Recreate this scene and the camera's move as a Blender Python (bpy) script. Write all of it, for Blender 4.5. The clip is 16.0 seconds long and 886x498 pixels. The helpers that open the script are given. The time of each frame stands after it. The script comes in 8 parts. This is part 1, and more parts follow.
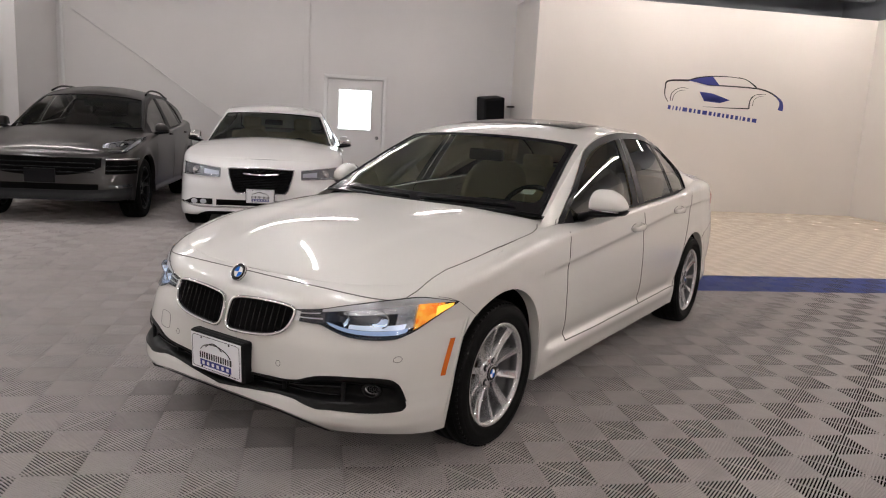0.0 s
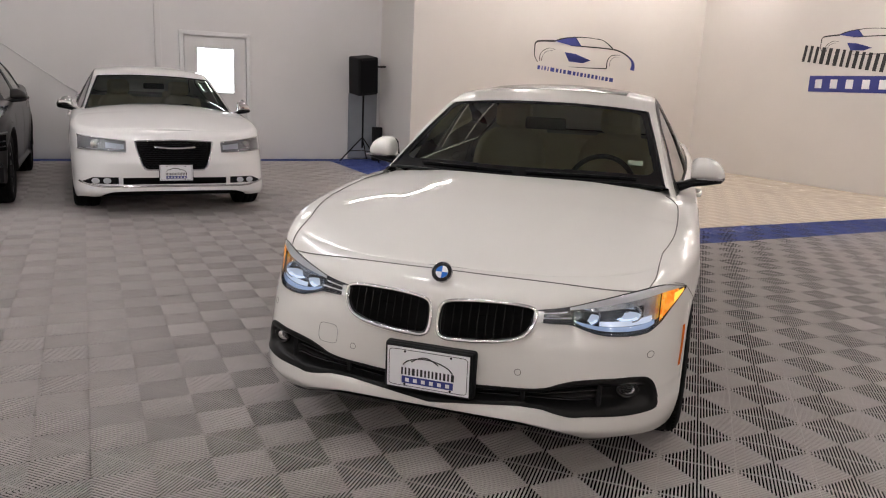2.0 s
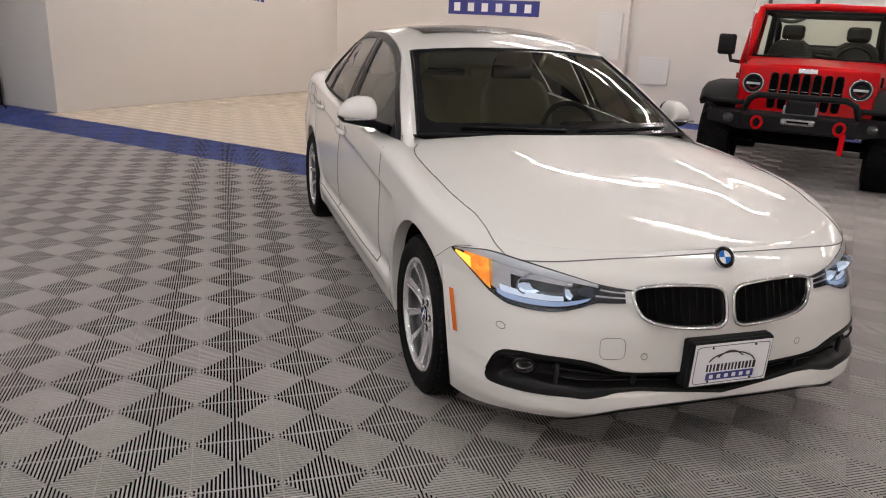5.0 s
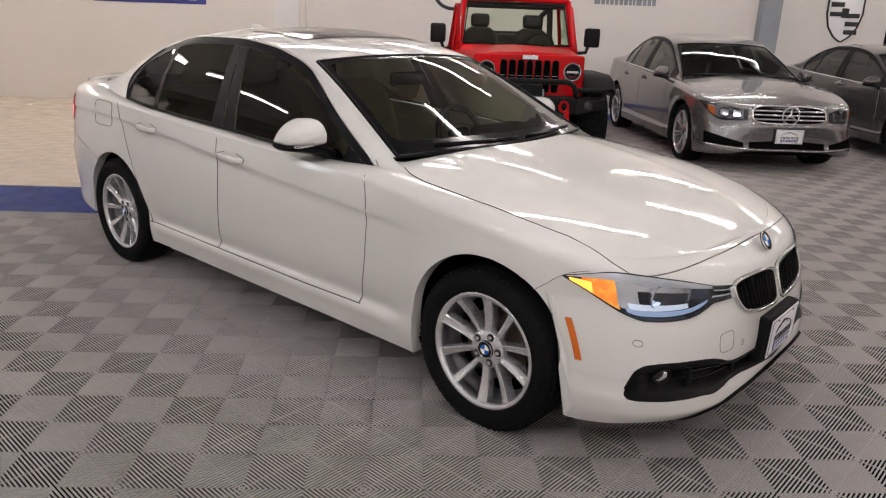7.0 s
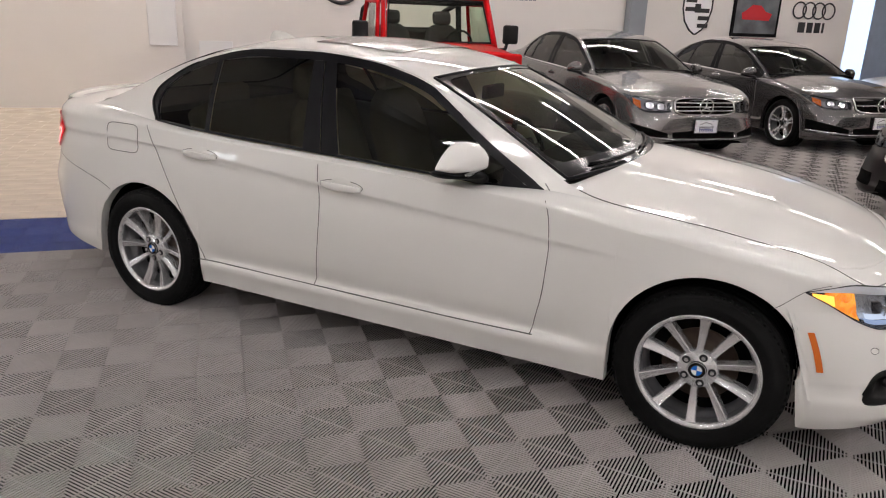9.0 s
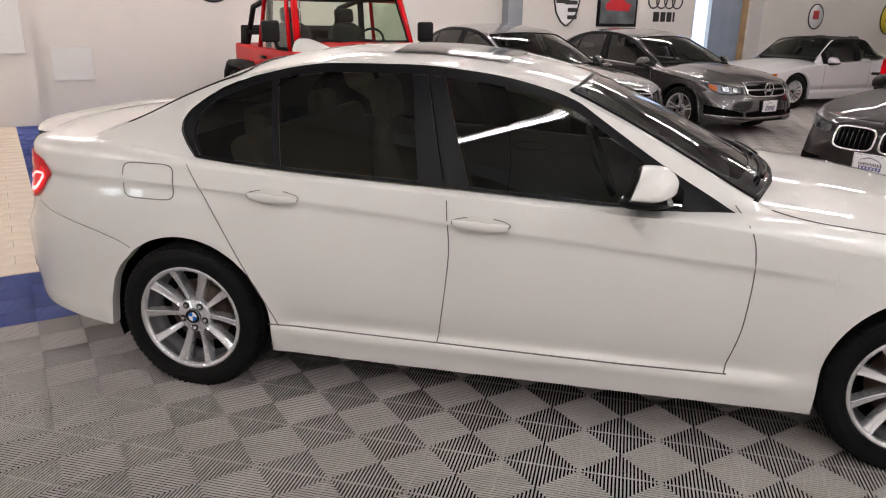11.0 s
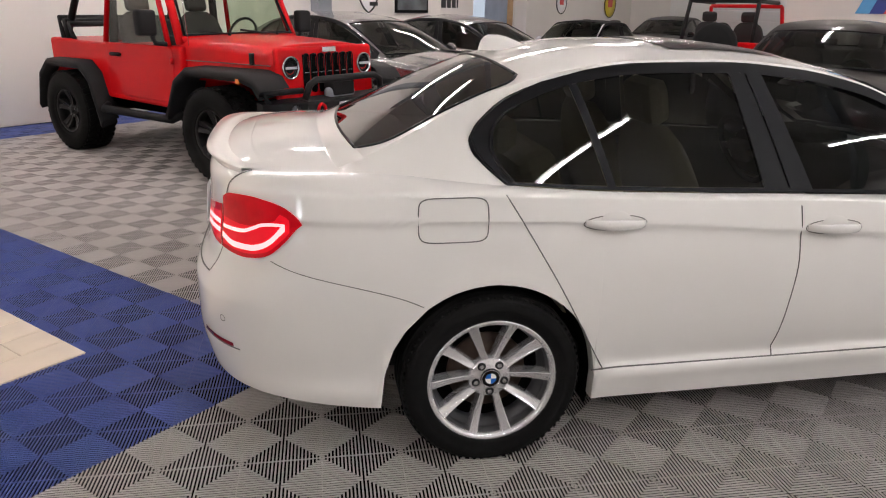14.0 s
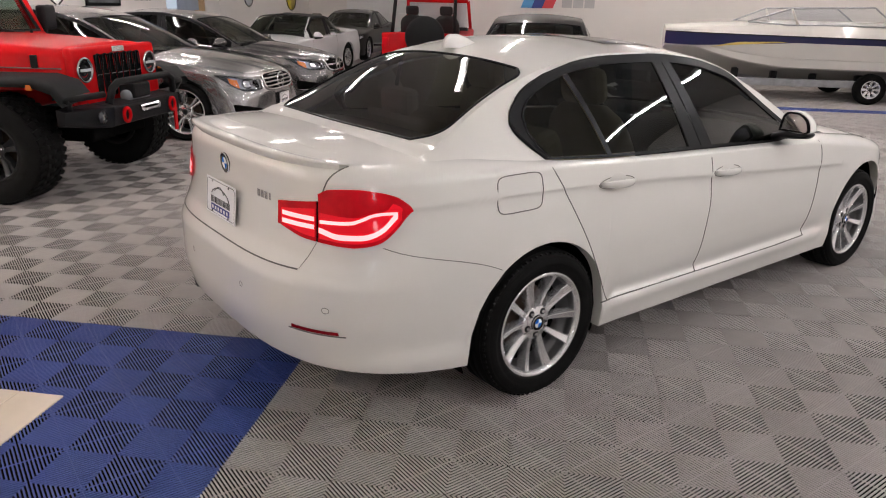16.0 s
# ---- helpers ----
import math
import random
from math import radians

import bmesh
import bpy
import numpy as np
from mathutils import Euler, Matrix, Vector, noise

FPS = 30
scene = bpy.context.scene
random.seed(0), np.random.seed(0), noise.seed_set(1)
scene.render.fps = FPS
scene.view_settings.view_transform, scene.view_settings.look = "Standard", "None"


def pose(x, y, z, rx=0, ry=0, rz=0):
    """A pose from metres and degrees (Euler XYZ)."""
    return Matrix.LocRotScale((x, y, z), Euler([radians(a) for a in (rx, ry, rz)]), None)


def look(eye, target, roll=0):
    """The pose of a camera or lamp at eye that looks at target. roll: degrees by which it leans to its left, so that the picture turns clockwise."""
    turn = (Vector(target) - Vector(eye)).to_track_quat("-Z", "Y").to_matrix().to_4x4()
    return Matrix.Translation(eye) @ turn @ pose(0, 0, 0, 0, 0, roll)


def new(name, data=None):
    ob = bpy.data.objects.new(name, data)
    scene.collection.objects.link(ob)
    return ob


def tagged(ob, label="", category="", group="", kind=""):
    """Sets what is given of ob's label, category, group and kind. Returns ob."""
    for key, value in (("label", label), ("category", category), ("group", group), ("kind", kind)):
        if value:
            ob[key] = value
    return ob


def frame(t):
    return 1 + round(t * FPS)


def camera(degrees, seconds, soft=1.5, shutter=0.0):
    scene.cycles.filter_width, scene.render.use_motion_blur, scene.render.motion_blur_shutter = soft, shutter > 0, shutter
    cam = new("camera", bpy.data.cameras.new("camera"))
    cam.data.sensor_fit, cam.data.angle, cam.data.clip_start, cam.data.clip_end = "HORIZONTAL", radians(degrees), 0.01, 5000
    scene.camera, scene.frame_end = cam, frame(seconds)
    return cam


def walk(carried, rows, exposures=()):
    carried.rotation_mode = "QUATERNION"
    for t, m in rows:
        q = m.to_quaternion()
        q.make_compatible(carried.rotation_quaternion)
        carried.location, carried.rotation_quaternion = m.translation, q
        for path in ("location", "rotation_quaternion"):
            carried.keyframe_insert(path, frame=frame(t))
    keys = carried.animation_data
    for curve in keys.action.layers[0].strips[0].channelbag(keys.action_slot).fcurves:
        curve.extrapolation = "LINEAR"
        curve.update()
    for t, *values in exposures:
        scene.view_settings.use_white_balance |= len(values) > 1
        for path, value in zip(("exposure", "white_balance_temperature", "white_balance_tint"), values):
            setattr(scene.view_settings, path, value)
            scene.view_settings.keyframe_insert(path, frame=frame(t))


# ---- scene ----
cam = camera(62.8, 16.0, soft=1.1)
PATH = [
    (0, (4.091, 2.319, 1.386), (2.453, 1.227, 1.039), 3.1),
    (0.5, (4.203, 1.954, 1.371), (2.49, 0.986, 1.012), 3.1),
    (1, (4.355, 1.533, 1.368), (2.583, 0.688, 0.986), 3.1),
    (1.5, (4.486, 1.145, 1.385), (2.642, 0.484, 0.982), 2.9),
    (2, (4.521, 0.74, 1.364), (2.654, 0.164, 0.935), 2.7),
    (2.5, (4.541, 0.293, 1.352), (2.634, -0.052, 0.858), 2.6),
    (3, (4.524, -0.108, 1.369), (2.605, -0.087, 0.808), 2.6),
    (3.5, (4.393, -0.496, 1.39), (2.496, -0.262, 0.803), 2.6),
    (4, (4.295, -0.894, 1.396), (2.419, -0.526, 0.807), 2.5),
    (4.2, (4.276, -1.063, 1.421), (2.409, -0.659, 0.83), 2.5),
    (6.3, (3.301, -2.415, 1.449), (1.821, -1.206, 0.858), 2.4),
    (6.5, (3.182, -2.546, 1.462), (1.802, -1.226, 0.867), 2.2),
    (7, (2.939, -2.851, 1.489), (1.692, -1.406, 0.892), 2.1),
    (7.5, (2.627, -3.065, 1.484), (1.441, -1.569, 0.888), 1.8),
    (8, (2.238, -3.226, 1.502), (1.176, -1.641, 0.903), 2.1),
    (8.5, (1.972, -3.429, 1.526), (1.019, -1.774, 0.929), 1.7),
    (8.7, (1.85, -3.491, 1.538), (0.937, -1.817, 0.936), 1.9),
    (10.8, (0.405, -3.449, 1.56), (-0.01, -1.59, 0.948), 1.0),
    (11, (0.275, -3.441, 1.556), (-0.13, -1.581, 0.943), 1.0),
    (11.5, (-0.098, -3.458, 1.562), (-0.417, -1.583, 0.945), 0.9),
    (12, (-0.438, -3.435, 1.531), (-0.685, -1.55, 0.911), 0.8),
    (12.5, (-0.827, -3.308, 1.542), (-0.881, -1.409, 0.915), 0.9),
    (13, (-1.25, -3.266, 1.532), (-1.166, -1.369, 0.903), 0.9),
    (13.5, (-1.604, -3.18, 1.531), (-1.364, -1.298, 0.899), 0.9),
    (14, (-1.98, -3.066, 1.549), (-1.619, -1.205, 0.913), 0.9),
    (14.5, (-2.368, -3.045, 1.564), (-1.737, -1.258, 0.927), 1.0),
    (15, (-2.702, -3.002, 1.552), (-1.864, -1.301, 0.914), 1.0),
    (15.5, (-3.025, -2.895, 1.575), (-2.03, -1.283, 0.934), 1.2),
    (16, (-3.406, -2.823, 1.573), (-2.244, -1.326, 0.932), 1.3),
]
walk(cam, [(t, look(e, g, r)) for t, e, g, r in PATH],
     exposures=((0, -0.20), (2, -0.22), (4, -0.16), (6.5, -0.18), (8, -0.15), (11, 0.12), (13, 0.20), (15, 0.16), (16, 0.12)))

# ---- light: fluorescent tubes under the ceiling, daylight through the glazed door ----
world = bpy.data.worlds.new("world")
scene.world = world
world.use_nodes = True
world.node_tree.nodes["Background"].inputs[0].default_value = (0.75, 0.85, 1.0, 1)
world.node_tree.nodes["Background"].inputs[1].default_value = 0.6
TUBE_POWER = 85.0


# ---- materials ----
def mat(name, color=(0.8, 0.8, 0.8), rough=0.5, metal=0.0, coat=0.0, emit=None, power=0.0, spec=0.5,
        var=0.0, var_scale=3.0, bump=0.0, bump_scale=60.0, rvar=0.0, island=0.0):
    m = bpy.data.materials.new(name)
    m.use_nodes = True
    nt = m.node_tree
    b = nt.nodes["Principled BSDF"]
    b.inputs["Base Color"].default_value = (*color, 1)
    b.inputs["Roughness"].default_value = rough
    b.inputs["Metallic"].default_value = metal
    b.inputs["Coat Weight"].default_value = coat
    b.inputs["Coat Roughness"].default_value = 0.045
    b.inputs["Specular IOR Level"].default_value = spec
    if emit:
        b.inputs["Emission Color"].default_value = (*emit, 1)
        b.inputs["Emission Strength"].default_value = power
    if var or bump or rvar or island:
        tc = nt.nodes.new("ShaderNodeTexCoord")
        n1 = nt.nodes.new("ShaderNodeTexNoise")
        n1.inputs["Scale"].default_value = var_scale
        n1.inputs["Detail"].default_value = 6
        nt.links.new(tc.outputs["Object"], n1.inputs["Vector"])
        n2 = nt.nodes.new("ShaderNodeTexNoise")
        n2.inputs["Scale"].default_value = bump_scale
        n2.inputs["Detail"].default_value = 4
        nt.links.new(tc.outputs["Object"], n2.inputs["Vector"])
        if var or island:
            mix = nt.nodes.new("ShaderNodeMixRGB")
            mix.blend_type = "MULTIPLY"
            mix.inputs[0].default_value = 1.0
            mix.inputs[1].default_value = (*color, 1)
            ramp = nt.nodes.new("ShaderNodeMapRange")
            ramp.inputs["From Min"].default_value, ramp.inputs["From Max"].default_value = 0.3, 0.7
            ramp.inputs["To Min"].default_value, ramp.inputs["To Max"].default_value = 1 - var, 1 + var
            nt.links.new(n1.outputs["Fac"], ramp.inputs["Value"])
            last = ramp.outputs[0]
            if island:
                oi = nt.nodes.new("ShaderNodeObjectInfo")
                gm = nt.nodes.new("ShaderNodeNewGeometry")
                ad = nt.nodes.new("ShaderNodeMath")
                ad.operation = "ADD"
                nt.links.new(oi.outputs["Random"], ad.inputs[0])
                nt.links.new(gm.outputs["Random Per Island"], ad.inputs[1])
                r2 = nt.nodes.new("ShaderNodeMapRange")
                r2.inputs["From Max"].default_value = 2.0
                r2.inputs["To Min"].default_value, r2.inputs["To Max"].default_value = 1 - island, 1 + island
                nt.links.new(ad.outputs[0], r2.inputs["Value"])
                mu = nt.nodes.new("ShaderNodeMath")
                mu.operation = "MULTIPLY"
                nt.links.new(last, mu.inputs[0])
                nt.links.new(r2.outputs[0], mu.inputs[1])
                last = mu.outputs[0]
            nt.links.new(last, mix.inputs[2])
            nt.links.new(mix.outputs[0], b.inputs["Base Color"])
        if rvar:
            r3 = nt.nodes.new("ShaderNodeMapRange")
            r3.inputs["From Min"].default_value, r3.inputs["From Max"].default_value = 0.3, 0.7
            r3.inputs["To Min"].default_value, r3.inputs["To Max"].default_value = rough - rvar, rough + rvar
            nt.links.new(n1.outputs["Fac"], r3.inputs["Value"])
            nt.links.new(r3.outputs[0], b.inputs["Roughness"])
        if bump:
            bp = nt.nodes.new("ShaderNodeBump")
            bp.inputs["Strength"].default_value = bump
            bp.inputs["Distance"].default_value = 0.002
            nt.links.new(n2.outputs["Fac"], bp.inputs["Height"])
            nt.links.new(bp.outputs[0], b.inputs["Normal"])
    return m


def glass(name, tint, gloss_rough=0.0):
    m = bpy.data.materials.new(name)
    m.use_nodes = True
    nt = m.node_tree
    nt.nodes.remove(nt.nodes["Principled BSDF"])
    tr = nt.nodes.new("ShaderNodeBsdfTransparent")
    tr.inputs[0].default_value = (*tint, 1)
    gl = nt.nodes.new("ShaderNodeBsdfGlossy")
    gl.inputs["Roughness"].default_value = gloss_rough
    gl.inputs["Color"].default_value = (1, 1, 1, 1)
    fr = nt.nodes.new("ShaderNodeFresnel")
    fr.inputs[0].default_value = 1.52
    mx = nt.nodes.new("ShaderNodeMixShader")
    nt.links.new(fr.outputs[0], mx.inputs[0])
    nt.links.new(tr.outputs[0], mx.inputs[1])
    nt.links.new(gl.outputs[0], mx.inputs[2])
    nt.links.new(mx.outputs[0], nt.nodes["Material Output"].inputs[0])
    return m


M_WHITE = mat("white_paint", (0.75, 0.735, 0.70), 0.4, coat=1.0, var=0.015, var_scale=1.2)
M_WHITE2 = mat("bright_white_paint", (0.80, 0.79, 0.78), 0.35, coat=1.0)
M_GREY = mat("dark_grey_metallic_paint", (0.014, 0.012, 0.012), 0.4, metal=0.1, coat=0.6, spec=0.3)
M_SILVER = mat("grey_metallic_paint", (0.21, 0.205, 0.207), 0.26, metal=0.7, coat=1.0)
M_CLA = mat("mountain_grey_metallic_paint", (0.090, 0.086, 0.087), 0.24, metal=0.7, coat=1.0)
M_BLACKCAR = mat("black_brown_paint", (0.008, 0.006, 0.006), 0.4, coat=0.55, spec=0.2)
M_RED = mat("red_paint", (0.50, 0.003, 0.006), 0.55, coat=0.45, spec=0.05, var=0.04)
M_SLSILVER = mat("pale_silver_paint", (0.74, 0.74, 0.76), 0.4, metal=0.05, coat=0.8)
M_GLASS = glass("windscreen_glass", (0.70, 0.78, 0.67))
M_TINT = glass("tinted_glass", (0.15, 0.155, 0.135))
M_CLEAR = glass("clear_lens", (0.9, 0.92, 0.95))
M_TRIM = mat("satin_black_trim", (0.006, 0.006, 0.007), 0.38, var=0.1, spec=0.09)
M_PLASTIC = mat("black_plastic", (0.012, 0.012, 0.013), 0.6, spec=0.12, bump=0.3, bump_scale=400)
M_GRILLEBLK = mat("black_bumper_plastic", (0.006, 0.006, 0.006), 0.35, spec=0.12)
M_GLOSSBLK = mat("gloss_black", (0.006, 0.006, 0.007), 0.14, spec=0.3)
# near-black: the shade inside openings and under cars, put into colour
M_VOID = mat("void_shade", (0.003, 0.003, 0.003), 0.9, spec=0.03)
M_SLAT = mat("dark_grille_slat", (0.004, 0.004, 0.004), 0.16, spec=0.12)
M_SEAM = mat("panel_gap", (0.16, 0.154, 0.147), 0.9, spec=0.1)
M_CHROME = mat("chrome", (0.85, 0.85, 0.86), 0.06, metal=1.0)
M_SATINCHROME = mat("satin_chrome", (0.6, 0.6, 0.62), 0.22, metal=1.0)
M_ALLOY = mat("silver_alloy", (0.80, 0.80, 0.81), 0.22, metal=0.75, coat=0.3)
M_DARKALLOY = mat("dark_alloy", (0.014, 0.014, 0.015), 0.35, metal=0.5)
M_DISC = mat("rusty_brake_disc", (0.07, 0.045, 0.032), 0.6, metal=0.4, var=0.4, var_scale=12)
M_TYRE = mat("tyre_rubber", (0.007, 0.007, 0.007), 0.7, spec=0.08, bump=0.35, bump_scale=180, var=0.15, var_scale=14)
M_CREAM = mat("cream_leather", (0.74, 0.66, 0.50), 0.5, var=0.06, bump=0.25, bump_scale=150)
M_DASH = mat("dark_dashboard", (0.018, 0.018, 0.018), 0.65, spec=0.25, bump=0.3, bump_scale=300)
M_GREYSEAT = mat("grey_seat_fabric", (0.12, 0.11, 0.10), 0.8)
M_AMBER = mat("amber_lamp", (0.8, 0.25, 0.02), 0.2, emit=(1.0, 0.27, 0.015), power=0.85, bump=0.8, bump_scale=70)
M_AMBERLIT = mat("amber_bulb_glow", (0.9, 0.5, 0.1), 0.2, emit=(1.0, 0.56, 0.08), power=1.5)
M_GUIDE = mat("blue_light_guide", (0.03, 0.05, 0.12), 0.12, coat=1.0, emit=(0.55, 0.70, 1.0), power=0.55)
M_BOWL = mat("chrome_reflector", (0.80, 0.82, 0.86), 0.25, metal=0.8, bump=0.5, bump_scale=60)
# emission in place of the running light mirrored in the chrome
M_BOWLGLOW = mat("reflected_glow", (0.6, 0.65, 0.75), 0.2, metal=0.5, emit=(0.78, 0.87, 1.0), power=0.55)
M_LAMPGREY = mat("grey_lamp_housing", (0.45, 0.45, 0.46), 0.25, metal=0.6)
M_BROW = mat("silver_lamp_brow", (0.86, 0.86, 0.86), 0.28, metal=0.2)
M_LAMPSHELL = mat("lamp_chrome_shell", (0.05, 0.054, 0.066), 0.22, metal=0.5, coat=0.6)
M_LAMPSTEP = mat("dull_lamp_reflector", (0.20, 0.20, 0.215), 0.3, metal=0.6, bump=0.6, bump_scale=50)
M_LAMPDARK = mat("dark_lamp_housing", (0.035, 0.037, 0.042), 0.2, coat=1.0)
# small emission added to the amber of markers and indicators
M_AMBERD = mat("glowing_amber_reflector", (0.45, 0.10, 0.015), 0.25, emit=(1.0, 0.25, 0.03), power=0.12)
M_HEAD = mat("lit_headlamp", (0.6, 0.7, 0.9), 0.1, emit=(0.66, 0.80, 1.0), power=1.15)
M_LAMPBODY = mat("lamp_reflector_bowl", (0.60, 0.62, 0.66), 0.28, metal=0.6, bump=0.8, bump_scale=50)
M_TAIL = mat("red_lamp_lens", (0.42, 0.003, 0.008), 0.08, spec=0.2, emit=(1.0, 0.006, 0.02), power=0.12, var=0.35, var_scale=9)
M_TAILGLOW = mat("glowing_red_lens", (0.5, 0.004, 0.012), 0.06, coat=0.2, spec=0.2, emit=(1.0, 0.008, 0.025), power=0.36)
M_REFLECTOR = mat("dark_red_reflector", (0.22, 0.006, 0.01), 0.15)
# silver rim inside darkened: shade behind the spokes put into colour
M_BARREL = mat("shaded_rim_barrel", (0.15, 0.15, 0.155), 0.4, metal=0.6)
M_TAILLIT = mat("lit_tail_lamp", (0.9, 0.3, 0.3), 0.2, emit=(1.0, 0.40, 0.42), power=1.25)
M_BLUE = mat("blue_enamel", (0.02, 0.14, 0.5), 0.2)
M_ENAMEL = mat("white_enamel", (0.8, 0.8, 0.8), 0.25)
M_PLATE = mat("white_plate_plastic", (0.88, 0.88, 0.90), 0.3)
M_NAVY = mat("navy_print", (0.035, 0.045, 0.24), 0.4)
M_INK = mat("black_print", (0.02, 0.02, 0.022), 0.5)


def facets(m, scale, dark, light):
    """Broken light and dark facets in a lamp's glow."""
    nt = m.node_tree
    tc = nt.nodes.new("ShaderNodeTexCoord")
    vo = nt.nodes.new("ShaderNodeTexVoronoi")
    vo.inputs["Scale"].default_value = scale
    mp = nt.nodes.new("ShaderNodeMixRGB")
    mp.inputs[1].default_value = (*dark, 1)
    mp.inputs[2].default_value = (*light, 1)
    nt.links.new(tc.outputs["Object"], vo.inputs["Vector"])
    nt.links.new(vo.outputs["Color"], mp.inputs[0])
    nt.links.new(mp.outputs[0], nt.nodes["Principled BSDF"].inputs["Emission Color"])


facets(M_AMBER, 60.0, (0.55, 0.05, 0.0), (1.0, 0.66, 0.10))


# ---- mesh helpers ----
def part(name, bm, material, parent=None, label="", smooth=True):
    """Links a bmesh as one mesh object, under a thing or part."""
    me = bpy.data.meshes.new(name)
    bm.to_mesh(me)
    bm.free()
    return link_mesh(name, me, material, parent, label, smooth)


def link_mesh(name, me, material, parent=None, label="", smooth=True):
    for x in (material if isinstance(material, (list, tuple)) else (material,)):
        me.materials.append(x)
    if smooth:
        me.polygons.foreach_set("use_smooth", [True] * len(me.polygons))
    ob = new(name, me)
    if parent is not None:
        ob.parent = parent
    if label:
        tagged(ob, label)
    return ob


def empty(name, m=None, label="", category="", group="", kind=""):
    ob = new(name)
    if m is not None:
        ob.matrix_basis = m
    return tagged(ob, label, category, group, kind)


def add_box(bm, size, at=(0, 0, 0), rot=None, bevel=0.0, segs=2):
    m = Matrix.Translation(at) @ (rot if rot is not None else Matrix()) @ Matrix.Diagonal((*size, 1))
    r = bmesh.ops.create_cube(bm, size=1.0, matrix=m)
    if bevel:
        es = list({e for v in r["verts"] for e in v.link_edges})
        bmesh.ops.bevel(bm, geom=es, offset=bevel, segments=segs, profile=0.5, affect="EDGES")


def box(name, size, at, material, parent=None, label="", bevel=0.004, rot=None):
    bm = bmesh.new()
    add_box(bm, size, at, rot, bevel)
    return part(name, bm, material, parent, label, smooth=False)


def add_cyl(bm, r, depth, at=(0, 0, 0), axis="z", seg=24, r2=None, cap=True):
    rot = {"z": Matrix(), "x": Matrix.Rotation(math.pi / 2, 4, "Y"), "y": Matrix.Rotation(-math.pi / 2, 4, "X")}[axis]
    bmesh.ops.create_cone(bm, cap_ends=cap, segments=seg, radius1=r, radius2=r if r2 is None else r2, depth=depth,
                          matrix=Matrix.Translation(at) @ rot)


def add_tube(bm, pts, r, seg=8, closed=False):
    """A round tube through points."""
    pts = [Vector(p) for p in pts]
    n = len(pts)
    rings = []
    up = Vector((0, 0, 1))
    prev = None
    for i, p in enumerate(pts):
        a = pts[(i - 1) % n] if (closed or i > 0) else p
        b = pts[(i + 1) % n] if (closed or i < n - 1) else p
        d = (b - a).normalized()
        if prev is None:
            ref = up if abs(d.z) < 0.9 else Vector((1, 0, 0))
            x = d.cross(ref).normalized()
        else:
            x = (prev - d * prev.dot(d)).normalized()
        prev = x
        y = d.cross(x)
        rings.append([bm.verts.new(p + (x * math.cos(k * 2 * math.pi / seg) + y * math.sin(k * 2 * math.pi / seg)) * r)
                      for k in range(seg)])
    for i in range(n if closed else n - 1):
        A, B = rings[i], rings[(i + 1) % n]
        for k in range(seg):
            bm.faces.new((A[k], A[(k + 1) % seg], B[(k + 1) % seg], B[k]))
    if not closed:
        bm.faces.new(rings[0][::-1])
        bm.faces.new(rings[-1])


def tube(name, pts, r, material, parent=None, label="", seg=8, closed=False):
    bm = bmesh.new()
    add_tube(bm, pts, r, seg, closed)
    return part(name, bm, material, parent, label)


def add_lathe(bm, prof, seg=48, axis="y"):
    """Turns a profile of (radius, along) about an axis."""
    rings = []
    for r, h in prof:
        ring = []
        for k in range(seg):
            a = 2 * math.pi * k / seg
            c, s = r * math.cos(a), r * math.sin(a)
            ring.append(bm.verts.new((c, h, s) if axis == "y" else (c, s, h)))
        rings.append(ring)
    for A, B in zip(rings, rings[1:]):
        for k in range(seg):
            bm.faces.new((A[k], B[k], B[(k + 1) % seg], A[(k + 1) % seg]))


def grid_mesh(name, P, flip=False, normals=True, keep=None):
    """A mesh from an array of points [rows, cols, 3]; smooth normals taken from the whole sheet."""
    R, C = P.shape[:2]
    idx = np.arange(R * C).reshape(R, C)
    q = np.stack([idx[:-1, :-1], idx[:-1, 1:], idx[1:, 1:], idx[1:, :-1]], -1)
    if flip:
        q = q[..., ::-1]
    mask = np.ones((R - 1, C - 1), bool) if keep is None else keep
    faces = q[mask]
    used, inv = np.unique(faces, return_inverse=True)
    me = bpy.data.meshes.new(name)
    me.from_pydata(P.reshape(-1, 3)[used].tolist(), [], inv.reshape(-1, 4).tolist())
    if normals:
        gr = np.gradient(P, axis=0)
        gc = np.gradient(P, axis=1)
        n = np.cross(gc, gr)
        n /= np.linalg.norm(n, axis=-1, keepdims=True) + 1e-12
        if flip:
            n = -n
        me.polygons.foreach_set("use_smooth", [True] * len(me.polygons))
        me.normals_split_custom_set_from_vertices(n.reshape(-1, 3)[used].tolist())
    return me


def curve(*pts):
    """A smooth monotone curve through (x, y) pairs."""
    a = np.array(sorted(pts), float)
    x, y = a[:, 0], a[:, 1]
    h = np.diff(x)
    d = np.diff(y) / h
    m = np.zeros(len(x))
    m[0], m[-1] = d[0], d[-1]
    for i in range(1, len(x) - 1):
        if d[i - 1] * d[i] > 0:
            w1, w2 = 2 * h[i] + h[i - 1], h[i] + 2 * h[i - 1]
            m[i] = (w1 + w2) / (w1 / d[i - 1] + w2 / d[i])

    def f(v):
        v = np.clip(np.asarray(v, float), x[0], x[-1])
        k = np.clip(np.searchsorted(x, v, side="right") - 1, 0, len(x) - 2)
        t = (v - x[k]) / h[k]
        return ((2 * t**3 - 3 * t**2 + 1) * y[k] + (t**3 - 2 * t**2 + t) * h[k] * m[k]
                + (-2 * t**3 + 3 * t**2) * y[k + 1] + (t**3 - t**2) * h[k] * m[k + 1])
    return f


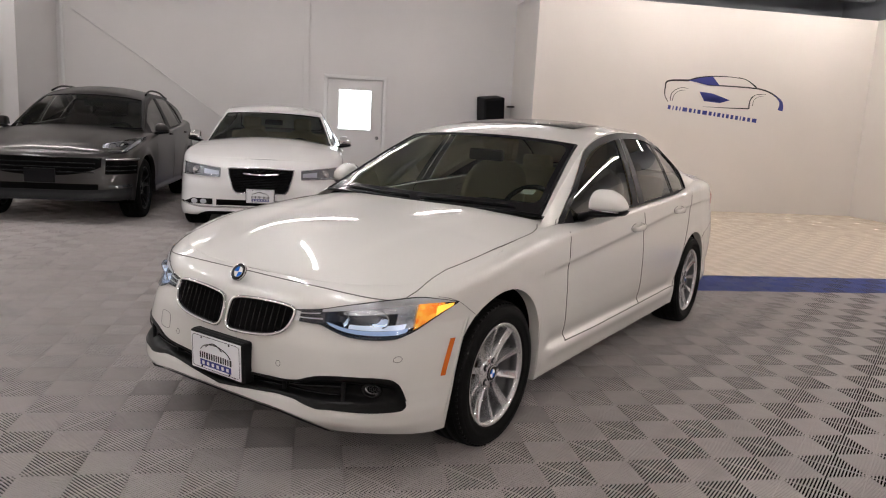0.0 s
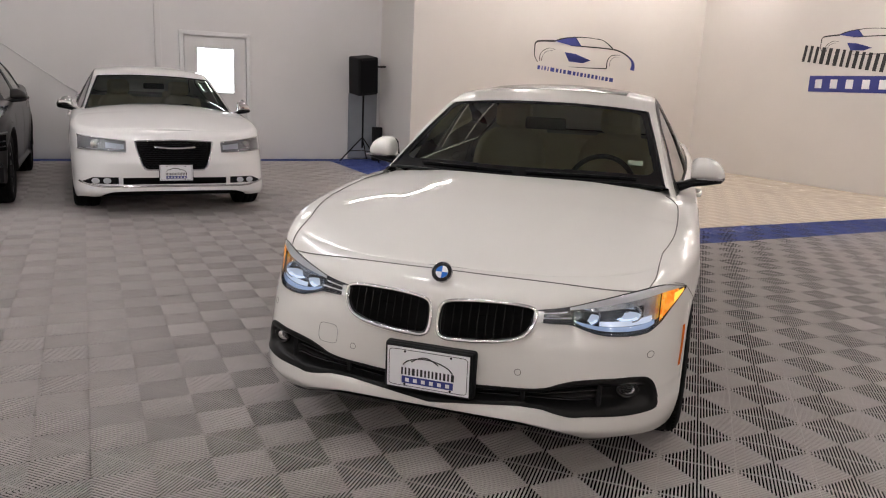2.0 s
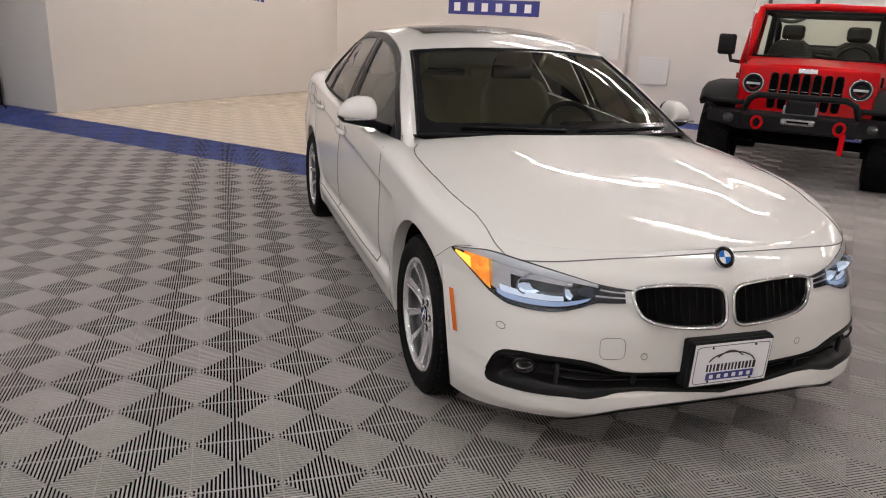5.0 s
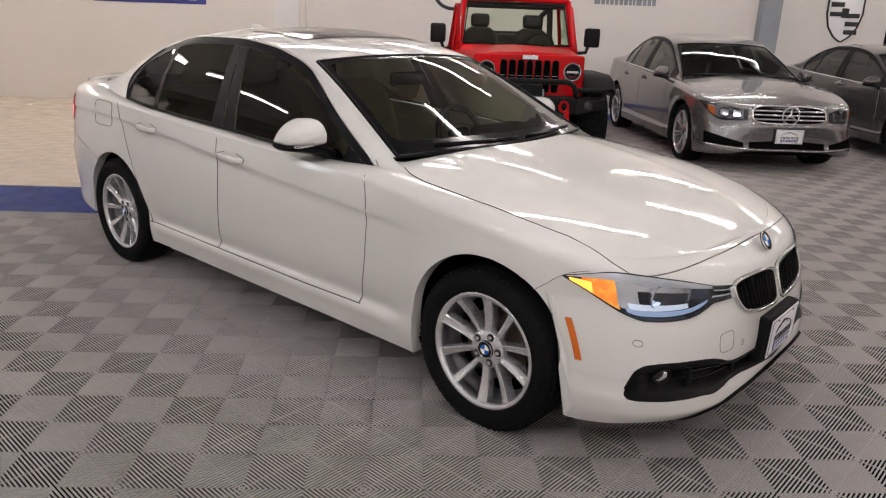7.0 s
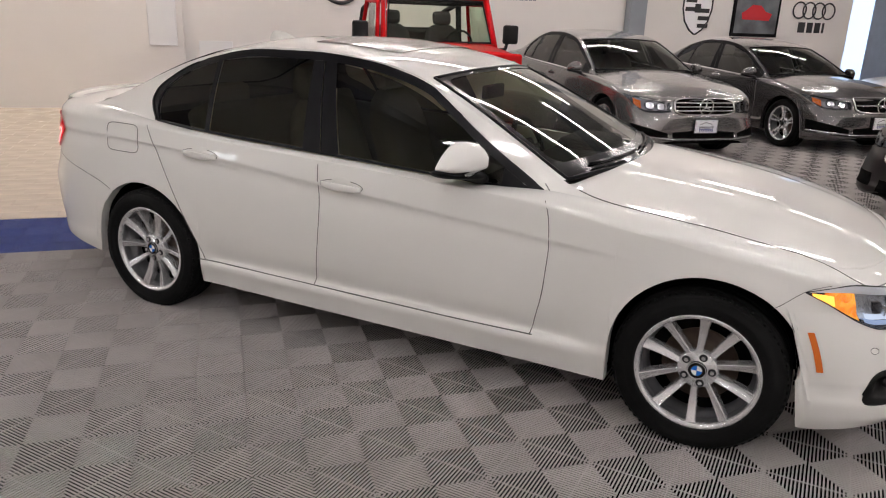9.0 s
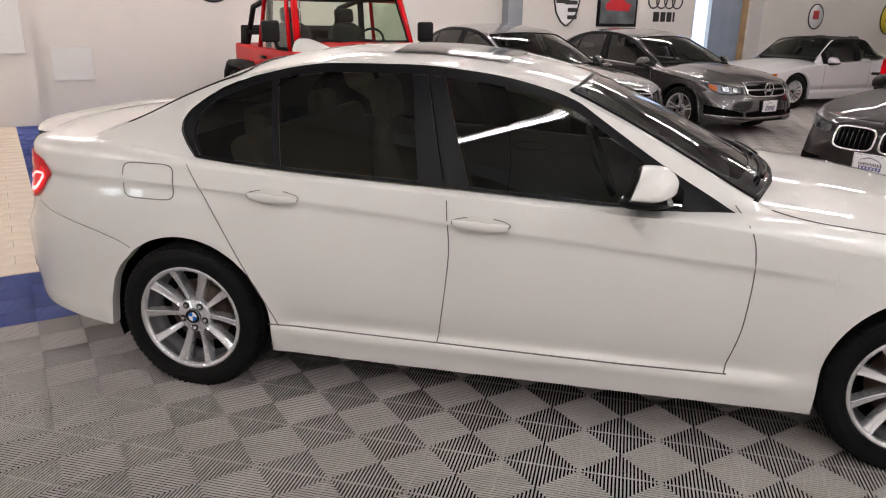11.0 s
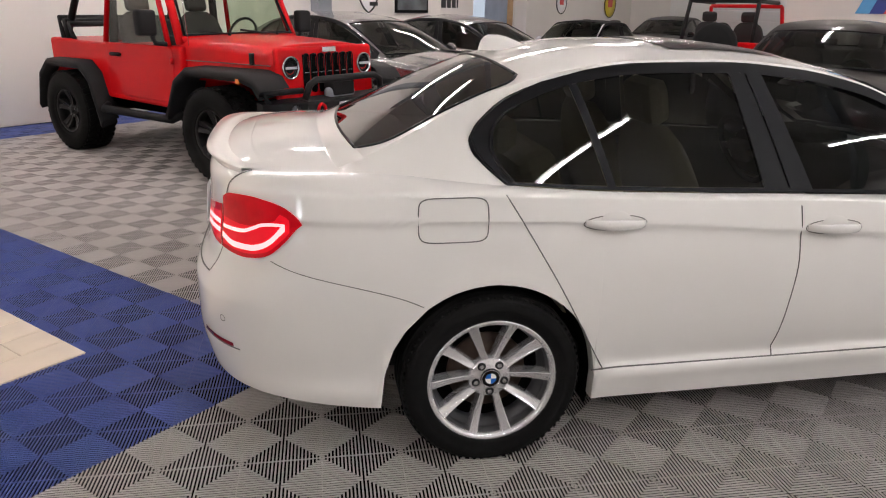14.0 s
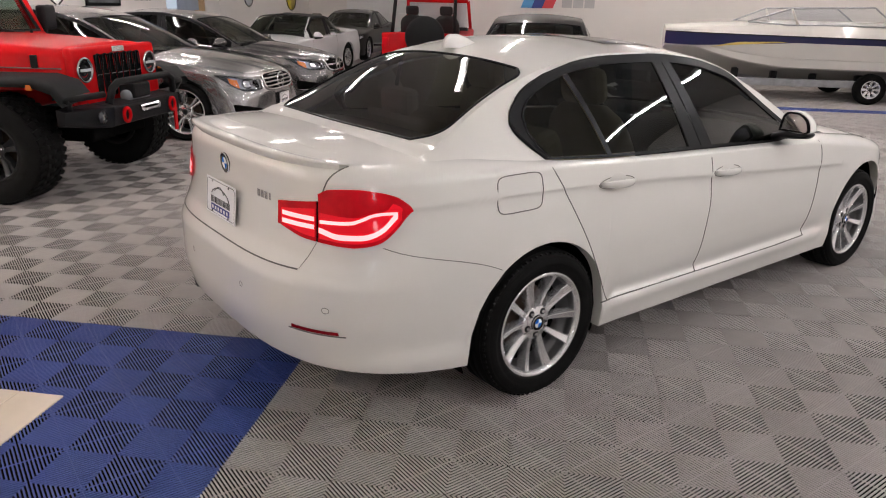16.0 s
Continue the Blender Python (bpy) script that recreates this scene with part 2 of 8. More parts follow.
# ---- the room: u runs along the sign wall's normal, v along the sign wall; both lie at 43.5 degrees to the white saloon ----
TURN = 43.5
ROOM = pose(0, 0, 0, 0, 0, TURN)


def room(u, v, z=0.0, turn=0.0):
    return ROOM @ pose(u, v, z, 0, 0, turn)


M_WALL = mat("warm_white_wall_paint", (0.73, 0.70, 0.67), 0.7, var=0.03, var_scale=0.7, bump=0.25, bump_scale=90)
M_DOORWALL = mat("cool_white_wall_paint", (0.70, 0.69, 0.69), 0.65, var=0.03, var_scale=0.8, bump=0.25, bump_scale=60)
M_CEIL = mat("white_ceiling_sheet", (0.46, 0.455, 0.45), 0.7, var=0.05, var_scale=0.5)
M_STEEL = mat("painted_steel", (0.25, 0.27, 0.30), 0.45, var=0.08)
M_TUBE = mat("fluorescent_tube", (1, 1, 1), 0.4, emit=(1.0, 0.905, 0.865), power=TUBE_POWER)
# extra output added in these tubes to brighten the saloon's flanks and the alcove
M_TUBECOOL = mat("cool_fluorescent_tube", (1, 1, 1), 0.4, emit=(0.96, 0.915, 0.91), power=TUBE_POWER * 1.5)
M_TUBEWARM = mat("warm_fluorescent_tube", (1, 1, 1), 0.4, emit=(1.0, 0.90, 0.84), power=TUBE_POWER * 1.4)
M_TUBEBACK = mat("bright_cool_fluorescent_tube", (1, 1, 1), 0.4, emit=(0.96, 0.93, 0.95), power=TUBE_POWER * 2.3)
M_FIXT = mat("white_fixture", (0.75, 0.75, 0.75), 0.4)
M_TILE = mat("grey_rib_tile", (0.45, 0.42, 0.405), 0.5, spec=0.25, var=0.06, var_scale=1.5, island=0.05)
M_TILEBLUE = mat("blue_rib_tile", (0.055, 0.085, 0.30), 0.45, spec=0.25, var=0.05, var_scale=1.5, island=0.05)
# near-black: stands in for the shade of deeper gaps between the ribs
M_SUB = mat("gap_shade_subfloor", (0.005, 0.005, 0.005), 0.9, spec=0.04)
M_STONE = mat("cream_floor_tile", (0.72, 0.62, 0.50), 0.22, var=0.05, var_scale=4, rvar=0.06, island=0.04)
M_GROUT = mat("brown_grout", (0.44, 0.37, 0.29), 0.8)

U0, U1, V0, V1 = -9.35, 21.0, -8.5, 9.0
H = 4.3


def wall(name, u0, u1, v0, v1, z0, z1, material, label):
    ob = box(name, (u1 - u0, v1 - v0, z1 - z0), ((u0 + u1) / 2, (v0 + v1) / 2, (z0 + z1) / 2), material, None, label, bevel=0)
    ob.matrix_basis = ROOM
    return tagged(ob, category="wall", kind="structure")


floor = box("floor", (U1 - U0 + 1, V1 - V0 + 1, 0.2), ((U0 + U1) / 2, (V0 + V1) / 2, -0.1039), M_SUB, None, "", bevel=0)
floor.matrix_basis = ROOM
tagged(floor, "near-black slab, the shade in the rib gaps put into its colour", "floor", "", "structure")

# ---- room shell ----
wall("wall_door_side", U0 - 0.2, U0, V0, 2.6, 0, H, M_DOORWALL, "cool white painted wall with door")
wall("wall_left", -9.35, -7.6, -5.9, -5.7, 0, H, M_DOORWALL, "cool white painted side wall stub")
wall("wall_sign", U0, -7.85, 2.45, 9.2, 0, 3.62, M_WALL, "warm white sign wall")
wall("wall_alcove", -7.85, -1.70, 8.90, 9.2, 0, 3.62, M_WALL, "warm white alcove wall with sign")
wall("wall_long", -1.70, 11.4, 9.05, 9.25, 0, H, M_WALL, "long warm white wall")
wall("wall_long_far", 13.2, U1, 9.05, 9.25, 0, H, M_WALL, "long warm white wall past the doorway")
wall("wall_lintel", 11.4, 13.2, 9.05, 9.25, 2.6, H, M_WALL, "wall above the doorway")
# grey fillers added above the alcove: shut out the sky, read as dark ceiling
wall("wall_upper", U0, -1.70, 9.25, 9.4, 3.0, H, M_STEEL, "grey filler wall above the alcove in place of the dark ceiling")
wall("wall_filler_end", U0 - 0.2, U0, 2.6, 9.4, 3.0, H, M_STEEL, "grey filler wall above the sign wall in place of the dark ceiling")
wall("wall_flag", 13.0, 13.2, V0, 2.55, 0, H, M_WALL, "warm white wall with striped flag")
wall("wall_end", U1, U1 + 0.2, 2.0, 9.25, 0, H, M_WALL, "end wall with roller door")
wall("wall_outer", U0 - 0.4, U0 - 0.2, V0 - 0.2, 9.4, 0, H, M_STEEL, "outer wall behind the showroom")
wall("wall_recess", 13.2, U1, 2.35, 2.55, 0, H, M_WALL, "recess wall")
wall("wall_back", U0, 13.2, V0 - 0.2, V0, 0, H, M_WALL, "long wall opposite")
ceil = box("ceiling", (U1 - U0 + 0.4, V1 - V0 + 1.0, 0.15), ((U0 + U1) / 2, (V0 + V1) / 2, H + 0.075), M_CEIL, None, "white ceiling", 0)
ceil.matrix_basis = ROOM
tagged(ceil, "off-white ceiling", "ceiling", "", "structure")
# roof beams
for i in range(7):
    b = box("roof_beam", (0.16, V1 - V0, 0.30), (-8.2 + 4.4 * i, (V0 + V1) / 2, H - 0.15), M_STEEL, None, "", 0.01)
    b.matrix_basis = ROOM
    tagged(b, "painted steel roof beam under the ceiling", "beam", "roof beams", "structure")


def strip_light(u, v, turn, length=2.4, z=4.0, lit=None):
    ob = empty("strip_light", room(u, v, z, turn), "white fluorescent strip light hung below the ceiling", "lamp", "strip lights")
    box("light_housing", (length, 0.17, 0.06), (0, 0, 0.055), M_FIXT, ob, "", 0.01)
    for sy in (-0.022, 0.022):
        bm = bmesh.new()
        add_cyl(bm, 0.009, length - 0.06, (0, sy, 0.0), "x", 12)
        part("tube", bm, lit or M_TUBE, ob)
    for sx in (-1, 1):
        bm = bmesh.new()
        add_cyl(bm, 0.006, 0.22, (sx * length * 0.35, 0, 0.19), "z", 6)
        part("hanger", bm, M_STEEL, ob)
    return ob


for u in (-6.6, -2.6, 1.4, 5.4, 9.4):
    for v in (-5.6, -2.2, 1.2, 4.6, 7.6):
        if (u, v) not in ((1.4, 1.2), (-2.6, 1.2), (-2.6, 4.6)):
            strip_light(u, v, 0 if u > -4 else 90, lit=M_TUBEWARM if v > 4 and u < -2 else M_TUBEBACK if v < -5 and -3 < u < 2 else M_TUBECOOL if v < -2 and -3 < u < 2 else M_TUBE)
strip_light(-0.5, 4.1, 0)
strip_light(2.4, 1.9, 0)
# unseen row added to brighten the wall behind the boat
for v in (-5.6, -2.2):
    strip_light(11.9, v, 90)
for u in (15.0, 18.5):
    strip_light(u, 6.0, 0)

# ---- door wall: door with a bright pane, pipe, switch, posts ----
door = empty("door_1", room(U0, -0.545), "white door with bright glazed pane", "door", "", "structure")
box("door_leaf", (0.05, 1.0, 2.03), (0.02, 0, 1.02), M_DOORWALL, door, "", 0.006)
for sy in (-1, 1):
    box("door_frame", (0.07, 0.07, 2.12), (0.03, sy * 0.545, 1.06), M_FIXT, door, "", 0.008)
box("door_head", (0.07, 1.16, 0.07), (0.03, 0, 2.095), M_FIXT, door, "", 0.008)
M_DAY = mat("daylight_pane", (1, 1, 1), 0.3, emit=(0.86, 0.94, 1.0), power=9.0)
box("pane", (0.012, 0.58, 0.72), (0.048, 0.0, 1.50), M_DAY, door, "bright daylight pane", 0.002)
for z in (1.13, 1.87):
    box("pane_bead", (0.02, 0.64, 0.03), (0.052, 0, z), M_FIXT, door, "", 0.004)
for sy in (-1, 1):
    box("pane_bead", (0.02, 0.03, 0.72), (0.052, sy * 0.305, 1.5), M_FIXT, door, "", 0.004)
bm = bmesh.new()
add_cyl(bm, 0.03, 0.06, (0.07, 0.42, 1.0), "x", 16)
part("door_knob", bm, M_SATINCHROME, door)
wire = tube("conduit_pipe", [(U0 + 0.05, -5.60, 0), (U0 + 0.05, -5.60, 2.6), (U0 + 0.05, -5.60, H)], 0.03, M_FIXT, None, "")
wire.matrix_basis = ROOM
tagged(wire, "white conduit pipe up the wall corner", "pipe", "", "structure")
po = box("wall_post", (0.06, 0.10, H), (U0 + 0.03, -1.45, H / 2), M_DOORWALL, None, "", 0.004)
po.matrix_basis = ROOM
tagged(po, "white painted wall post", "post", "", "structure")
cr = tube("wall_cable", [(U0 + 0.02, -5.45, 2.95), (U0 + 0.02, -4.3, 2.2), (U0 + 0.02, -3.1, 1.35), (U0 + 0.02, -2.6, 1.0)], 0.008, M_FIXT, None, "")
cr.matrix_basis = ROOM
tagged(cr, "thin pale cable slanting down the wall", "cable", "", "structure")

# ---- loudspeaker on a tripod, grey box and small bin by the corner ----
sp = empty("speaker_stand", room(-8.95, 1.98), "black tripod speaker stand", "stand")
tube("pole", [(0, 0, 0.25), (0, 0, 1.25)], 0.018, M_PLASTIC, sp)
for k in range(3):
    a = 2 * math.pi * k / 3 + 0.5
    tube("leg", [(0.02 * math.cos(a), 0.02 * math.sin(a), 0.42), (0.42 * math.cos(a), 0.42 * math.sin(a), 0.012)], 0.012, M_PLASTIC, sp)
    tube("brace", [(0.02 * math.cos(a), 0.02 * math.sin(a), 0.2), (0.24 * math.cos(a), 0.24 * math.sin(a), 0.19)], 0.008, M_PLASTIC, sp)
ls = empty("loudspeaker", room(-8.95, 1.98, 1.22, 15) @ Matrix.Rotation(math.radians(7), 4, "X") @ Matrix.Rotation(math.radians(8), 4, "Y"), "black box loudspeaker on its stand", "speaker")
bm = bmesh.new()
add_box(bm, (0.34, 0.42, 0.66), (0, 0, 0.33), None, 0.03, 3)
part("cabinet", bm, M_PLASTIC, ls, smooth=False)
box("speaker_grille", (0.01, 0.37, 0.58), (0.172, 0, 0.33), M_TRIM, ls, "", 0.004)
bx = box("wall_panel_grey", (0.05, 0.55, 1.2), (U0 + 0.03, 2.6 - 0.5, 0.62), M_STEEL, None, "", 0.006)
bx.matrix_basis = ROOM
tagged(bx, "grey panel leaning at the wall", "panel")
bn = empty("floor_speaker", room(-9.1, 2.32), "slim black upright speaker on the floor", "speaker")
box("cabinet", (0.16, 0.16, 0.62), (0, 0, 0.31), M_PLASTIC, bn, "", 0.015)
sh = box("wall_bracket", (0.25, 0.18, 0.03), (U0 + 0.15, 2.45, 1.72), M_PLASTIC, None, "", 0.006)
sh.matrix_basis = ROOM
tagged(sh, "small black bracket on the wall", "bracket")


# ---- signs ----
def arc_strip(bm, pts, w, y=0.0):
    """A flat ribbon of width w through (a, z) pairs, standing in the plane of a wall."""
    pts = [Vector((p[0], p[1])) for p in pts]
    L = []
    for i, p in enumerate(pts):
        d = (pts[min(i + 1, len(pts) - 1)] - pts[max(i - 1, 0)]).normalized()
        n = Vector((-d.y, d.x))
        ww = w[i] if isinstance(w, (list, tuple, np.ndarray)) else w
        L.append((bm.verts.new((0.006, *(p + n * ww / 2))), bm.verts.new((0.006, *(p - n * ww / 2)))))
    for A, B in zip(L, L[1:]):
        bm.faces.new((A[0], A[1], B[1], B[0]))


def car_mark(parent, k):
    """The outline of a sports car as a wall emblem, 2.3 by 0.55 at k = 1; local y runs along the wall."""
    def stroke(name, pts, w0, w1, material):
        bm = bmesh.new()
        P = [Vector(p) * k for p in pts]
        pts = []
        for i in range(len(P) - 1):
            p0, p1, p2, p3 = P[max(i - 1, 0)], P[i], P[i + 1], P[min(i + 2, len(P) - 1)]
            for t in (0.0, 0.2, 0.4, 0.6, 0.8):
                pts.append(0.5 * (2 * p1 + (p2 - p0) * t + (2 * p0 - 5 * p1 + 4 * p2 - p3) * t * t + (3 * p1 - p0 - 3 * p2 + p3) * t ** 3))
        pts.append(P[-1])
        n = len(pts)
        arc_strip(bm, [tuple(p) for p in pts], [k * (w0 + (w1 - w0) * i / (n - 1)) for i in range(n)])
        part(name, bm, material, parent, smooth=False)

    def area(name, pts, material):
        bm = bmesh.new()
        f = bm.faces.new([bm.verts.new((0.008, y * k, z * k)) for y, z in pts])
        bmesh.ops.triangulate(bm, faces=[f])
        part(name, bm, material, parent, smooth=False)
    stroke("tail_line", [(-1.08, -0.21), (-1.15, -0.11), (-1.16, 0.03), (-1.11, 0.15), (-0.73, 0.18)], 0.012, 0.035, M_INK)
    stroke("roof_line", [(-0.73, 0.18), (-0.54, 0.24), (-0.25, 0.28), (0.04, 0.29), (0.34, 0.27)], 0.03, 0.008, M_INK)
    stroke("pillar_line", [(0.23, 0.29), (0.38, 0.26), (0.5, 0.2), (0.61, 0.13)], 0.008, 0.03, M_INK)
    stroke("belt_line", [(-0.38, 0.125), (0.1, 0.125), (0.51, 0.12), (0.74, 0.1), (0.93, 0.04), (1.07, -0.04)], 0.02, 0.03, M_INK)
    stroke("nose_line", [(0.98, 0.02), (1.1, -0.07), (1.14, -0.15), (1.13, -0.25)], 0.02, 0.11, M_NAVY)
    stroke("wheel_arc", [(-1.04, -0.19), (-1.03, -0.07), (-0.95, 0.01), (-0.83, 0.05), (-0.71, 0.03)], 0.016, 0.006, M_INK)
    stroke("wheel_arc", [(-1.0, -0.19), (-0.98, -0.1), (-0.91, -0.02), (-0.77, 0.01)], 0.012, 0.005, M_INK)
    stroke("wheel_arc", [(0.50, -0.25), (0.51, -0.1), (0.6, 0.0), (0.81, 0.02)], 0.03, 0.006, M_INK)
    stroke("wheel_arc", [(0.57, -0.2), (0.58, -0.1), (0.66, -0.03), (0.77, -0.02)], 0.012, 0.005, M_INK)
    stroke("sill_line", [(-0.39, -0.26), (0.04, -0.26), (0.5, -0.25)], 0.004, 0.022, M_INK)
    area("window_patch", [(-0.73, 0.18), (-0.5, 0.24), (-0.27, 0.275), (-0.26, 0.21), (-0.20, 0.16), (-0.12, 0.125), (-0.38, 0.125)], M_NAVY)
    area("scoop_patch", [(-0.5, 0.0), (-0.25, -0.02), (0.11, -0.12), (-0.25, -0.055), (-0.34, -0.08), (-0.31, -0.14), (-0.08, -0.18), (-0.39, -0.165)], M_NAVY)


def bar_row(parent, name, widths, h, y0, z, material, gap, lean=0.0):
    """Lettering as plain upright bars."""
    y = y0
    shear = Matrix(((1, 0, 0, 0), (0, 1, lean, 0), (0, 0, 1, 0), (0, 0, 0, 1)))
    for wd in widths:
        box(name, (0.008, wd, h), (0.004, y + wd / 2 + (0 if not lean else -lean * z), z), material, parent, "", 0.0, None).matrix_basis = shear
        y += wd + gap


sg1 = empty("wall_sign", room(-7.85, 5.98, 0, 0), "dark blue car emblem with a line of dark bars", "sign")
e1 = empty("emblem")
e1.parent = sg1
e1.location = (0, 0.04, 2.15)
car_mark(e1, 1.0)
bar_row(sg1, "letter_bar", (0.05, 0.018, 0.032, 0.018, 0.085, 0.05, 0.032, 0.055, 0.085, 0.055, 0.032, 0.055, 0.035, 0.05, 0.05, 0.05, 0.018, 0.05, 0.055, 0.085), 0.070, -0.88, 1.720, M_NAVY, 0.042, 0.18)
sg2 = empty("wall_sign", room(-4.27, 8.90, 0, -90), "dark car emblem over bars and a blue band", "sign")
e2 = empty("emblem")
e2.parent = sg2
e2.location = (0, 0.05, 2.43)
car_mark(e2, 0.74)
bar_row(sg2, "letter_bar", (0.05, 0.05, 0.05, 0.07, 0.06, 0.07, 0.05, 0.05, 0.06, 0.05, 0.06, 0.06, 0.06, 0.06, 0.08), 0.27, -0.88, 2.06, M_INK, 0.066, 0.25)
box("blue_band", (0.008, 1.86, 0.27), (0.004, 0, 1.76), M_NAVY, sg2, "", 0.002)
for i in range(6):
    box("white_bar", (0.008, 0.13, 0.15), (0.010, -0.74 + 0.29 * i, 1.76), M_PLATE, sg2, "", 0.002)
# white service boxes on the walls
bx1 = box("wall_cabinet", (0.42, 0.06, 0.78), (-2.0, 8.87, 1.36), M_FIXT, None, "", 0.008)
bx1.matrix_basis = ROOM
tagged(bx1, "flat white service cabinet on the wall", "cabinet")
bx2 = box("wall_board", (0.52, 0.03, 0.46), (-1.22, 9.033, 0.82), M_FIXT, None, "", 0.006)
bx2.matrix_basis = ROOM
tagged(bx2, "blank white board on the wall", "board")
# long wall: ring mark, bars, column, shield, framed picture, rings and bars
rg = empty("wall_emblem", room(0.80, 9.05, 2.05, -90), "round dark emblem on the wall", "sign")
bm = bmesh.new()
add_tube(bm, [(0.01, 0.34 * math.cos(a), 0.34 * math.sin(a)) for a in np.linspace(0, 2 * math.pi, 32, endpoint=False)], 0.03, 8, True)
part("ring", bm, M_INK, rg)
wb = empty("wall_lettering", room(3.75, 9.05, 0, -90), "row of small grey bars on the wall", "sign")
bar_row(wb, "letter_bar", (0.10, 0.06, 0.05, 0.06, 0.06, 0.06, 0.06, 0.05, 0.04, 0.09, 0.06, 0.06, 0.06), 0.11, -0.50, 1.93, M_STEEL, 0.022)
co = box("steel_column", (0.34, 0.20, H), (6.30, 8.93, H / 2), M_STEEL, None, "", 0.01)
co.matrix_basis = ROOM
tagged(co, "blue-grey painted steel column at the wall", "column", "", "structure")
shd = empty("wall_emblem", room(7.70, 9.05, 1.86, -90), "black and white shield emblem", "sign")
bm = bmesh.new()
rows = [(0.30, 0.45), (0.32, 0.30), (0.32, 0.0), (0.26, -0.22), (0.14, -0.38), (0.02, -0.46)]
L = [(bm.verts.new((0.006, -w, z)), bm.verts.new((0.006, w, z))) for w, z in rows]
for A, B in zip(L, L[1:]):
    bm.faces.new((A[0], A[1], B[1], B[0]))
part("shield_ground", bm, M_PLATE, shd, smooth=False)
for sy, z in ((-1, 0.32), (-1, 0.16), (-1, 0.0), (1, -0.02), (1, -0.16), (1, -0.30)):
    box("shield_bar", (0.006, 0.24, 0.075), (0.012, sy * 0.15, z), M_INK, shd, "", 0.002)
bm = bmesh.new()
add_tube(bm, [(0.01, w, z) for w, z in rows] + [(0.01, -w, z) for w, z in rows[::-1]], 0.016, 6, True)
part("shield_edge", bm, M_INK, shd)
box("shield_crest", (0.006, 0.13, 0.16), (0.016, 0, 0.02), M_INK, shd, "", 0.003)
pf = empty("framed_picture", room(9.05, 9.05, 1.83, -90), "framed dark picture of a red car", "picture")
box("picture_frame", (0.035, 1.10, 0.88), (0.018, 0, 0), M_TRIM, pf, "", 0.008)
M_PICBG = mat("picture_print", (0.10, 0.11, 0.12), 0.4, var=0.5, var_scale=3)
M_PICRED = mat("picture_red", (0.5, 0.02, 0.03), 0.4)
box("picture", (0.006, 0.98, 0.76), (0.040, 0, 0), M_PICBG, pf, "", 0.001)
bm = bmesh.new()
vs = [bm.verts.new((0.046, y, z)) for y, z in ((-0.33, -0.12), (0.30, -0.13), (0.36, 0.0), (0.20, 0.04), (0.08, 0.15), (-0.12, 0.16), (-0.28, 0.04), (-0.36, 0.0))]
bm.faces.new(vs)
part("red_shape", bm, M_PICRED, pf, smooth=False)
au = empty("wall_emblem", room(10.45, 9.05, 0, -90), "four linked dark rings above dark bars", "sign")
for i in range(4):
    bm = bmesh.new()
    add_tube(bm, [(0.01, -0.36 + 0.24 * i + 0.155 * math.cos(a), 1.93 + 0.155 * math.sin(a)) for a in np.linspace(0, 2 * math.pi, 28, endpoint=False)], 0.016, 6, True)
    part("ring", bm, M_INK, au)
bar_row(au, "letter_bar", (0.17, 0.14, 0.14, 0.05), 0.20, -0.33, 1.60, M_INK, 0.05)
for u, col, r in ((15.85, (0.75, 0.12, 0.12), 0.30), (19.2, (0.75, 0.60, 0.05), 0.42)):
    ds = empty("disc_sign", room(u, 9.05, 1.68, -90), "round enamel wall sign with a coloured middle", "sign", "round wall signs")
    bm = bmesh.new()
    add_cyl(bm, r, 0.02, (0.012, 0, 0), "x", 32)
    part("disc", bm, M_PLATE if r < 0.4 else mat("yellow_enamel", col, 0.3), ds)
    bm = bmesh.new()
    add_tube(bm, [(0.024, r * math.cos(a), r * math.sin(a)) for a in np.linspace(0, 2 * math.pi, 28, endpoint=False)], 0.015, 6, True)
    part("disc_rim", bm, M_INK, ds)
    box("disc_mark", (0.006, r * 0.8, r * 0.7), (0.026, 0, 0.04), mat("red_enamel", (0.6, 0.05, 0.05), 0.3), ds, "", 0.003)
# doorway with pale blue sheet and wooden jamb
dw = empty("door_2", room(12.3, 9.15), "open doorway with pale blue sheet and wooden jamb", "doorway", "", "structure")
M_SHEET = mat("pale_blue_sheet", (0.30, 0.36, 0.46), 0.5, var=0.1)
M_WOOD = mat("raw_pine", (0.45, 0.30, 0.16), 0.6, var=0.2, var_scale=6)
box("hanging_sheet", (1.05, 0.02, 2.55), (0.32, 0.02, 1.3), M_SHEET, dw, "", 0.004)
box("jamb", (0.07, 0.24, 2.6), (0.87, 0, 1.3), M_WOOD, dw, "", 0.006)
box("outside_view", (2.6, 0.02, 2.9), (0, 1.4, 1.4), mat("daylight_beyond", (0.5, 0.6, 0.8), 0.9, emit=(0.6, 0.75, 1.0), power=1.4), dw, "", 0.0)
pil = box("wall_pilaster", (0.55, 0.35, H), (13.6, 8.88, H / 2), M_WALL, None, "", 0.01)
pil.matrix_basis = ROOM
tagged(pil, "white wall pilaster", "pilaster", "", "structure")
# roller door at the far end
rd = empty("door_3", room(U1, 5.6, 0, 180), "white ribbed roller door, closed", "roller door", "", "structure")
for i in range(10):
    box("door_panel", (0.04, 4.2, 0.30), (0.03, 0, 0.16 + 0.305 * i), M_FIXT, rd, "", 0.012)
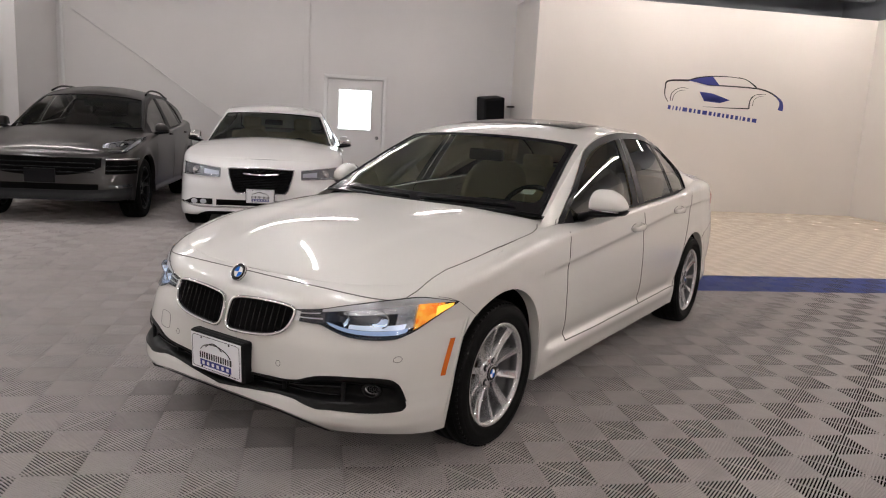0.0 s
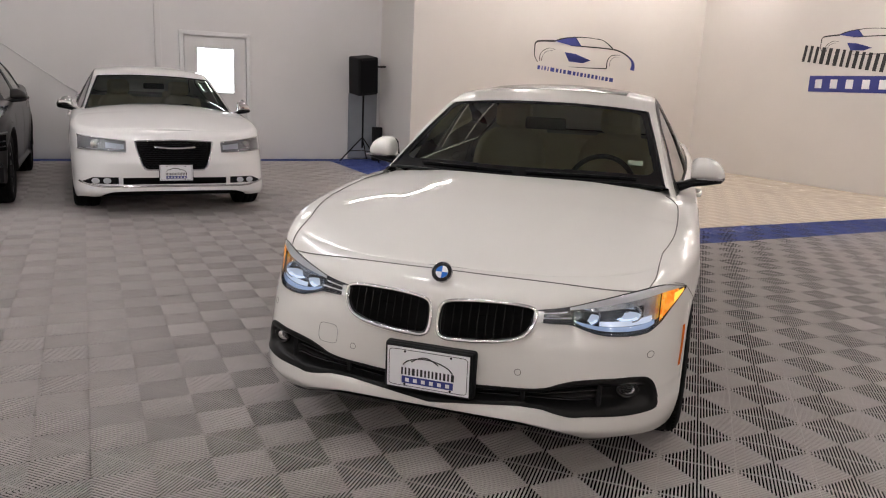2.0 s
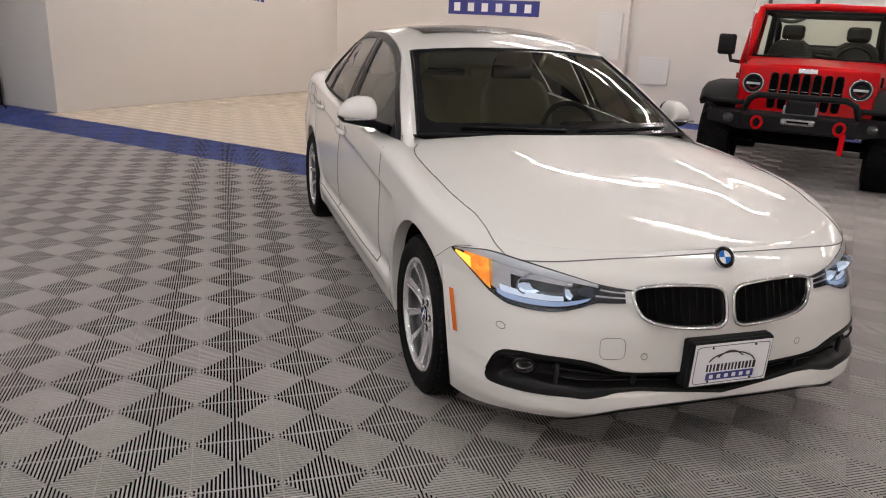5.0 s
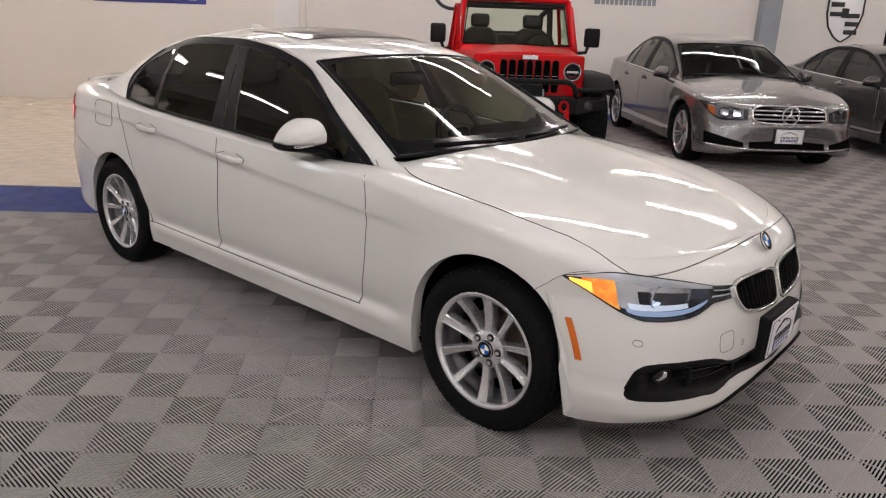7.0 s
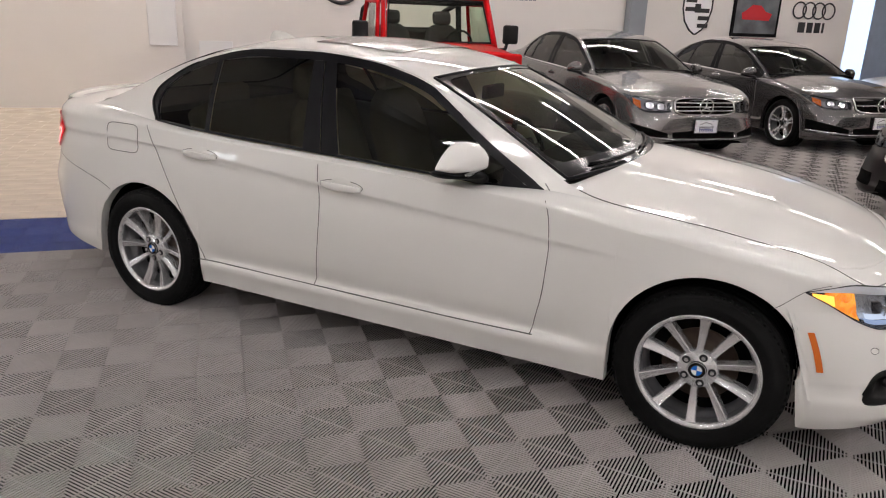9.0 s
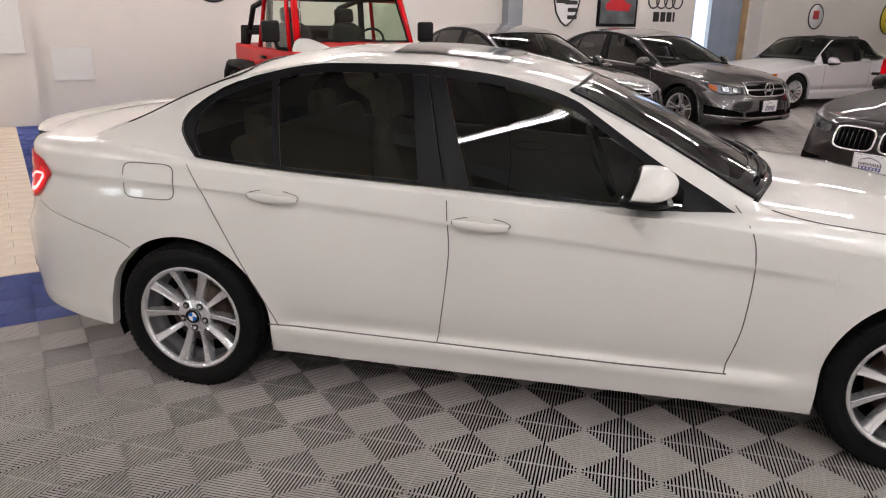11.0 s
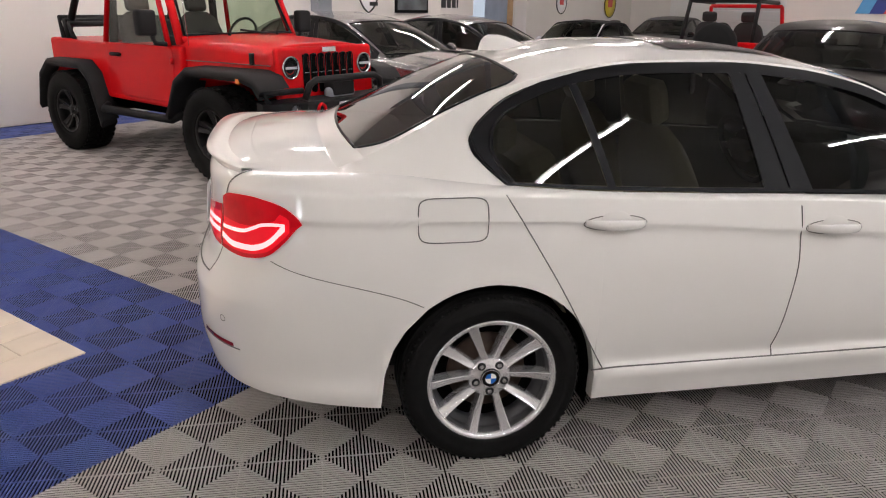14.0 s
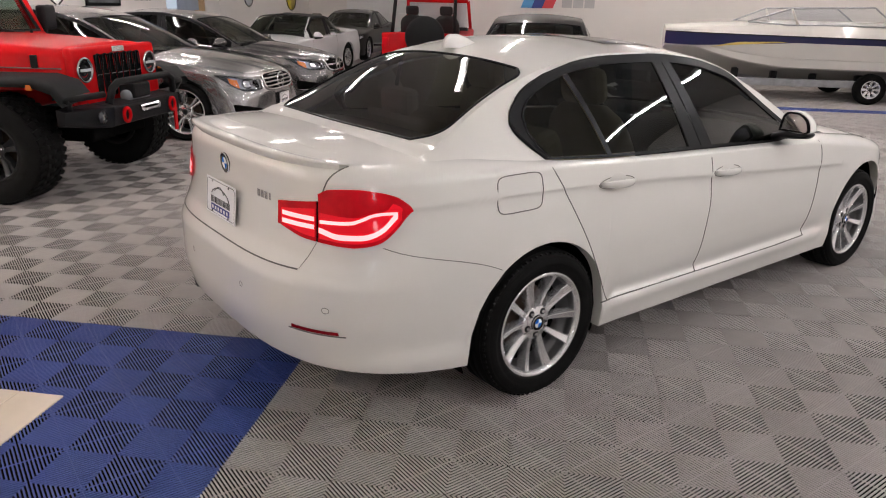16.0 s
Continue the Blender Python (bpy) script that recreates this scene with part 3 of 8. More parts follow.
# striped flag
fl = empty("striped_flag", room(12.99, 0.55, 0, 180), "flag with blue, navy, red and grey slanted stripes", "flag")
for i, col in enumerate(((0.10, 0.35, 0.65), (0.03, 0.05, 0.25), (0.62, 0.05, 0.06))):
    bm = bmesh.new()
    y0 = -0.75 + 0.24 * i
    vs = [bm.verts.new((0.012, y, z)) for y, z in ((y0, 1.52), (y0 + 0.24, 1.52), (y0 + 0.54, 2.30), (y0 + 0.30, 2.30))]
    bm.faces.new(vs)
    part("stripe", bm, mat("stripe_print", col, 0.5), fl, smooth=False)
M_FLAGGREY = mat("flag_grey", (0.45, 0.45, 0.45), 0.5)
for i in range(3):
    box("grey_block", (0.012, 0.22, 0.72), (0.008, 0.28 + 0.25 * i, 1.90), M_FLAGGREY, fl, "", 0.003)

# ---- cars: forward is +x, left is +y, the origin on the floor midway between the axles ----
class Shell:
    """The surface of a car's body: contours in plan, stacked by height, rolled over into bonnet, belt and boot."""

    def __init__(s, **k):
        s.nose, s.tail, s.xcf, s.xcr, s.ef = k["nose"], k["tail"], k["xcf"], k["xcr"], k["ef"]
        s.er, s.half, s.shoulder, s.roll_z, s.roll_y = k["er"], k["half"], k["shoulder"], k["roll_z"], k["roll_y"]
        s.bottom, s.mid, s.rail_z, s.rail_y, s.ws_base = k["bottom"], k["mid"], k["rail_z"], k["rail_y"], k["ws_base"]
        s.ws_bend, s.ws_head, s.head_bend, s.a_w, s.rw_head = k["ws_bend"], k["ws_head"], k["head_bend"], k["a_w"], k["rw_head"]
        s.rw_base, s.rw_bend, s.c_w, s.hood_x, s.boot_x = k["rw_base"], k["rw_bend"], k["c_w"], k["hood_x"], k["boot_x"]
        s.hood_mid, s.boot_mid, s.dlo_rear, s.dlo_slant, s.dlo_hook = k["hood_mid"], k["boot_mid"], k["dlo_rear"], k["dlo_slant"], k["dlo_hook"]
        s.dlo_front, s.b_pillar, s.quarter, s.crease, s.axles = k["dlo_front"], k["b_pillar"], k["quarter"], k["crease"], k["axles"]
        s.hub, s.arch, s.flare, s.nose_roll, s.crown = k["hub"], k["arch"], k["flare"], k["nose_roll"], k["crown"]
        s.bow, s.side, s.gutter, s.frame_w, s.strip_mat = k["bow"], k["side"], k["gutter"], k["frame_w"], k["strip_mat"]
        s.tri, s.bulge = k["tri"], k["bulge"]
        s.squat, s.rows, s.sill = k["squat"], k["rows"], k["sill"]
        s.arches = k["arches"] or [(x, s.hub, s.arch) for x in s.axles]
        s.dlo_back, s.glass_back, s.b_lines, s.belt, s.cols = k["dlo_back"], k["glass_back"], k["b_lines"], k["belt"], k["cols"]
        s.rw_round, s.ws_band, s.hood_back, s.quarter_lean = k["rw_round"], k["ws_band"], k["hood_back"], k["quarter_lean"]

    def roll_in(s, x, z):
        rz = s.roll_z(x)
        ry = s.roll_y(x)
        q = np.clip((z - s.shoulder(x)) / rz, 0, 1)
        return ry * (1 - np.sqrt(np.clip(1 - q**2, 0, 1)))

    def inset(s, x, z):
        d = s.side(z)
        if s.crease:
            zc, amp, x0, x1 = s.crease
            h = z - zc(x)
            win = np.clip((x - x0) / 0.35, 0, 1) * np.clip((x1 - x) / 0.35, 0, 1)
            win = win * win * (3 - 2 * win)
            hn = np.minimum(h, 0.0)
            d = d + amp * win * (1 - np.exp(hn / 0.016)) * np.exp(hn / 0.16)
        if s.sill:
            win = np.clip((1.0 - np.abs(x)) / 0.08, 0, 1)
            d = d + win * (s.sill * np.exp(-(np.maximum(z - 0.338, 0) / 0.05) ** 2) * (z > 0.322) * np.clip((z - 0.322) / 0.014, 0, 1) - 0.008 * np.exp(-((z - 0.30) / 0.03) ** 2))
        for xc, zc, ar in s.arches:
            rr = np.sqrt((x - xc) ** 2 + (z - zc) ** 2)
            d = d - s.flare * np.exp(-((rr - ar) / 0.05) ** 2)
        return d

    def contour(s, w, z):
        """w 0..1 round the nose, 1..2 along the flank, 2..3 round the tail; arrays of equal shape."""
        w, z = np.broadcast_arrays(np.asarray(w, float), np.asarray(z, float))
        x = np.zeros(w.shape)
        y = np.zeros(w.shape)
        for lo, xc, nose, e in ((0, s.xcf, s.nose, s.ef), (2, s.xcr, s.tail, s.er)):
            k = (w <= 1) if lo == 0 else (w >= 2)
            if not k.any():
                continue
            th = np.where(lo == 0, w, 3 - w)[k] * math.pi / 2
            zz = z[k]
            # where the nominal point lies, to find the shoulder's height there
            if lo == 0:
                e = e - s.squat * np.clip((0.62 - zz) / 0.25, 0, 1)
            ca, sa = np.cos(th) ** e, np.sin(th) ** e
            xn = xc + (nose(zz) - xc) * ca
            rin = s.roll_in(xn, zz)
            a = nose(zz) - xc
            sg = np.sign(a)
            x[k] = xc + (a - sg * rin * s.nose_roll) * ca
            y[k] = (s.half(xc) - s.inset(xn, zz) - rin) * sa
        k = (w > 1) & (w < 2)
        if k.any():
            xx = s.xcf + (s.xcr - s.xcf) * (w[k] - 1)
            x[k] = xx
            y[k] = s.half(xx) - s.inset(xx, z[k]) - s.roll_in(xx, z[k])
        return np.stack([x, y, z], -1)

    def front(s, y, z):
        """The x of the nose at a height and a distance from the middle."""
        y, z = np.broadcast_arrays(np.asarray(y, float), np.asarray(z, float))
        lo, hi = np.zeros(y.shape), np.ones(y.shape)
        for _ in range(26):
            m = (lo + hi) / 2
            g = s.contour(m, z)[..., 1] < np.abs(y)
            lo, hi = np.where(g, m, lo), np.where(g, hi, m)
        return s.contour((lo + hi) / 2, z)[..., 0]

    def back(s, y, z):
        y, z = np.broadcast_arrays(np.asarray(y, float), np.asarray(z, float))
        lo, hi = np.full(y.shape, 2.0), np.full(y.shape, 3.0)
        for _ in range(26):
            m = (lo + hi) / 2
            g = s.contour(m, z)[..., 1] > np.abs(y)
            lo, hi = np.where(g, m, lo), np.where(g, hi, m)
        return s.contour((lo + hi) / 2, z)[..., 0]

    def flank(s, x, z):
        """The half-width at a place along the car, nose and tail included."""
        x, z = np.broadcast_arrays(np.asarray(x, float), np.asarray(z, float))
        lo, hi = np.zeros(x.shape), np.full(x.shape, 3.0)
        for _ in range(30):
            m = (lo + hi) / 2
            g = s.contour(m, z)[..., 0] > x
            lo, hi = np.where(g, m, lo), np.where(g, hi, m)
        return s.contour((lo + hi) / 2, z)[..., 1]

    def edge(s, x):
        """The rolled-over top edge of the flank at x: y and z."""
        return np.interp(x, s.ex, s.ey), np.interp(x, s.ex, s.ez)

    def prepare(s):
        """Follows the rolled-over edge round the car once."""
        w = np.concatenate([np.linspace(0, 1, 120), np.linspace(1.001, 1.999, 200), np.linspace(2, 3, 120)])
        xr = s.contour(w, np.full(w.shape, 0.6))[:, 0]
        E = s.contour(w, s.shoulder(xr) + s.roll_z(xr) * 0.9999)
        k = np.argsort(E[:, 0])
        s.ex, s.ey, s.ez = E[k, 0], E[k, 1], E[k, 2]
        return s

    def top(s, x, y):
        """Roof, windscreen and rear window height."""
        yr, zr = s.rail_y(x), s.rail_z(x)
        c = s.mid(x) - zr
        return zr + c * (1 - np.clip(np.abs(y) / yr, 0, 1.2) ** s.crown)

    def deck(s, x, y, mid):
        ye, ze = s.edge(x)
        ye = np.maximum(ye, 1e-3)
        c = (mid(x) - ze) * np.clip(ye / s.half(0.0), 0, 1) ** 1.5
        z = ze + c * (1 - np.clip(np.abs(y) / ye, 0, 1) ** (2.9 if s.hood_back and mid is s.hood_mid else 2.2))
        if s.bulge and mid is s.hood_mid:
            yc = 0.30 + 0.18 * (2.1 - x) / 1.2
            win = np.clip((2.0 - x) / 0.3, 0, 1) * np.clip((x - 0.7) / 0.3, 0, 1)
            z = z + s.bulge * win / (1 + np.exp(-(yc - np.abs(y)) / 0.022))
        return z

    def house(s, x, h, out=0.0):
        """The side of the cabin from the belt (h 0) to the roof rail (h 1)."""
        ye, ze = s.edge(x)
        yr, zr = s.rail_y(x), s.rail_z(x)
        bow = s.bow * np.sin(np.pi * np.clip(h, 0, 1)) * np.clip((zr - ze) / 0.3, 0, 1)
        return np.stack(np.broadcast_arrays(x, ye + (yr - ye) * h + bow + out, ze + (zr - ze) * h), -1)


def flip_y(P):
    Q = P.copy()
    Q[..., 1] *= -1
    return Q


def sheet(name, P, material, parent, label="", both=True, flip=False, keep=None):
    """A sheet as one mesh on the left, and its mirror on the right."""
    obs = []
    for sgn in ((1, -1) if both else (1,)):
        me = grid_mesh(name, P if sgn > 0 else flip_y(P), flip=(flip if sgn > 0 else not flip), keep=keep)
        ob = new(name, me)
        me.materials.append(material)
        ob.parent = parent
        if label:
            tagged(ob, label)
        obs.append(ob)
    return obs


def patch_front(s, y0, y1, zl, zu, out, n=28, m=8, face=None):
    """A sheet over the nose between two heights given along y."""
    y = np.linspace(y0, y1, n)[None, :]
    t = np.linspace(0, 1, m)[:, None]
    z = zl(y) + (zu(y) - zl(y)) * t
    yy = np.broadcast_to(y, z.shape)
    x = (face or s.front)(yy, z)
    return np.stack([x + (out if face is None or face == s.front else -out), yy, z], -1)


def wheel(name, hub_r, tyre_r, width, style, rim_mat, parent, at, side, cap=True, phase=0.0):
    """A wheel: tyre with its flat foot, rim, spokes in pairs round the bolts, disc and cap; side 1 faces +y."""
    ob = empty(name)
    ob.parent = parent
    ob.matrix_basis = Matrix.Translation(at) @ (Matrix() if side > 0 else Matrix.Rotation(math.pi, 4, "Z"))
    w = width / 2
    bm = bmesh.new()
    R, r = tyre_r, hub_r
    prof = [(r, -w * 0.82), (r + 0.02, -w * 0.97), ((R + r) / 2, -w * 1.06), (R - 0.018, -w * 0.93), (R - 0.004, -w * 0.72)]
    for g in (-0.42, 0.0, 0.42):
        prof += [(R, w * (g - 0.22)), (R, w * (g + 0.15)), (R - 0.008, w * (g + 0.17)), (R - 0.008, w * (g + 0.20))]
    prof += [(R - 0.002, w * 0.72), (R - 0.018, w * 0.93), (R - 0.024, w * 0.99), (R - 0.027, w * 0.985), (R - 0.030, w * 1.0), ((R + r) / 2, w * 1.06),
             (r + 0.034, w * 1.05), (r + 0.031, w * 1.03), (r + 0.028, w * 1.035), (r + 0.014, w * 0.97), (r + 0.010, w * 0.985), (r, w * 0.90)]
    add_lathe(bm, prof, 72)
    # tread blocks on the outer shoulders
    for k in range(72):
        a = 2 * math.pi * k / 72
        for g in (-1, 1):
            add_box(bm, (0.012, w * 0.16, 0.006), ((R - 0.0105) * math.cos(a), g * w * 0.80, (R - 0.0105) * math.sin(a)),
                    Matrix.Rotation(-a, 4, "Y") @ Matrix.Rotation(math.pi / 2, 4, "Y"))
    for v in bm.verts:
        v.co.z = max(v.co.z, -at[2])
    part("tyre", bm, M_TYRE, ob, "black rubber tyre")
    bm = bmesh.new()
    add_lathe(bm, [(r + 0.004, w * 0.86), (r + 0.001, w * 0.91), (r - 0.004, w * 0.925), (r - 0.010, w * 0.91), (r - 0.017, w * 0.86), (r - 0.019, w * 0.74)], 72)
    part("rim", bm, rim_mat, ob)
    bm = bmesh.new()
    add_lathe(bm, [(r - 0.019, w * 0.74), (r - 0.024, w * 0.55), (r - 0.020, w * 0.50), (r - 0.022, w * 0.30), (r - 0.036, w * 0.22), (r - 0.038, -w * 0.85), (r, -w * 0.86)], 72)
    part("rim_barrel", bm, M_BARREL if rim_mat is M_ALLOY else rim_mat, ob)
    bm = bmesh.new()
    add_lathe(bm, [(0.01, w * 0.02), (r * 0.62, w * 0.02), (r * 0.62, -w * 0.10), (0.01, -w * 0.10)], 40)
    part("brake_disc", bm, M_DISC, ob, "brown rusted brake disc")
    # near-black disc puts the shade between the spokes into colour
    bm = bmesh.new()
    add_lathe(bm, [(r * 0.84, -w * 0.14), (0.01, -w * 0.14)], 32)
    part("wheel_gap_shade", bm, M_VOID, ob)
    n, spread, wide, inner = style
    base = math.pi / 2 + phase
    for k in range(n):
        for sg in ((-1, 1) if spread else (0,)):
            bm = bmesh.new()
            a = 2 * math.pi * k / n + base + sg * spread
            a0 = 2 * math.pi * k / n + base + sg * spread * 1.25
            p0 = Vector((math.cos(a0), 0, math.sin(a0))) * (r * 0.26)
            p1 = Vector((math.cos(a), 0, math.sin(a))) * (r - 0.010)
            d = (p1 - p0).normalized()
            q = Vector((-d.z, 0, d.x)) * (sg or 1)
            rows = []
            for t in np.linspace(0, 1, 13):
                c = p0 + (p1 - p0) * float(t)
                hwid = wide * (0.58 + 0.42 * t + 0.35 * max(0.0, (t - 0.86) / 0.14) ** 2)
                yo = w * (0.60 - 0.03 * math.sin(math.pi * t) + 0.28 * t ** 1.6)
                sec = ((-1.0, 0.050), (-1.0, 0.014), (-0.80, 0.009), (0.45, 0.004), (0.74, 0.0), (0.92, 0.001), (1.0, 0.008), (1.0, 0.050)) if spread else ((-1.0, 0.045), (-1.0, 0.008), (-0.72, 0.0), (-0.3, 0.0), (0.3, 0.0), (0.72, 0.0), (1.0, 0.008), (1.0, 0.045))
                rows.append([bm.verts.new(c + q * hwid * f + Vector((0, yo - dz, 0))) for f, dz in sec])
            for A, B in zip(rows, rows[1:]):
                for i in range(len(A) - 1):
                    bm.faces.new((A[i], A[i + 1], B[i + 1], B[i]))
            bmesh.ops.recalc_face_normals(bm, faces=bm.faces)
            mean = sum((f.normal.y * f.calc_area() for f in bm.faces if abs(f.normal.y) > 0.5), 0.0)
            if mean < 0:
                bmesh.ops.reverse_faces(bm, faces=bm.faces)
            me = part("spoke", bm, rim_mat, ob).data
            me.set_sharp_from_angle(angle=math.radians(30))
    bm = bmesh.new()
    add_lathe(bm, [(r * 0.34, w * 0.30), (r * 0.33, w * 0.53), (r * 0.30, w * 0.585), (0.042, w * 0.60), (0.037, w * 0.63), (0.036, w * 0.63), (0.036, w * 0.58), (0.001, w * 0.58)], 40)
    part("hub", bm, rim_mat, ob)
    for k in range(5):
        a = 2 * math.pi * k / 5 + base
        at_ = (r * 0.235 * math.cos(a), 0, r * 0.235 * math.sin(a))
        # dark discs on the hub stand in for the shaded bolt holes
        for nm, rad, y0, mm in (("bolt_hole", 0.0155, w * 0.605, M_DARKALLOY), ("wheel_bolt", 0.0095, w * 0.64, M_SATINCHROME)):
            bm = bmesh.new()
            add_lathe(bm, [(rad, -0.008), (rad, 0.0), (rad * 0.82, 0.002), (0.0005, 0.002)], 14 if nm == "bolt_hole" else 6)
            bmesh.ops.translate(bm, verts=bm.verts, vec=(at_[0], y0, at_[2]))
            part(nm, bm, mm, ob, smooth=False)
    if cap:
        badge(ob, (0, w * 0.66, 0), 0.033, Matrix.Rotation(-math.pi / 2, 4, "X"))
    else:
        bm = bmesh.new()
        add_cyl(bm, 0.03, 0.012, (0, w * 0.64, 0), "y", 24)
        part("wheel_cap", bm, M_DARKALLOY, ob)
    return ob


def badge(parent, at, r, rot):
    """A round badge: dark ring, quartered disc in blue and white, chrome rim."""
    ob = empty("badge")
    ob.parent = parent
    ob.matrix_basis = Matrix.Translation(at) @ rot
    bm = bmesh.new()
    add_lathe(bm, [(r, -0.004), (r, 0.002), (r * 0.96, 0.004), (r * 0.6, 0.0035)], 32, "z")
    part("badge_ring", bm, M_GLOSSBLK, ob)
    for k in range(4):
        bm = bmesh.new()
        c = bm.verts.new((0, 0, 0.004))
        pts = [bm.verts.new((r * 0.6 * math.cos(math.pi / 2 * (k + i / 6)), r * 0.6 * math.sin(math.pi / 2 * (k + i / 6)), 0.004)) for i in range(7)]
        for a, b in zip(pts, pts[1:]):
            bm.faces.new((c, a, b))
        part("badge_quarter", bm, M_ENAMEL if k % 2 == 0 else M_BLUE, ob, smooth=False)
    bm = bmesh.new()
    add_lathe(bm, [(r * 1.0, 0.0), (r * 1.03, 0.004), (r * 0.98, 0.0055), (r * 0.95, 0.003)], 32, "z")
    part("badge_rim", bm, M_CHROME, ob)
    return ob


def plate(parent, at, rot, w=0.305, h=0.152, framed=True):
    """A dealer plate: white sheet with a car outline, dark bars for its words and a blue band."""
    ob = empty("plate")
    ob.parent = parent
    ob.matrix_basis = Matrix.Translation(at) @ rot
    if framed:
        box("plate_frame", (w + 0.014, h + 0.016, 0.012), (0, 0, -0.008), M_PLASTIC, ob, "black plastic plate frame", 0.004)
    box("plate_sheet", (w, h, 0.004), (0, 0, 0.0), M_PLATE, ob, "", 0.0015)
    k = w / 0.305
    bm = bmesh.new()
    add_tube(bm, [((-0.092 + 0.184 * t) * k, (0.012 + 0.034 * abs(math.sin(math.pi * t)) ** 0.6 - 0.008 * t) * k, 0.0028) for t in np.linspace(0, 1, 14)], 0.0022 * k, 6)
    add_tube(bm, [((-0.06 + 0.10 * t) * k, (0.026 + 0.022 * math.sin(math.pi * t)) * k, 0.0028) for t in np.linspace(0, 1, 8)], 0.0022 * k, 6)
    part("car_outline", bm, M_INK, ob)
    x = -0.098
    for wd in (0.006, 0.006, 0.006, 0.010, 0.006, 0.008, 0.006, 0.006, 0.006, 0.008, 0.006, 0.008, 0.006, 0.010):
        box("dark_bar", (wd * k, 0.026 * k, 0.003), ((x + wd / 2) * k, -0.012 * k, 0.002), M_INK, ob, "", 0)
        x += wd + 0.0075
    bm = bmesh.new()
    add_box(bm, (0.19 * k, 0.026 * k, 0.003), (0, -0.044 * k, 0.0022))
    part("blue_band", bm, M_NAVY, ob, smooth=False)
    for i in range(6):
        box("white_bar", (0.014 * k, 0.014 * k, 0.003), ((-0.075 + 0.030 * i) * k, -0.044 * k, 0.0034), M_PLATE, ob, "", 0)
    bm = bmesh.new()
    a = np.linspace(0, 2 * math.pi, 48, endpoint=False)
    ring = [((w / 2 - 0.008) * np.sign(math.cos(q)) * abs(math.cos(q)) ** 0.12, (h / 2 - 0.008) * np.sign(math.sin(q)) * abs(math.sin(q)) ** 0.12, 0.0022) for q in a]
    add_tube(bm, ring, 0.0011, 5, True)
    part("plate_border", bm, M_INK, ob)
    for sx in (-1, 1):
        for sy in (-1, 1):
            bm = bmesh.new()
            add_cyl(bm, 0.004, 0.003, (sx * 0.085 * k, sy * 0.062 * k, 0.003), "z", 10)
            part("screw", bm, M_DARKALLOY, ob)
    return ob


FACE_FRONT = Matrix(((0, 0, 1, 0), (1, 0, 0, 0), (0, 1, 0, 0), (0, 0, 0, 1)))     # local x to the left, z forward
FACE_BACK = Matrix(((0, 0, -1, 0), (-1, 0, 0, 0), (0, 1, 0, 0), (0, 0, 0, 1)))


def seat(parent, at, material):
    ob = empty("seat")
    ob.parent = parent
    ob.matrix_basis = Matrix.Translation(at)
    box("cushion", (0.50, 0.50, 0.16), (0.02, 0, 0.0), material, ob, "", 0.05)
    # backrest: waisted sides, rounded shoulders, bolsters proud of the middle
    bm = bmesh.new()
    half = curve((0.0, 0.235), (0.12, 0.250), (0.35, 0.262), (0.48, 0.245), (0.56, 0.195), (0.60, 0.13))
    rows = []
    for z in np.linspace(0, 0.6, 13):
        h = float(half(z))
        thin = 0.060 - 0.03 * max(z - 0.4, 0) / 0.2
        rows.append([bm.verts.new((-0.20 - 0.29 * z + dx * thin, h * fy, z + 0.02)) for fy, dx in
                     ((-1.0, 0.2), (-0.92, 1.0), (-0.72, 1.15), (-0.55, 0.75), (0.0, 0.62), (0.55, 0.75), (0.72, 1.15), (0.92, 1.0), (1.0, 0.2), (0.9, -1.0), (0.0, -1.15), (-0.9, -1.0))])
    for A, B in zip(rows, rows[1:]):
        for k in range(12):
            bm.faces.new((A[k], A[(k + 1) % 12], B[(k + 1) % 12], B[k]))
    bm.faces.new(rows[-1])
    bmesh.ops.recalc_face_normals(bm, faces=bm.faces)
    part("seat_back", bm, material, ob)
    box("headrest", (0.10, 0.26, 0.18), (-0.39, 0, 0.71), material, ob, "", 0.045, Matrix.Rotation(-0.2, 4, "Y"))
    bm = bmesh.new()
    for sy in (-0.06, 0.06):
        add_tube(bm, [(-0.36, sy, 0.58), (-0.38, sy, 0.66)], 0.006, 6)
    part("headrest_post", bm, M_CHROME, ob)
    return ob


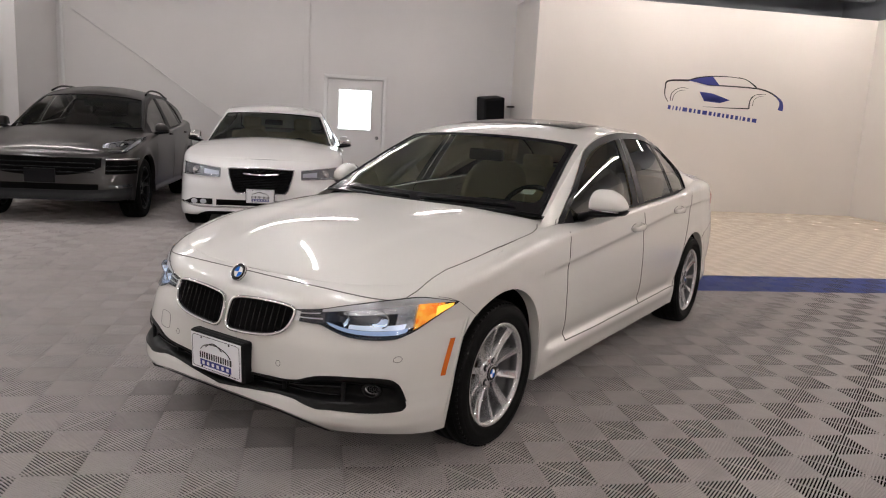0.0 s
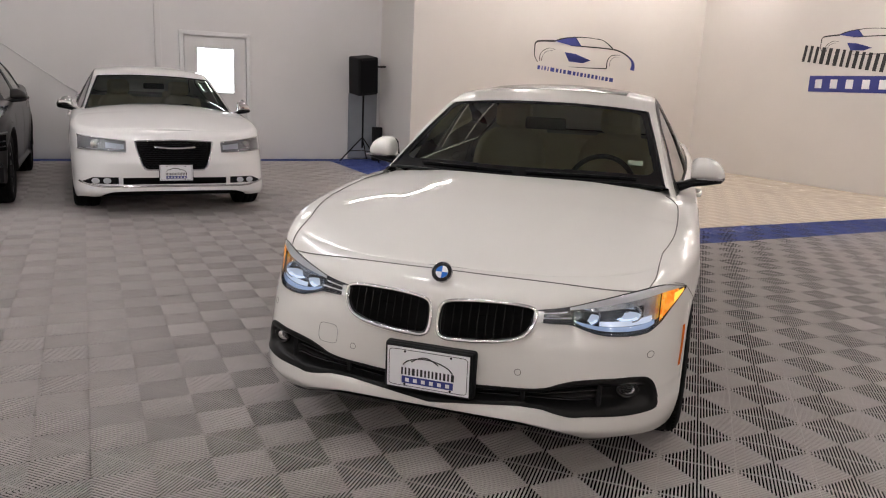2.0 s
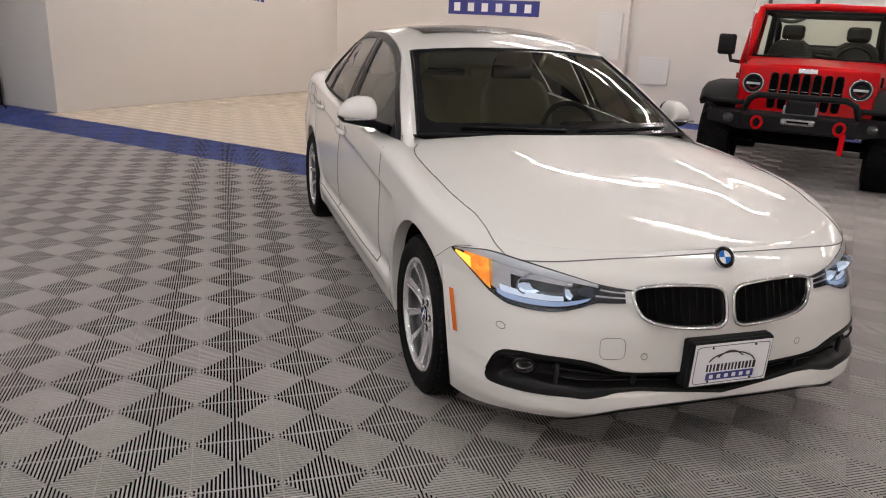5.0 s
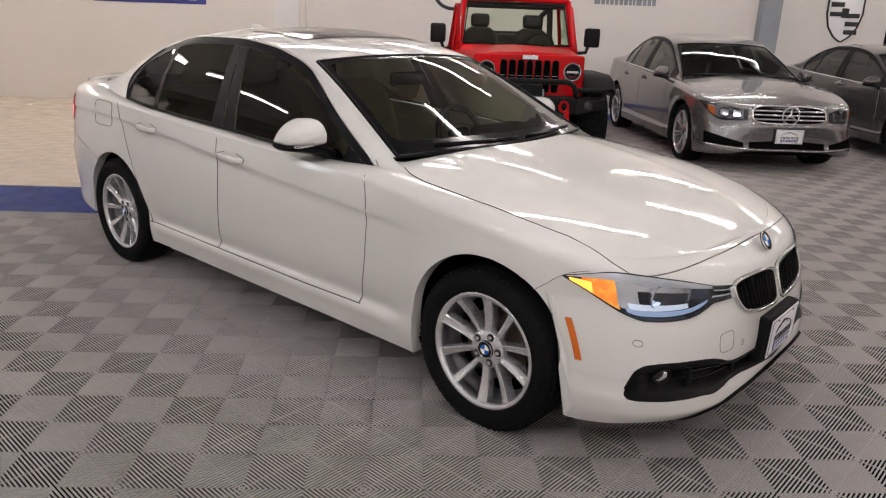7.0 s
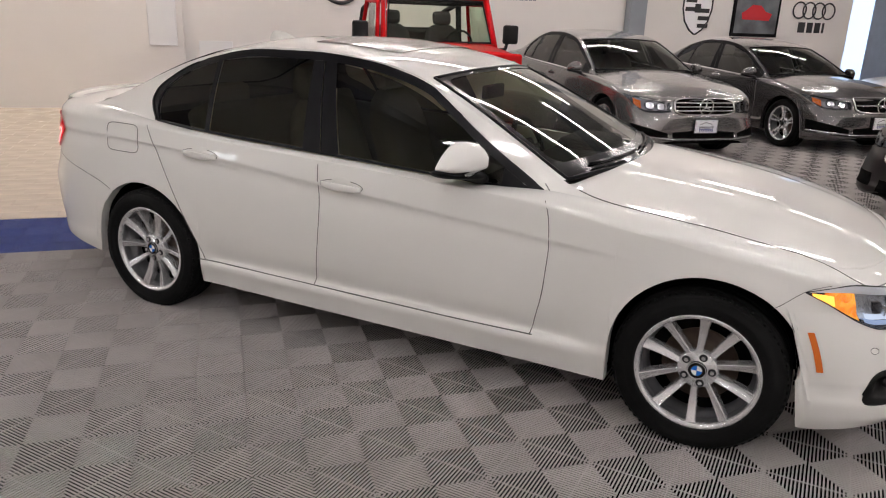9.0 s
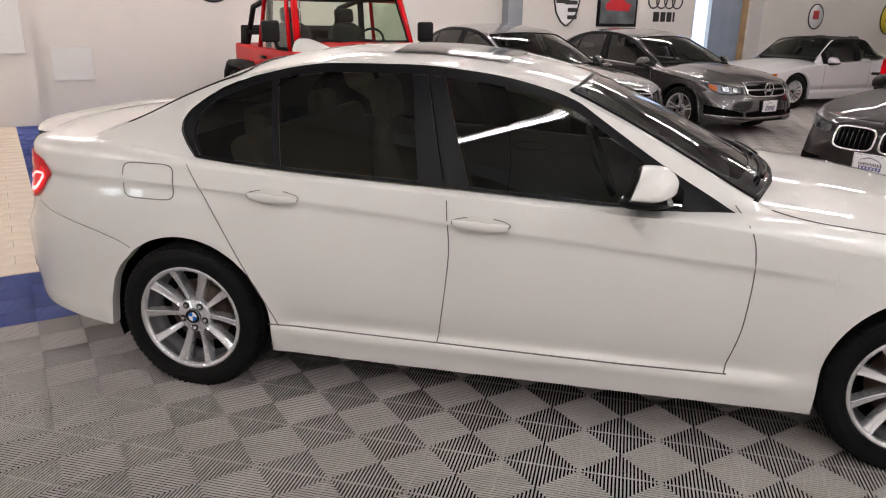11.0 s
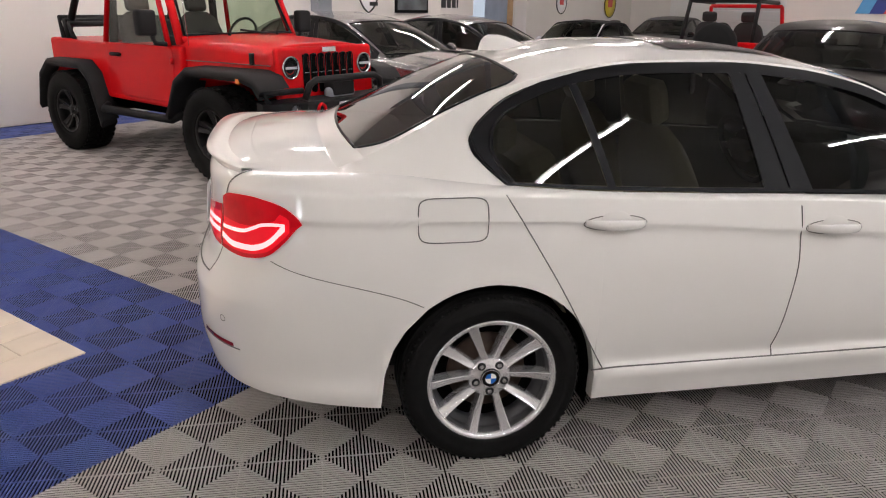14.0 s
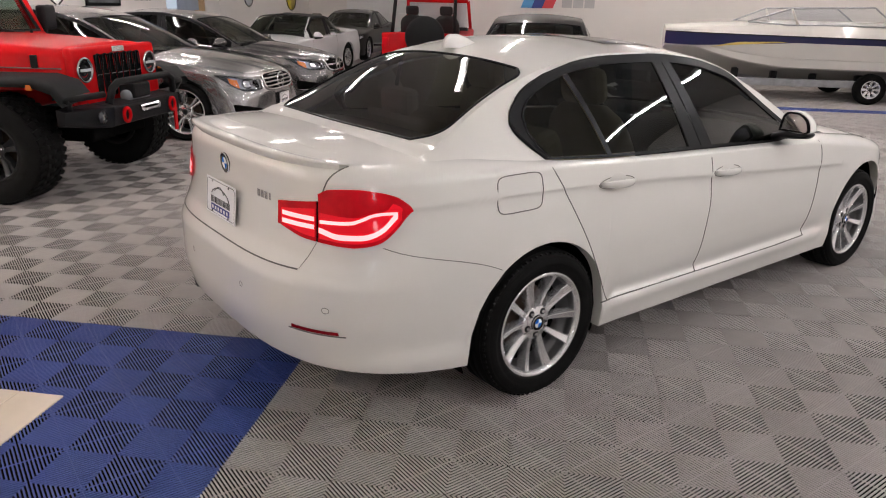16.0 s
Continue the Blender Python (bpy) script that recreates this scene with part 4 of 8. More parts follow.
def interior(c, s, seat_mat, xd, xs, xr, drop=0.0, rear=True, wheel_y=0.36):
    """Dashboard, steering wheel, seats and floor tub."""
    hw = s.half(0.0) - 0.16
    box("cabin_floor", (xd + 1.9, 2 * hw, 0.04), ((xd - 1.9) / 2, 0, 0.34), M_DASH, c, "", 0.01)
    bm = bmesh.new()
    add_box(bm, (0.42, 2 * hw - 0.04, 0.24), (xd, 0, 0.80 - drop), None, 0.07, 3)
    add_box(bm, (0.26, 0.40, 0.08), (xd - 0.02, wheel_y, 0.93 - drop), None, 0.03, 3)
    part("dashboard", bm, M_DASH, c, "dark grey dashboard")
    st = empty("steering_wheel")
    st.parent = c
    st.matrix_basis = pose(xd - 0.36, wheel_y, 0.86 - drop, 0, 66, 0)
    bm = bmesh.new()
    add_tube(bm, [(0.185 * math.cos(a), 0.185 * math.sin(a), 0) for a in np.linspace(0, 2 * math.pi, 28, endpoint=False)], 0.015, 8, True)
    part("wheel_rim", bm, M_DASH, st)
    bm = bmesh.new()
    add_box(bm, (0.12, 0.15, 0.05), (0, 0, -0.01), None, 0.02)
    add_box(bm, (0.03, 0.36, 0.02), (0, 0, -0.01), None, 0.006)
    part("wheel_boss", bm, M_DASH, st)
    for sy in (-1, 1):
        seat(c, (xs, sy * 0.37, 0.50 - drop), seat_mat)
    if rear:
        box("rear_bench", (0.5, 2 * hw - 0.1, 0.18), (xr + 0.3, 0, 0.52 - drop), seat_mat, c, "", 0.05)
        box("rear_backrest", (0.16, 2 * hw - 0.1, 0.56), (xr, 0, 0.80 - drop), seat_mat, c, "", 0.05, Matrix.Rotation(-0.35, 4, "Y"))
        for y in (-0.36, 0.36):
            box("rear_headrest", (0.09, 0.26, 0.14), (xr - 0.14, y, 1.09 - drop), seat_mat, c, "", 0.035)
    box("rear_shelf", (0.55, 2 * hw - 0.2, 0.03), (xr - 0.42, 0, 0.93 - drop), M_DASH, c, "", 0.008)
    bm = bmesh.new()
    add_box(bm, (0.03, 0.24, 0.07), (0, 0, 0), None, 0.012)
    m = part("inner_mirror", bm, M_DASH, c)
    m.location = (s.ws_head - 0.02, 0, float(s.mid(s.ws_head)) - 0.12)


def body(c, s, paint, tint=None, ws_glass=None, split=(), cut=None):
    """Flanks, bonnet, roof, boot, glass and pillars of a saloon shell, as parts under c."""
    tint = tint or M_TINT
    ws_glass = ws_glass or M_GLASS
    # -- flanks: columns round the contour
    wn = np.linspace(0, 1, s.cols)
    xs = np.linspace(s.xcf, s.xcr, 96)
    for xc, zc, ar in s.arches:
        xs = np.concatenate([xs, xc + ar * np.cos(np.linspace(0, math.pi, 30)) * 0.9999, [xc + ar + 0.002, xc - ar - 0.002]])
    xs = np.unique(np.round(xs[(xs < s.xcf - 1e-4) & (xs > s.xcr + 1e-4)], 5))[::-1]
    ws = 1 + (xs - s.xcf) / (s.xcr - s.xcf)
    w = np.concatenate([wn, ws, 2 + np.linspace(0, 1, max(30, s.cols * 3 // 4))])
    xr = s.contour(w, np.full(w.shape, 0.6))[:, 0]
    zb = s.bottom(xr)
    zz = np.linspace(0.16, 0.78, 500)[:, None]
    PP = s.contour(np.broadcast_to(w, (500, len(w))), np.broadcast_to(zz, (500, len(w))))
    for xc, zc, ar in s.arches:
        inside = (PP[..., 0] - xc) ** 2 + np.maximum(zz - zc, 0) ** 2 < ar**2
        zb = np.maximum(zb, np.where(inside, zz, 0.0).max(axis=0))
    zs = s.shoulder(xr)
    rz = s.roll_z(xr)
    t = np.linspace(0, 1, s.rows)[:, None]
    ph = np.linspace(0, math.pi / 2, 10)[1:, None]
    Z = np.concatenate([zb + (zs - zb) * t, zs + rz * np.sin(ph) * 0.9999])
    P = s.contour(np.broadcast_to(w, Z.shape), Z)
    mx = (P[:-1, :-1] + P[1:, 1:]) / 2
    taken = np.zeros(mx.shape[:2], bool) if cut is None else cut(mx)
    for name, label, test in split:
        k = test(mx[..., 0], mx[..., 2]) & ~taken
        taken |= k
        sheet(name, P, paint, c, label, keep=k)
    if not taken.all():
        sheet("body_side", P, paint, c, keep=~taken)
    # -- turned-in edge along sill and arches
    E0 = P[0]
    lip = np.stack([E0, E0 * np.array([1, 0, 1]) + np.stack([0 * E0[:, 0], np.maximum(E0[:, 1] - 0.05, 0), 0 * E0[:, 0]], -1)])
    sheet("lower_lip", lip, paint, c, flip=True)
    # near-black sheets put the shade under the car and in the arches into colour
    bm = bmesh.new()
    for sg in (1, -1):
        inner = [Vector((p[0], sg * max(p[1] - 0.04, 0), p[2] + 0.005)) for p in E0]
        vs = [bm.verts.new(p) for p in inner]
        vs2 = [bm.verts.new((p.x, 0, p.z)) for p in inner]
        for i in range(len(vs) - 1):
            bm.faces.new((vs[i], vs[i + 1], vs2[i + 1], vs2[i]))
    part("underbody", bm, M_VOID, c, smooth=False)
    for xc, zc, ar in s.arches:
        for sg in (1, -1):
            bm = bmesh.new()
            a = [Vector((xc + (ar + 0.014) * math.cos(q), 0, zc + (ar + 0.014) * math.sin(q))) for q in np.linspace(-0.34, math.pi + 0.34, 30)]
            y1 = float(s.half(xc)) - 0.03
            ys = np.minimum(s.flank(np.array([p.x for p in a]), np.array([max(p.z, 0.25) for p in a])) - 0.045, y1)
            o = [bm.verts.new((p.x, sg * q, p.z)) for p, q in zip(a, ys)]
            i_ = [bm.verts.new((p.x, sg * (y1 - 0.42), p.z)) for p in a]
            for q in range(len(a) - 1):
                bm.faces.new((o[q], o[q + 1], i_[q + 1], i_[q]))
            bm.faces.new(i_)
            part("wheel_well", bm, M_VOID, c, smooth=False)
    # -- bonnet and boot lid, in ribs across
    for name, mid, x0, x1 in (("bonnet", s.hood_mid, s.hood_x[0], s.hood_x[1]), ("boot_lid", s.boot_mid, s.boot_x[0], s.boot_x[1])):
        front = name == "bonnet"
        tip = float(s.ex[-1] if front else s.ex[0])
        q = np.linspace(0, 1, 60)
        v = np.linspace(-1, 1, 121)[:, None]
        if front and s.hood_back:
            # rear edge curved along the windscreen, running out beside it
            ya = np.abs(v) * 0.80
            k = np.clip((ya - 0.70) / 0.07, 0, 1)
            x0 = (s.hood_back[0] - s.hood_back[1] * ya * ya) * (1 - k * k * (3 - 2 * k)) + x0 * k * k * (3 - 2 * k)
        x = x0 + (tip - x0) * (1 - (1 - q) ** 1.6) * 0.9995
        ye, ze = s.edge(x)
        yy = ye * v
        zz = s.deck(np.broadcast_to(x, yy.shape), yy, mid)
        for _ in range(30):
            zz[1:-1, 1:-1] = (zz[1:-1, :-2] + 2 * zz[1:-1, 1:-1] + zz[1:-1, 2:]) / 4
        Q = np.stack([np.broadcast_to(x, yy.shape), yy, zz], -1)
        sheet(name, Q, paint, c, both=False, flip=not front)
    # -- top: windscreen, roof, rear window, pillars
    q = np.linspace(-1, 1, 33)[None, :]

    def lines(y, base, bend):
        return base - bend * y * y

    def top_patch(b0, k0, b1, k1, edge0, edge1, n=40, side=None, rounded=0.0):
        t = np.linspace(0, 1, n)[:, None]
        edge0 = edge0 + rounded * (np.clip(0.16 - t, 0, 1) / 0.16) ** 3 * 0.6 + rounded * (np.clip(t - 0.72, 0, 1) / 0.28) ** 3
        edge1 = edge1 + rounded * (np.clip(0.16 - t, 0, 1) / 0.16) ** 3 * 0.6 + rounded * (np.clip(t - 0.72, 0, 1) / 0.28) ** 3
        if side is None:
            f = q
        else:
            f = np.linspace(side[0], side[1], 6)[None, :]
        y = f * 0.6
        for _ in range(4):
            x = lines(y, b0, k0) + (lines(y, b1, k1) - lines(y, b0, k0)) * t
            yr = s.rail_y(x)
            if side is None:
                y = f * (yr - (edge0 + (edge1 - edge0) * t))
            else:
                inner = yr - (edge0 + (edge1 - edge0) * t)
                y = inner + (yr - inner) * f
        return np.stack([x, y, s.top(x, y)], -1)

    A = top_patch(s.ws_base, s.ws_bend, s.ws_head, s.head_bend, s.a_w[0], s.a_w[1])
    sheet("windscreen", A, ws_glass, c, "clear windscreen glass", both=False)
    bm = bmesh.new()
    for E in (A[0], A[-1], A[:, 0], A[:, -1]):
        add_tube(bm, [tuple(p) for p in E], 0.009, 6)
    part("windscreen_seal", bm, M_TRIM, c)
    if s.ws_band:
        # black printed band round the edge of the glass, with rounded inner corners
        f, t = np.linspace(-1, 1, 260)[None, :], np.linspace(0, 1, 200)[:, None]
        y = f * 0.6
        for _ in range(4):
            x = lines(y, s.ws_base, s.ws_bend) + (lines(y, s.ws_head, s.head_bend) - lines(y, s.ws_base, s.ws_bend)) * t
            aw = s.a_w[0] + (s.a_w[1] - s.a_w[0]) * t
            y = f * (s.rail_y(x) - aw)
        band = np.stack([x, y, s.top(x, y) + 0.003], -1)
        half = s.rail_y(x) - aw
        r = 0.07
        dx = np.maximum(np.abs(f) * half - (half - s.ws_band - r), 0)
        long = s.ws_base - s.ws_head + 0.08
        up_ = t * long
        dz = np.maximum(np.maximum(0.10 + r - up_, 0), up_ - (long - s.ws_band - r))
        clear = np.hypot(dx, np.maximum(dz, 0)) < r
        sheet("windscreen_band", band, M_GLOSSBLK, c, "black printed band round the windscreen", both=False, keep=~(clear[:-1, :-1] & clear[1:, 1:]))
    sheet("a_pillar", top_patch(s.ws_base, s.ws_bend, s.ws_head, s.head_bend, s.a_w[0], s.a_w[1], side=(0, 1)), paint, c)
    Rf = top_patch(s.ws_head, s.head_bend, s.rw_head, -s.rw_bend, 0.0, 0.0, 40)
    sheet("roof", Rf, paint, c, both=False)
    B = top_patch(s.rw_head, -s.rw_bend, s.rw_base, -s.rw_bend, s.c_w[0], s.c_w[1], rounded=s.rw_round)
    sheet("rear_window", B, tint, c, "dark tinted rear window", both=False)
    bm = bmesh.new()
    for E in (B[0], B[-1], B[:, 0], B[:, -1]):
        add_tube(bm, [tuple(p) for p in E], 0.006, 6)
    part("rear_window_seal", bm, M_TRIM, c)
    sheet("c_pillar", top_patch(s.rw_head, -s.rw_bend, s.rw_base, -s.rw_bend, s.c_w[0], s.c_w[1], side=(0, 1), rounded=s.rw_round), paint, c)
    if s.rw_round:
        f = np.linspace(-1, 1, 61)[None, :]
        t = np.linspace(0, 1, 12)[:, None]
        y = f * float(s.rail_y(s.rw_base)) * np.ones_like(t)
        xa = s.rw_base + s.rw_bend * y * y
        x = xa + 0.012 - 0.13 * t
        e = t * t * (3 - 2 * t)
        z = s.top(xa, y) * (1 - e) + (s.deck(x, y, s.boot_mid) - 0.004) * e
        sheet("boot_shelf", np.stack([x, y, z], -1), paint, c, both=False)
    # -- side of the cabin
    def hpatch(xr_, xf_, h0, h1, out=0.0, n=30, m=12, even=False):
        h = np.linspace(0, 1, m)[:, None]
        f = np.linspace(0, 1, n)[None, :]
        x = xr_(h) + (xf_(h) - xr_(h)) * f
        hh = h0(x) + (h1(x) - h0(x)) * h
        P = s.house(x, hh, out)
        if even:
            for _ in range(n * 2):
                P[:, 1:-1, 1:] = (P[:, :-2, 1:] + 2 * P[:, 1:-1, 1:] + P[:, 2:, 1:]) / 4
        return P
    const = lambda v: (lambda x: np.full(np.shape(x), float(v)))
    lo = lambda x: np.full(np.shape(x), 0.02)
    def hi(x):
        tall = np.maximum(s.rail_z(x) - s.edge(x)[1], 0.05)
        h = np.clip(1 - s.gutter / tall, 0.03, 1)
        if s.ws_band:
            # the black frame runs out to a point at the foot of the pillar
            h = np.minimum(h, np.maximum(0.60 * (s.dlo_front - x) / tall, 0.022) if np.ndim(x) else h)
        return h
    one = const(1.0)
    rear = s.dlo_back or (lambda h: s.dlo_rear + s.dlo_slant * h - s.dlo_hook * np.sin(np.pi * h))
    top = 0.97 if s.dlo_back else 0.94
    # painted: above the windows, and behind them
    sheet("roof_rail", hpatch(const(s.rw_base - 0.05), const(s.ws_base - 0.01), hi, one, n=90, m=5), paint, c, flip=True)
    sheet("c_pillar_side", hpatch(const(s.rw_base - 0.05), lambda h: rear(top * h) + 0.006, const(0.0), hi, m=40), paint, c, flip=True)
    sheet("a_pillar_foot", hpatch(const(s.dlo_front), const(s.ws_base - 0.01), const(0.0), hi, n=14), paint, c, flip=True)
    # window frame, black
    f = s.frame_w
    hi2 = lambda x: np.clip(hi(x) - f / np.maximum(s.rail_z(x) - s.edge(x)[1], 0.05), 0.02, 1)
    bx, bw, bs = s.b_pillar
    b0, b1 = s.belt
    hc = 0.855 if s.dlo_back else 0.88
    lob = const(b1)
    sheet("window_frame", hpatch(lambda h: rear(hc + (top - hc) * h), const(s.dlo_front), hi2, hi, 0.004, 90, 6), M_TRIM, c, "satin black window frame", flip=True)
    sheet("belt_strip", hpatch(lambda h: rear(b0 + (b1 - b0) * h), const(s.dlo_front), const(b0), lob, 0.005, 60, 4), s.strip_mat, c, flip=True)
    if s.b_lines:
        (r0, r1_), (m0, m1), (f0, f1) = s.b_lines
        sheet("b_pillar_rear", hpatch(lambda h: r0 + (r1_ - r0) * h, lambda h: m0 + (m1 - m0) * h - 0.004, lob, hi2, 0.007, 8), M_TRIM, c, flip=True)
        sheet("b_pillar_front", hpatch(lambda h: m0 + (m1 - m0) * h + 0.004, lambda h: f0 + (f1 - f0) * h, lob, hi2, 0.007, 8), M_TRIM, c, flip=True)
        sheet("b_pillar_gap", hpatch(lambda h: m0 + (m1 - m0) * h - 0.005, lambda h: m0 + (m1 - m0) * h + 0.005, lob, hi2, 0.002, 3), M_VOID, c, flip=True)
    else:
        r0, r1_, f0, f1 = bx - bw, bx - bw + bs, bx + bw, bx + bw + bs
        sheet("b_pillar_cover", hpatch(lambda h: r0 + (r1_ - r0) * h, lambda h: f0 + (f1 - f0) * h, lob, hi2, 0.005, 10), M_TRIM, c, flip=True)
    r1 = lambda h: rear(b1 + (hc - b1) * h)
    r2 = (lambda h: s.glass_back(b1 + (hc - b1) * h)) if s.glass_back else (lambda h: r1(h) + 0.040)
    sheet("rear_frame", hpatch(r1, r2, lob, hi2, 0.004, 8, 30), M_TRIM, c, flip=True)
    rx, rw_ = s.quarter
    ql = s.quarter_lean or bs * 0.9
    glass_rear = r2
    if rx is not None:
        sheet("quarter_bar", hpatch(lambda h: rx - rw_ + ql * h, lambda h: rx + rw_ + ql * h, lob, hi2, 0.006, 6), M_TRIM, c, flip=True)
        sheet("quarter_glass", hpatch(r2, lambda h: np.maximum(rx - rw_ + ql * h, r2(h) + 0.001), lob, hi2, 0.0, 30, 30), tint, c, flip=True)
        glass_rear = lambda h: rx + rw_ + ql * h
    sheet("rear_door_glass", hpatch(glass_rear, lambda h: r0 + (r1_ - r0) * h, lob, hi2, 0.0, even=True), tint, c, flip=True)
    fx = s.dlo_front - s.tri
    sheet("front_door_glass", hpatch(lambda h: f0 + (f1 - f0) * h, const(fx), lob, hi2, 0.0, even=True), tint, c, flip=True)
    sheet("mirror_triangle", hpatch(const(fx), const(s.dlo_front), const(0.0), hi2, 0.006, 8), M_TRIM, c, flip=True)
    if s.glass_back:
        # bright inner edge of the rubber round the rear window
        for sg in (1, -1):
            h = np.linspace(b1, 0.80, 20)
            E = s.house(s.glass_back(h) - 0.012, h, 0.006)
            tube("window_rubber", [(p[0], sg * p[1], p[2]) for p in E], 0.004, M_GLOSSBLK, c, seg=6)
            h = np.linspace(0.02, 0.93, 30)
            E = s.house(rear(h) + 0.012, h, 0.006)
            tube("window_rubber", [(p[0], sg * p[1], p[2]) for p in E], 0.005, M_GLOSSBLK, c, seg=6)
    return P


def mirrors(c, s, x, paint, foot=0.80, tip=1.0, z=0.99, ind=True, deep=0.085):
    for sg in (1, -1):
        mo = empty("wing_mirror")
        mo.parent = c
        bm = bmesh.new()
        y0, y1 = foot + 0.05, tip
        top = curve((0.0, 0.048), (0.05, 0.061), (0.2, 0.073), (0.42, 0.073), (0.65, 0.061), (0.85, 0.037), (0.96, 0.006), (1.0, -0.014))
        low = curve((0.0, -0.036), (0.4, -0.037), (0.9, -0.035), (1.0, -0.024))
        dep = curve((0.0, 0.62), (0.12, 0.92), (0.4, 1.0), (0.8, 0.85), (0.95, 0.55), (1.0, 0.30))
        rows, back = [], []
        xb = x - 0.058
        for q in np.concatenate([np.linspace(0, 0.9, 14), [0.94, 0.97, 0.99, 1.0]]):
            t_, l_, d_ = float(top(q)), float(low(q)), float(dep(q)) * deep
            ring = []
            for b in np.linspace(0, 2 * math.pi, 28, endpoint=False):
                cb, sb = math.cos(b), math.sin(b)
                ex, ez = abs(cb) ** 0.7 * (1 if cb > 0 else -1), abs(sb) ** 0.8 if sb > 0 else -abs(sb) ** 0.35
                zz = (t_ + l_) / 2 + (t_ - l_) / 2 * ez
                ring.append(bm.verts.new((max(x - 0.06 * float(q) + d_ * ex * (1 - 0.25 * max(ez, 0)) + 0.03, xb + 0.36 * (zz + 0.036)), sg * (y0 + (y1 - y0) * float(q)), z + zz)))
            rows.append(ring)
            back.append((sg * (y0 + (y1 - y0) * float(q)), t_, l_))
        for A, B in zip(rows, rows[1:]):
            for k in range(28):
                bm.faces.new((A[k], A[(k + 1) % 28], B[(k + 1) % 28], B[k]))
        bm.faces.new(rows[0])
        bm.faces.new(rows[-1])
        bmesh.ops.recalc_face_normals(bm, faces=bm.faces)
        part("mirror_shell", bm, paint, mo)
        bm = bmesh.new()
        rows = []
        for q, hz, dz in ((-0.55, 0.030, -0.098), (-0.2, 0.026, -0.080), (0.05, 0.022, -0.060), (0.5, 0.019, -0.052), (0.9, 0.015, -0.045), (1.0, 0.006, -0.036)):
            w_ = deep * (0.55 if q < 0 else float(dep(max(q, 0.0))) * 0.97)
            rows.append([bm.verts.new((x + 0.03 - 0.06 * max(q, 0.0) + w_ * math.cos(b), sg * (y0 + (y1 - y0) * q), z + dz + hz * math.sin(b))) for b in np.linspace(0, 2 * math.pi, 16, endpoint=False)])
        for A, B in zip(rows, rows[1:]):
            for k in range(16):
                bm.faces.new((A[k], A[(k + 1) % 16], B[(k + 1) % 16], B[k]))
        bm.faces.new(rows[0])
        bm.faces.new(rows[-1])
        bmesh.ops.recalc_face_normals(bm, faces=bm.faces)
        part("mirror_foot", bm, M_TRIM, mo, "black mirror foot")
        if ind:
            bm = bmesh.new()
            add_box(bm, (0.02, (tip - foot) * 0.62, 0.010), (x + deep * 0.82, sg * (foot + tip + 0.06) / 2, z - 0.034), None, 0.004)
            part("indicator", bm, M_SATINCHROME, mo)
        for nm, k, dx, mm in (("mirror_bezel", 0.90, 0.003, M_TRIM), ("mirror_glass", 0.72, 0.007, M_CHROME)):
            bm = bmesh.new()
            ym = sg * (y0 + y1) / 2
            R2 = []
            for yb, tb, lb in back:
                m_ = (tb + lb) / 2
                R2.append([bm.verts.new((xb - dx + 0.36 * (m_ + (v - m_) * k + 0.036), ym + (yb - ym) * (k + 0.07), z + m_ + (v - m_) * k)) for v in (tb, lb)])
            for A, B in zip(R2, R2[1:]):
                bm.faces.new((A[0], A[1], B[1], B[0]))
            part(nm, bm, mm, mo, smooth=False)


def seam(c, s, pts, r=0.0022, off=0.0005):
    """A panel gap drawn along the flank through (x, z) pairs, on both sides."""
    pts = np.array(pts, float)
    d = np.concatenate([[0], np.cumsum(np.linalg.norm(np.diff(pts, axis=0), axis=1))])
    n = max(8, int(d[-1] / 0.03))
    u = np.linspace(0, d[-1], n)
    x, z = np.interp(u, d, pts[:, 0]), np.interp(u, d, pts[:, 1])
    for _ in range(3):
        x[1:-1], z[1:-1] = (x[:-2] + 2 * x[1:-1] + x[2:]) / 4, (z[:-2] + 2 * z[1:-1] + z[2:]) / 4
    y = s.flank(x, z)
    for sg in (1, -1):
        tube("panel_gap", [(a, sg * (b + off), e) for a, b, e in zip(x, y, z)], r, M_SEAM, c, seg=6)


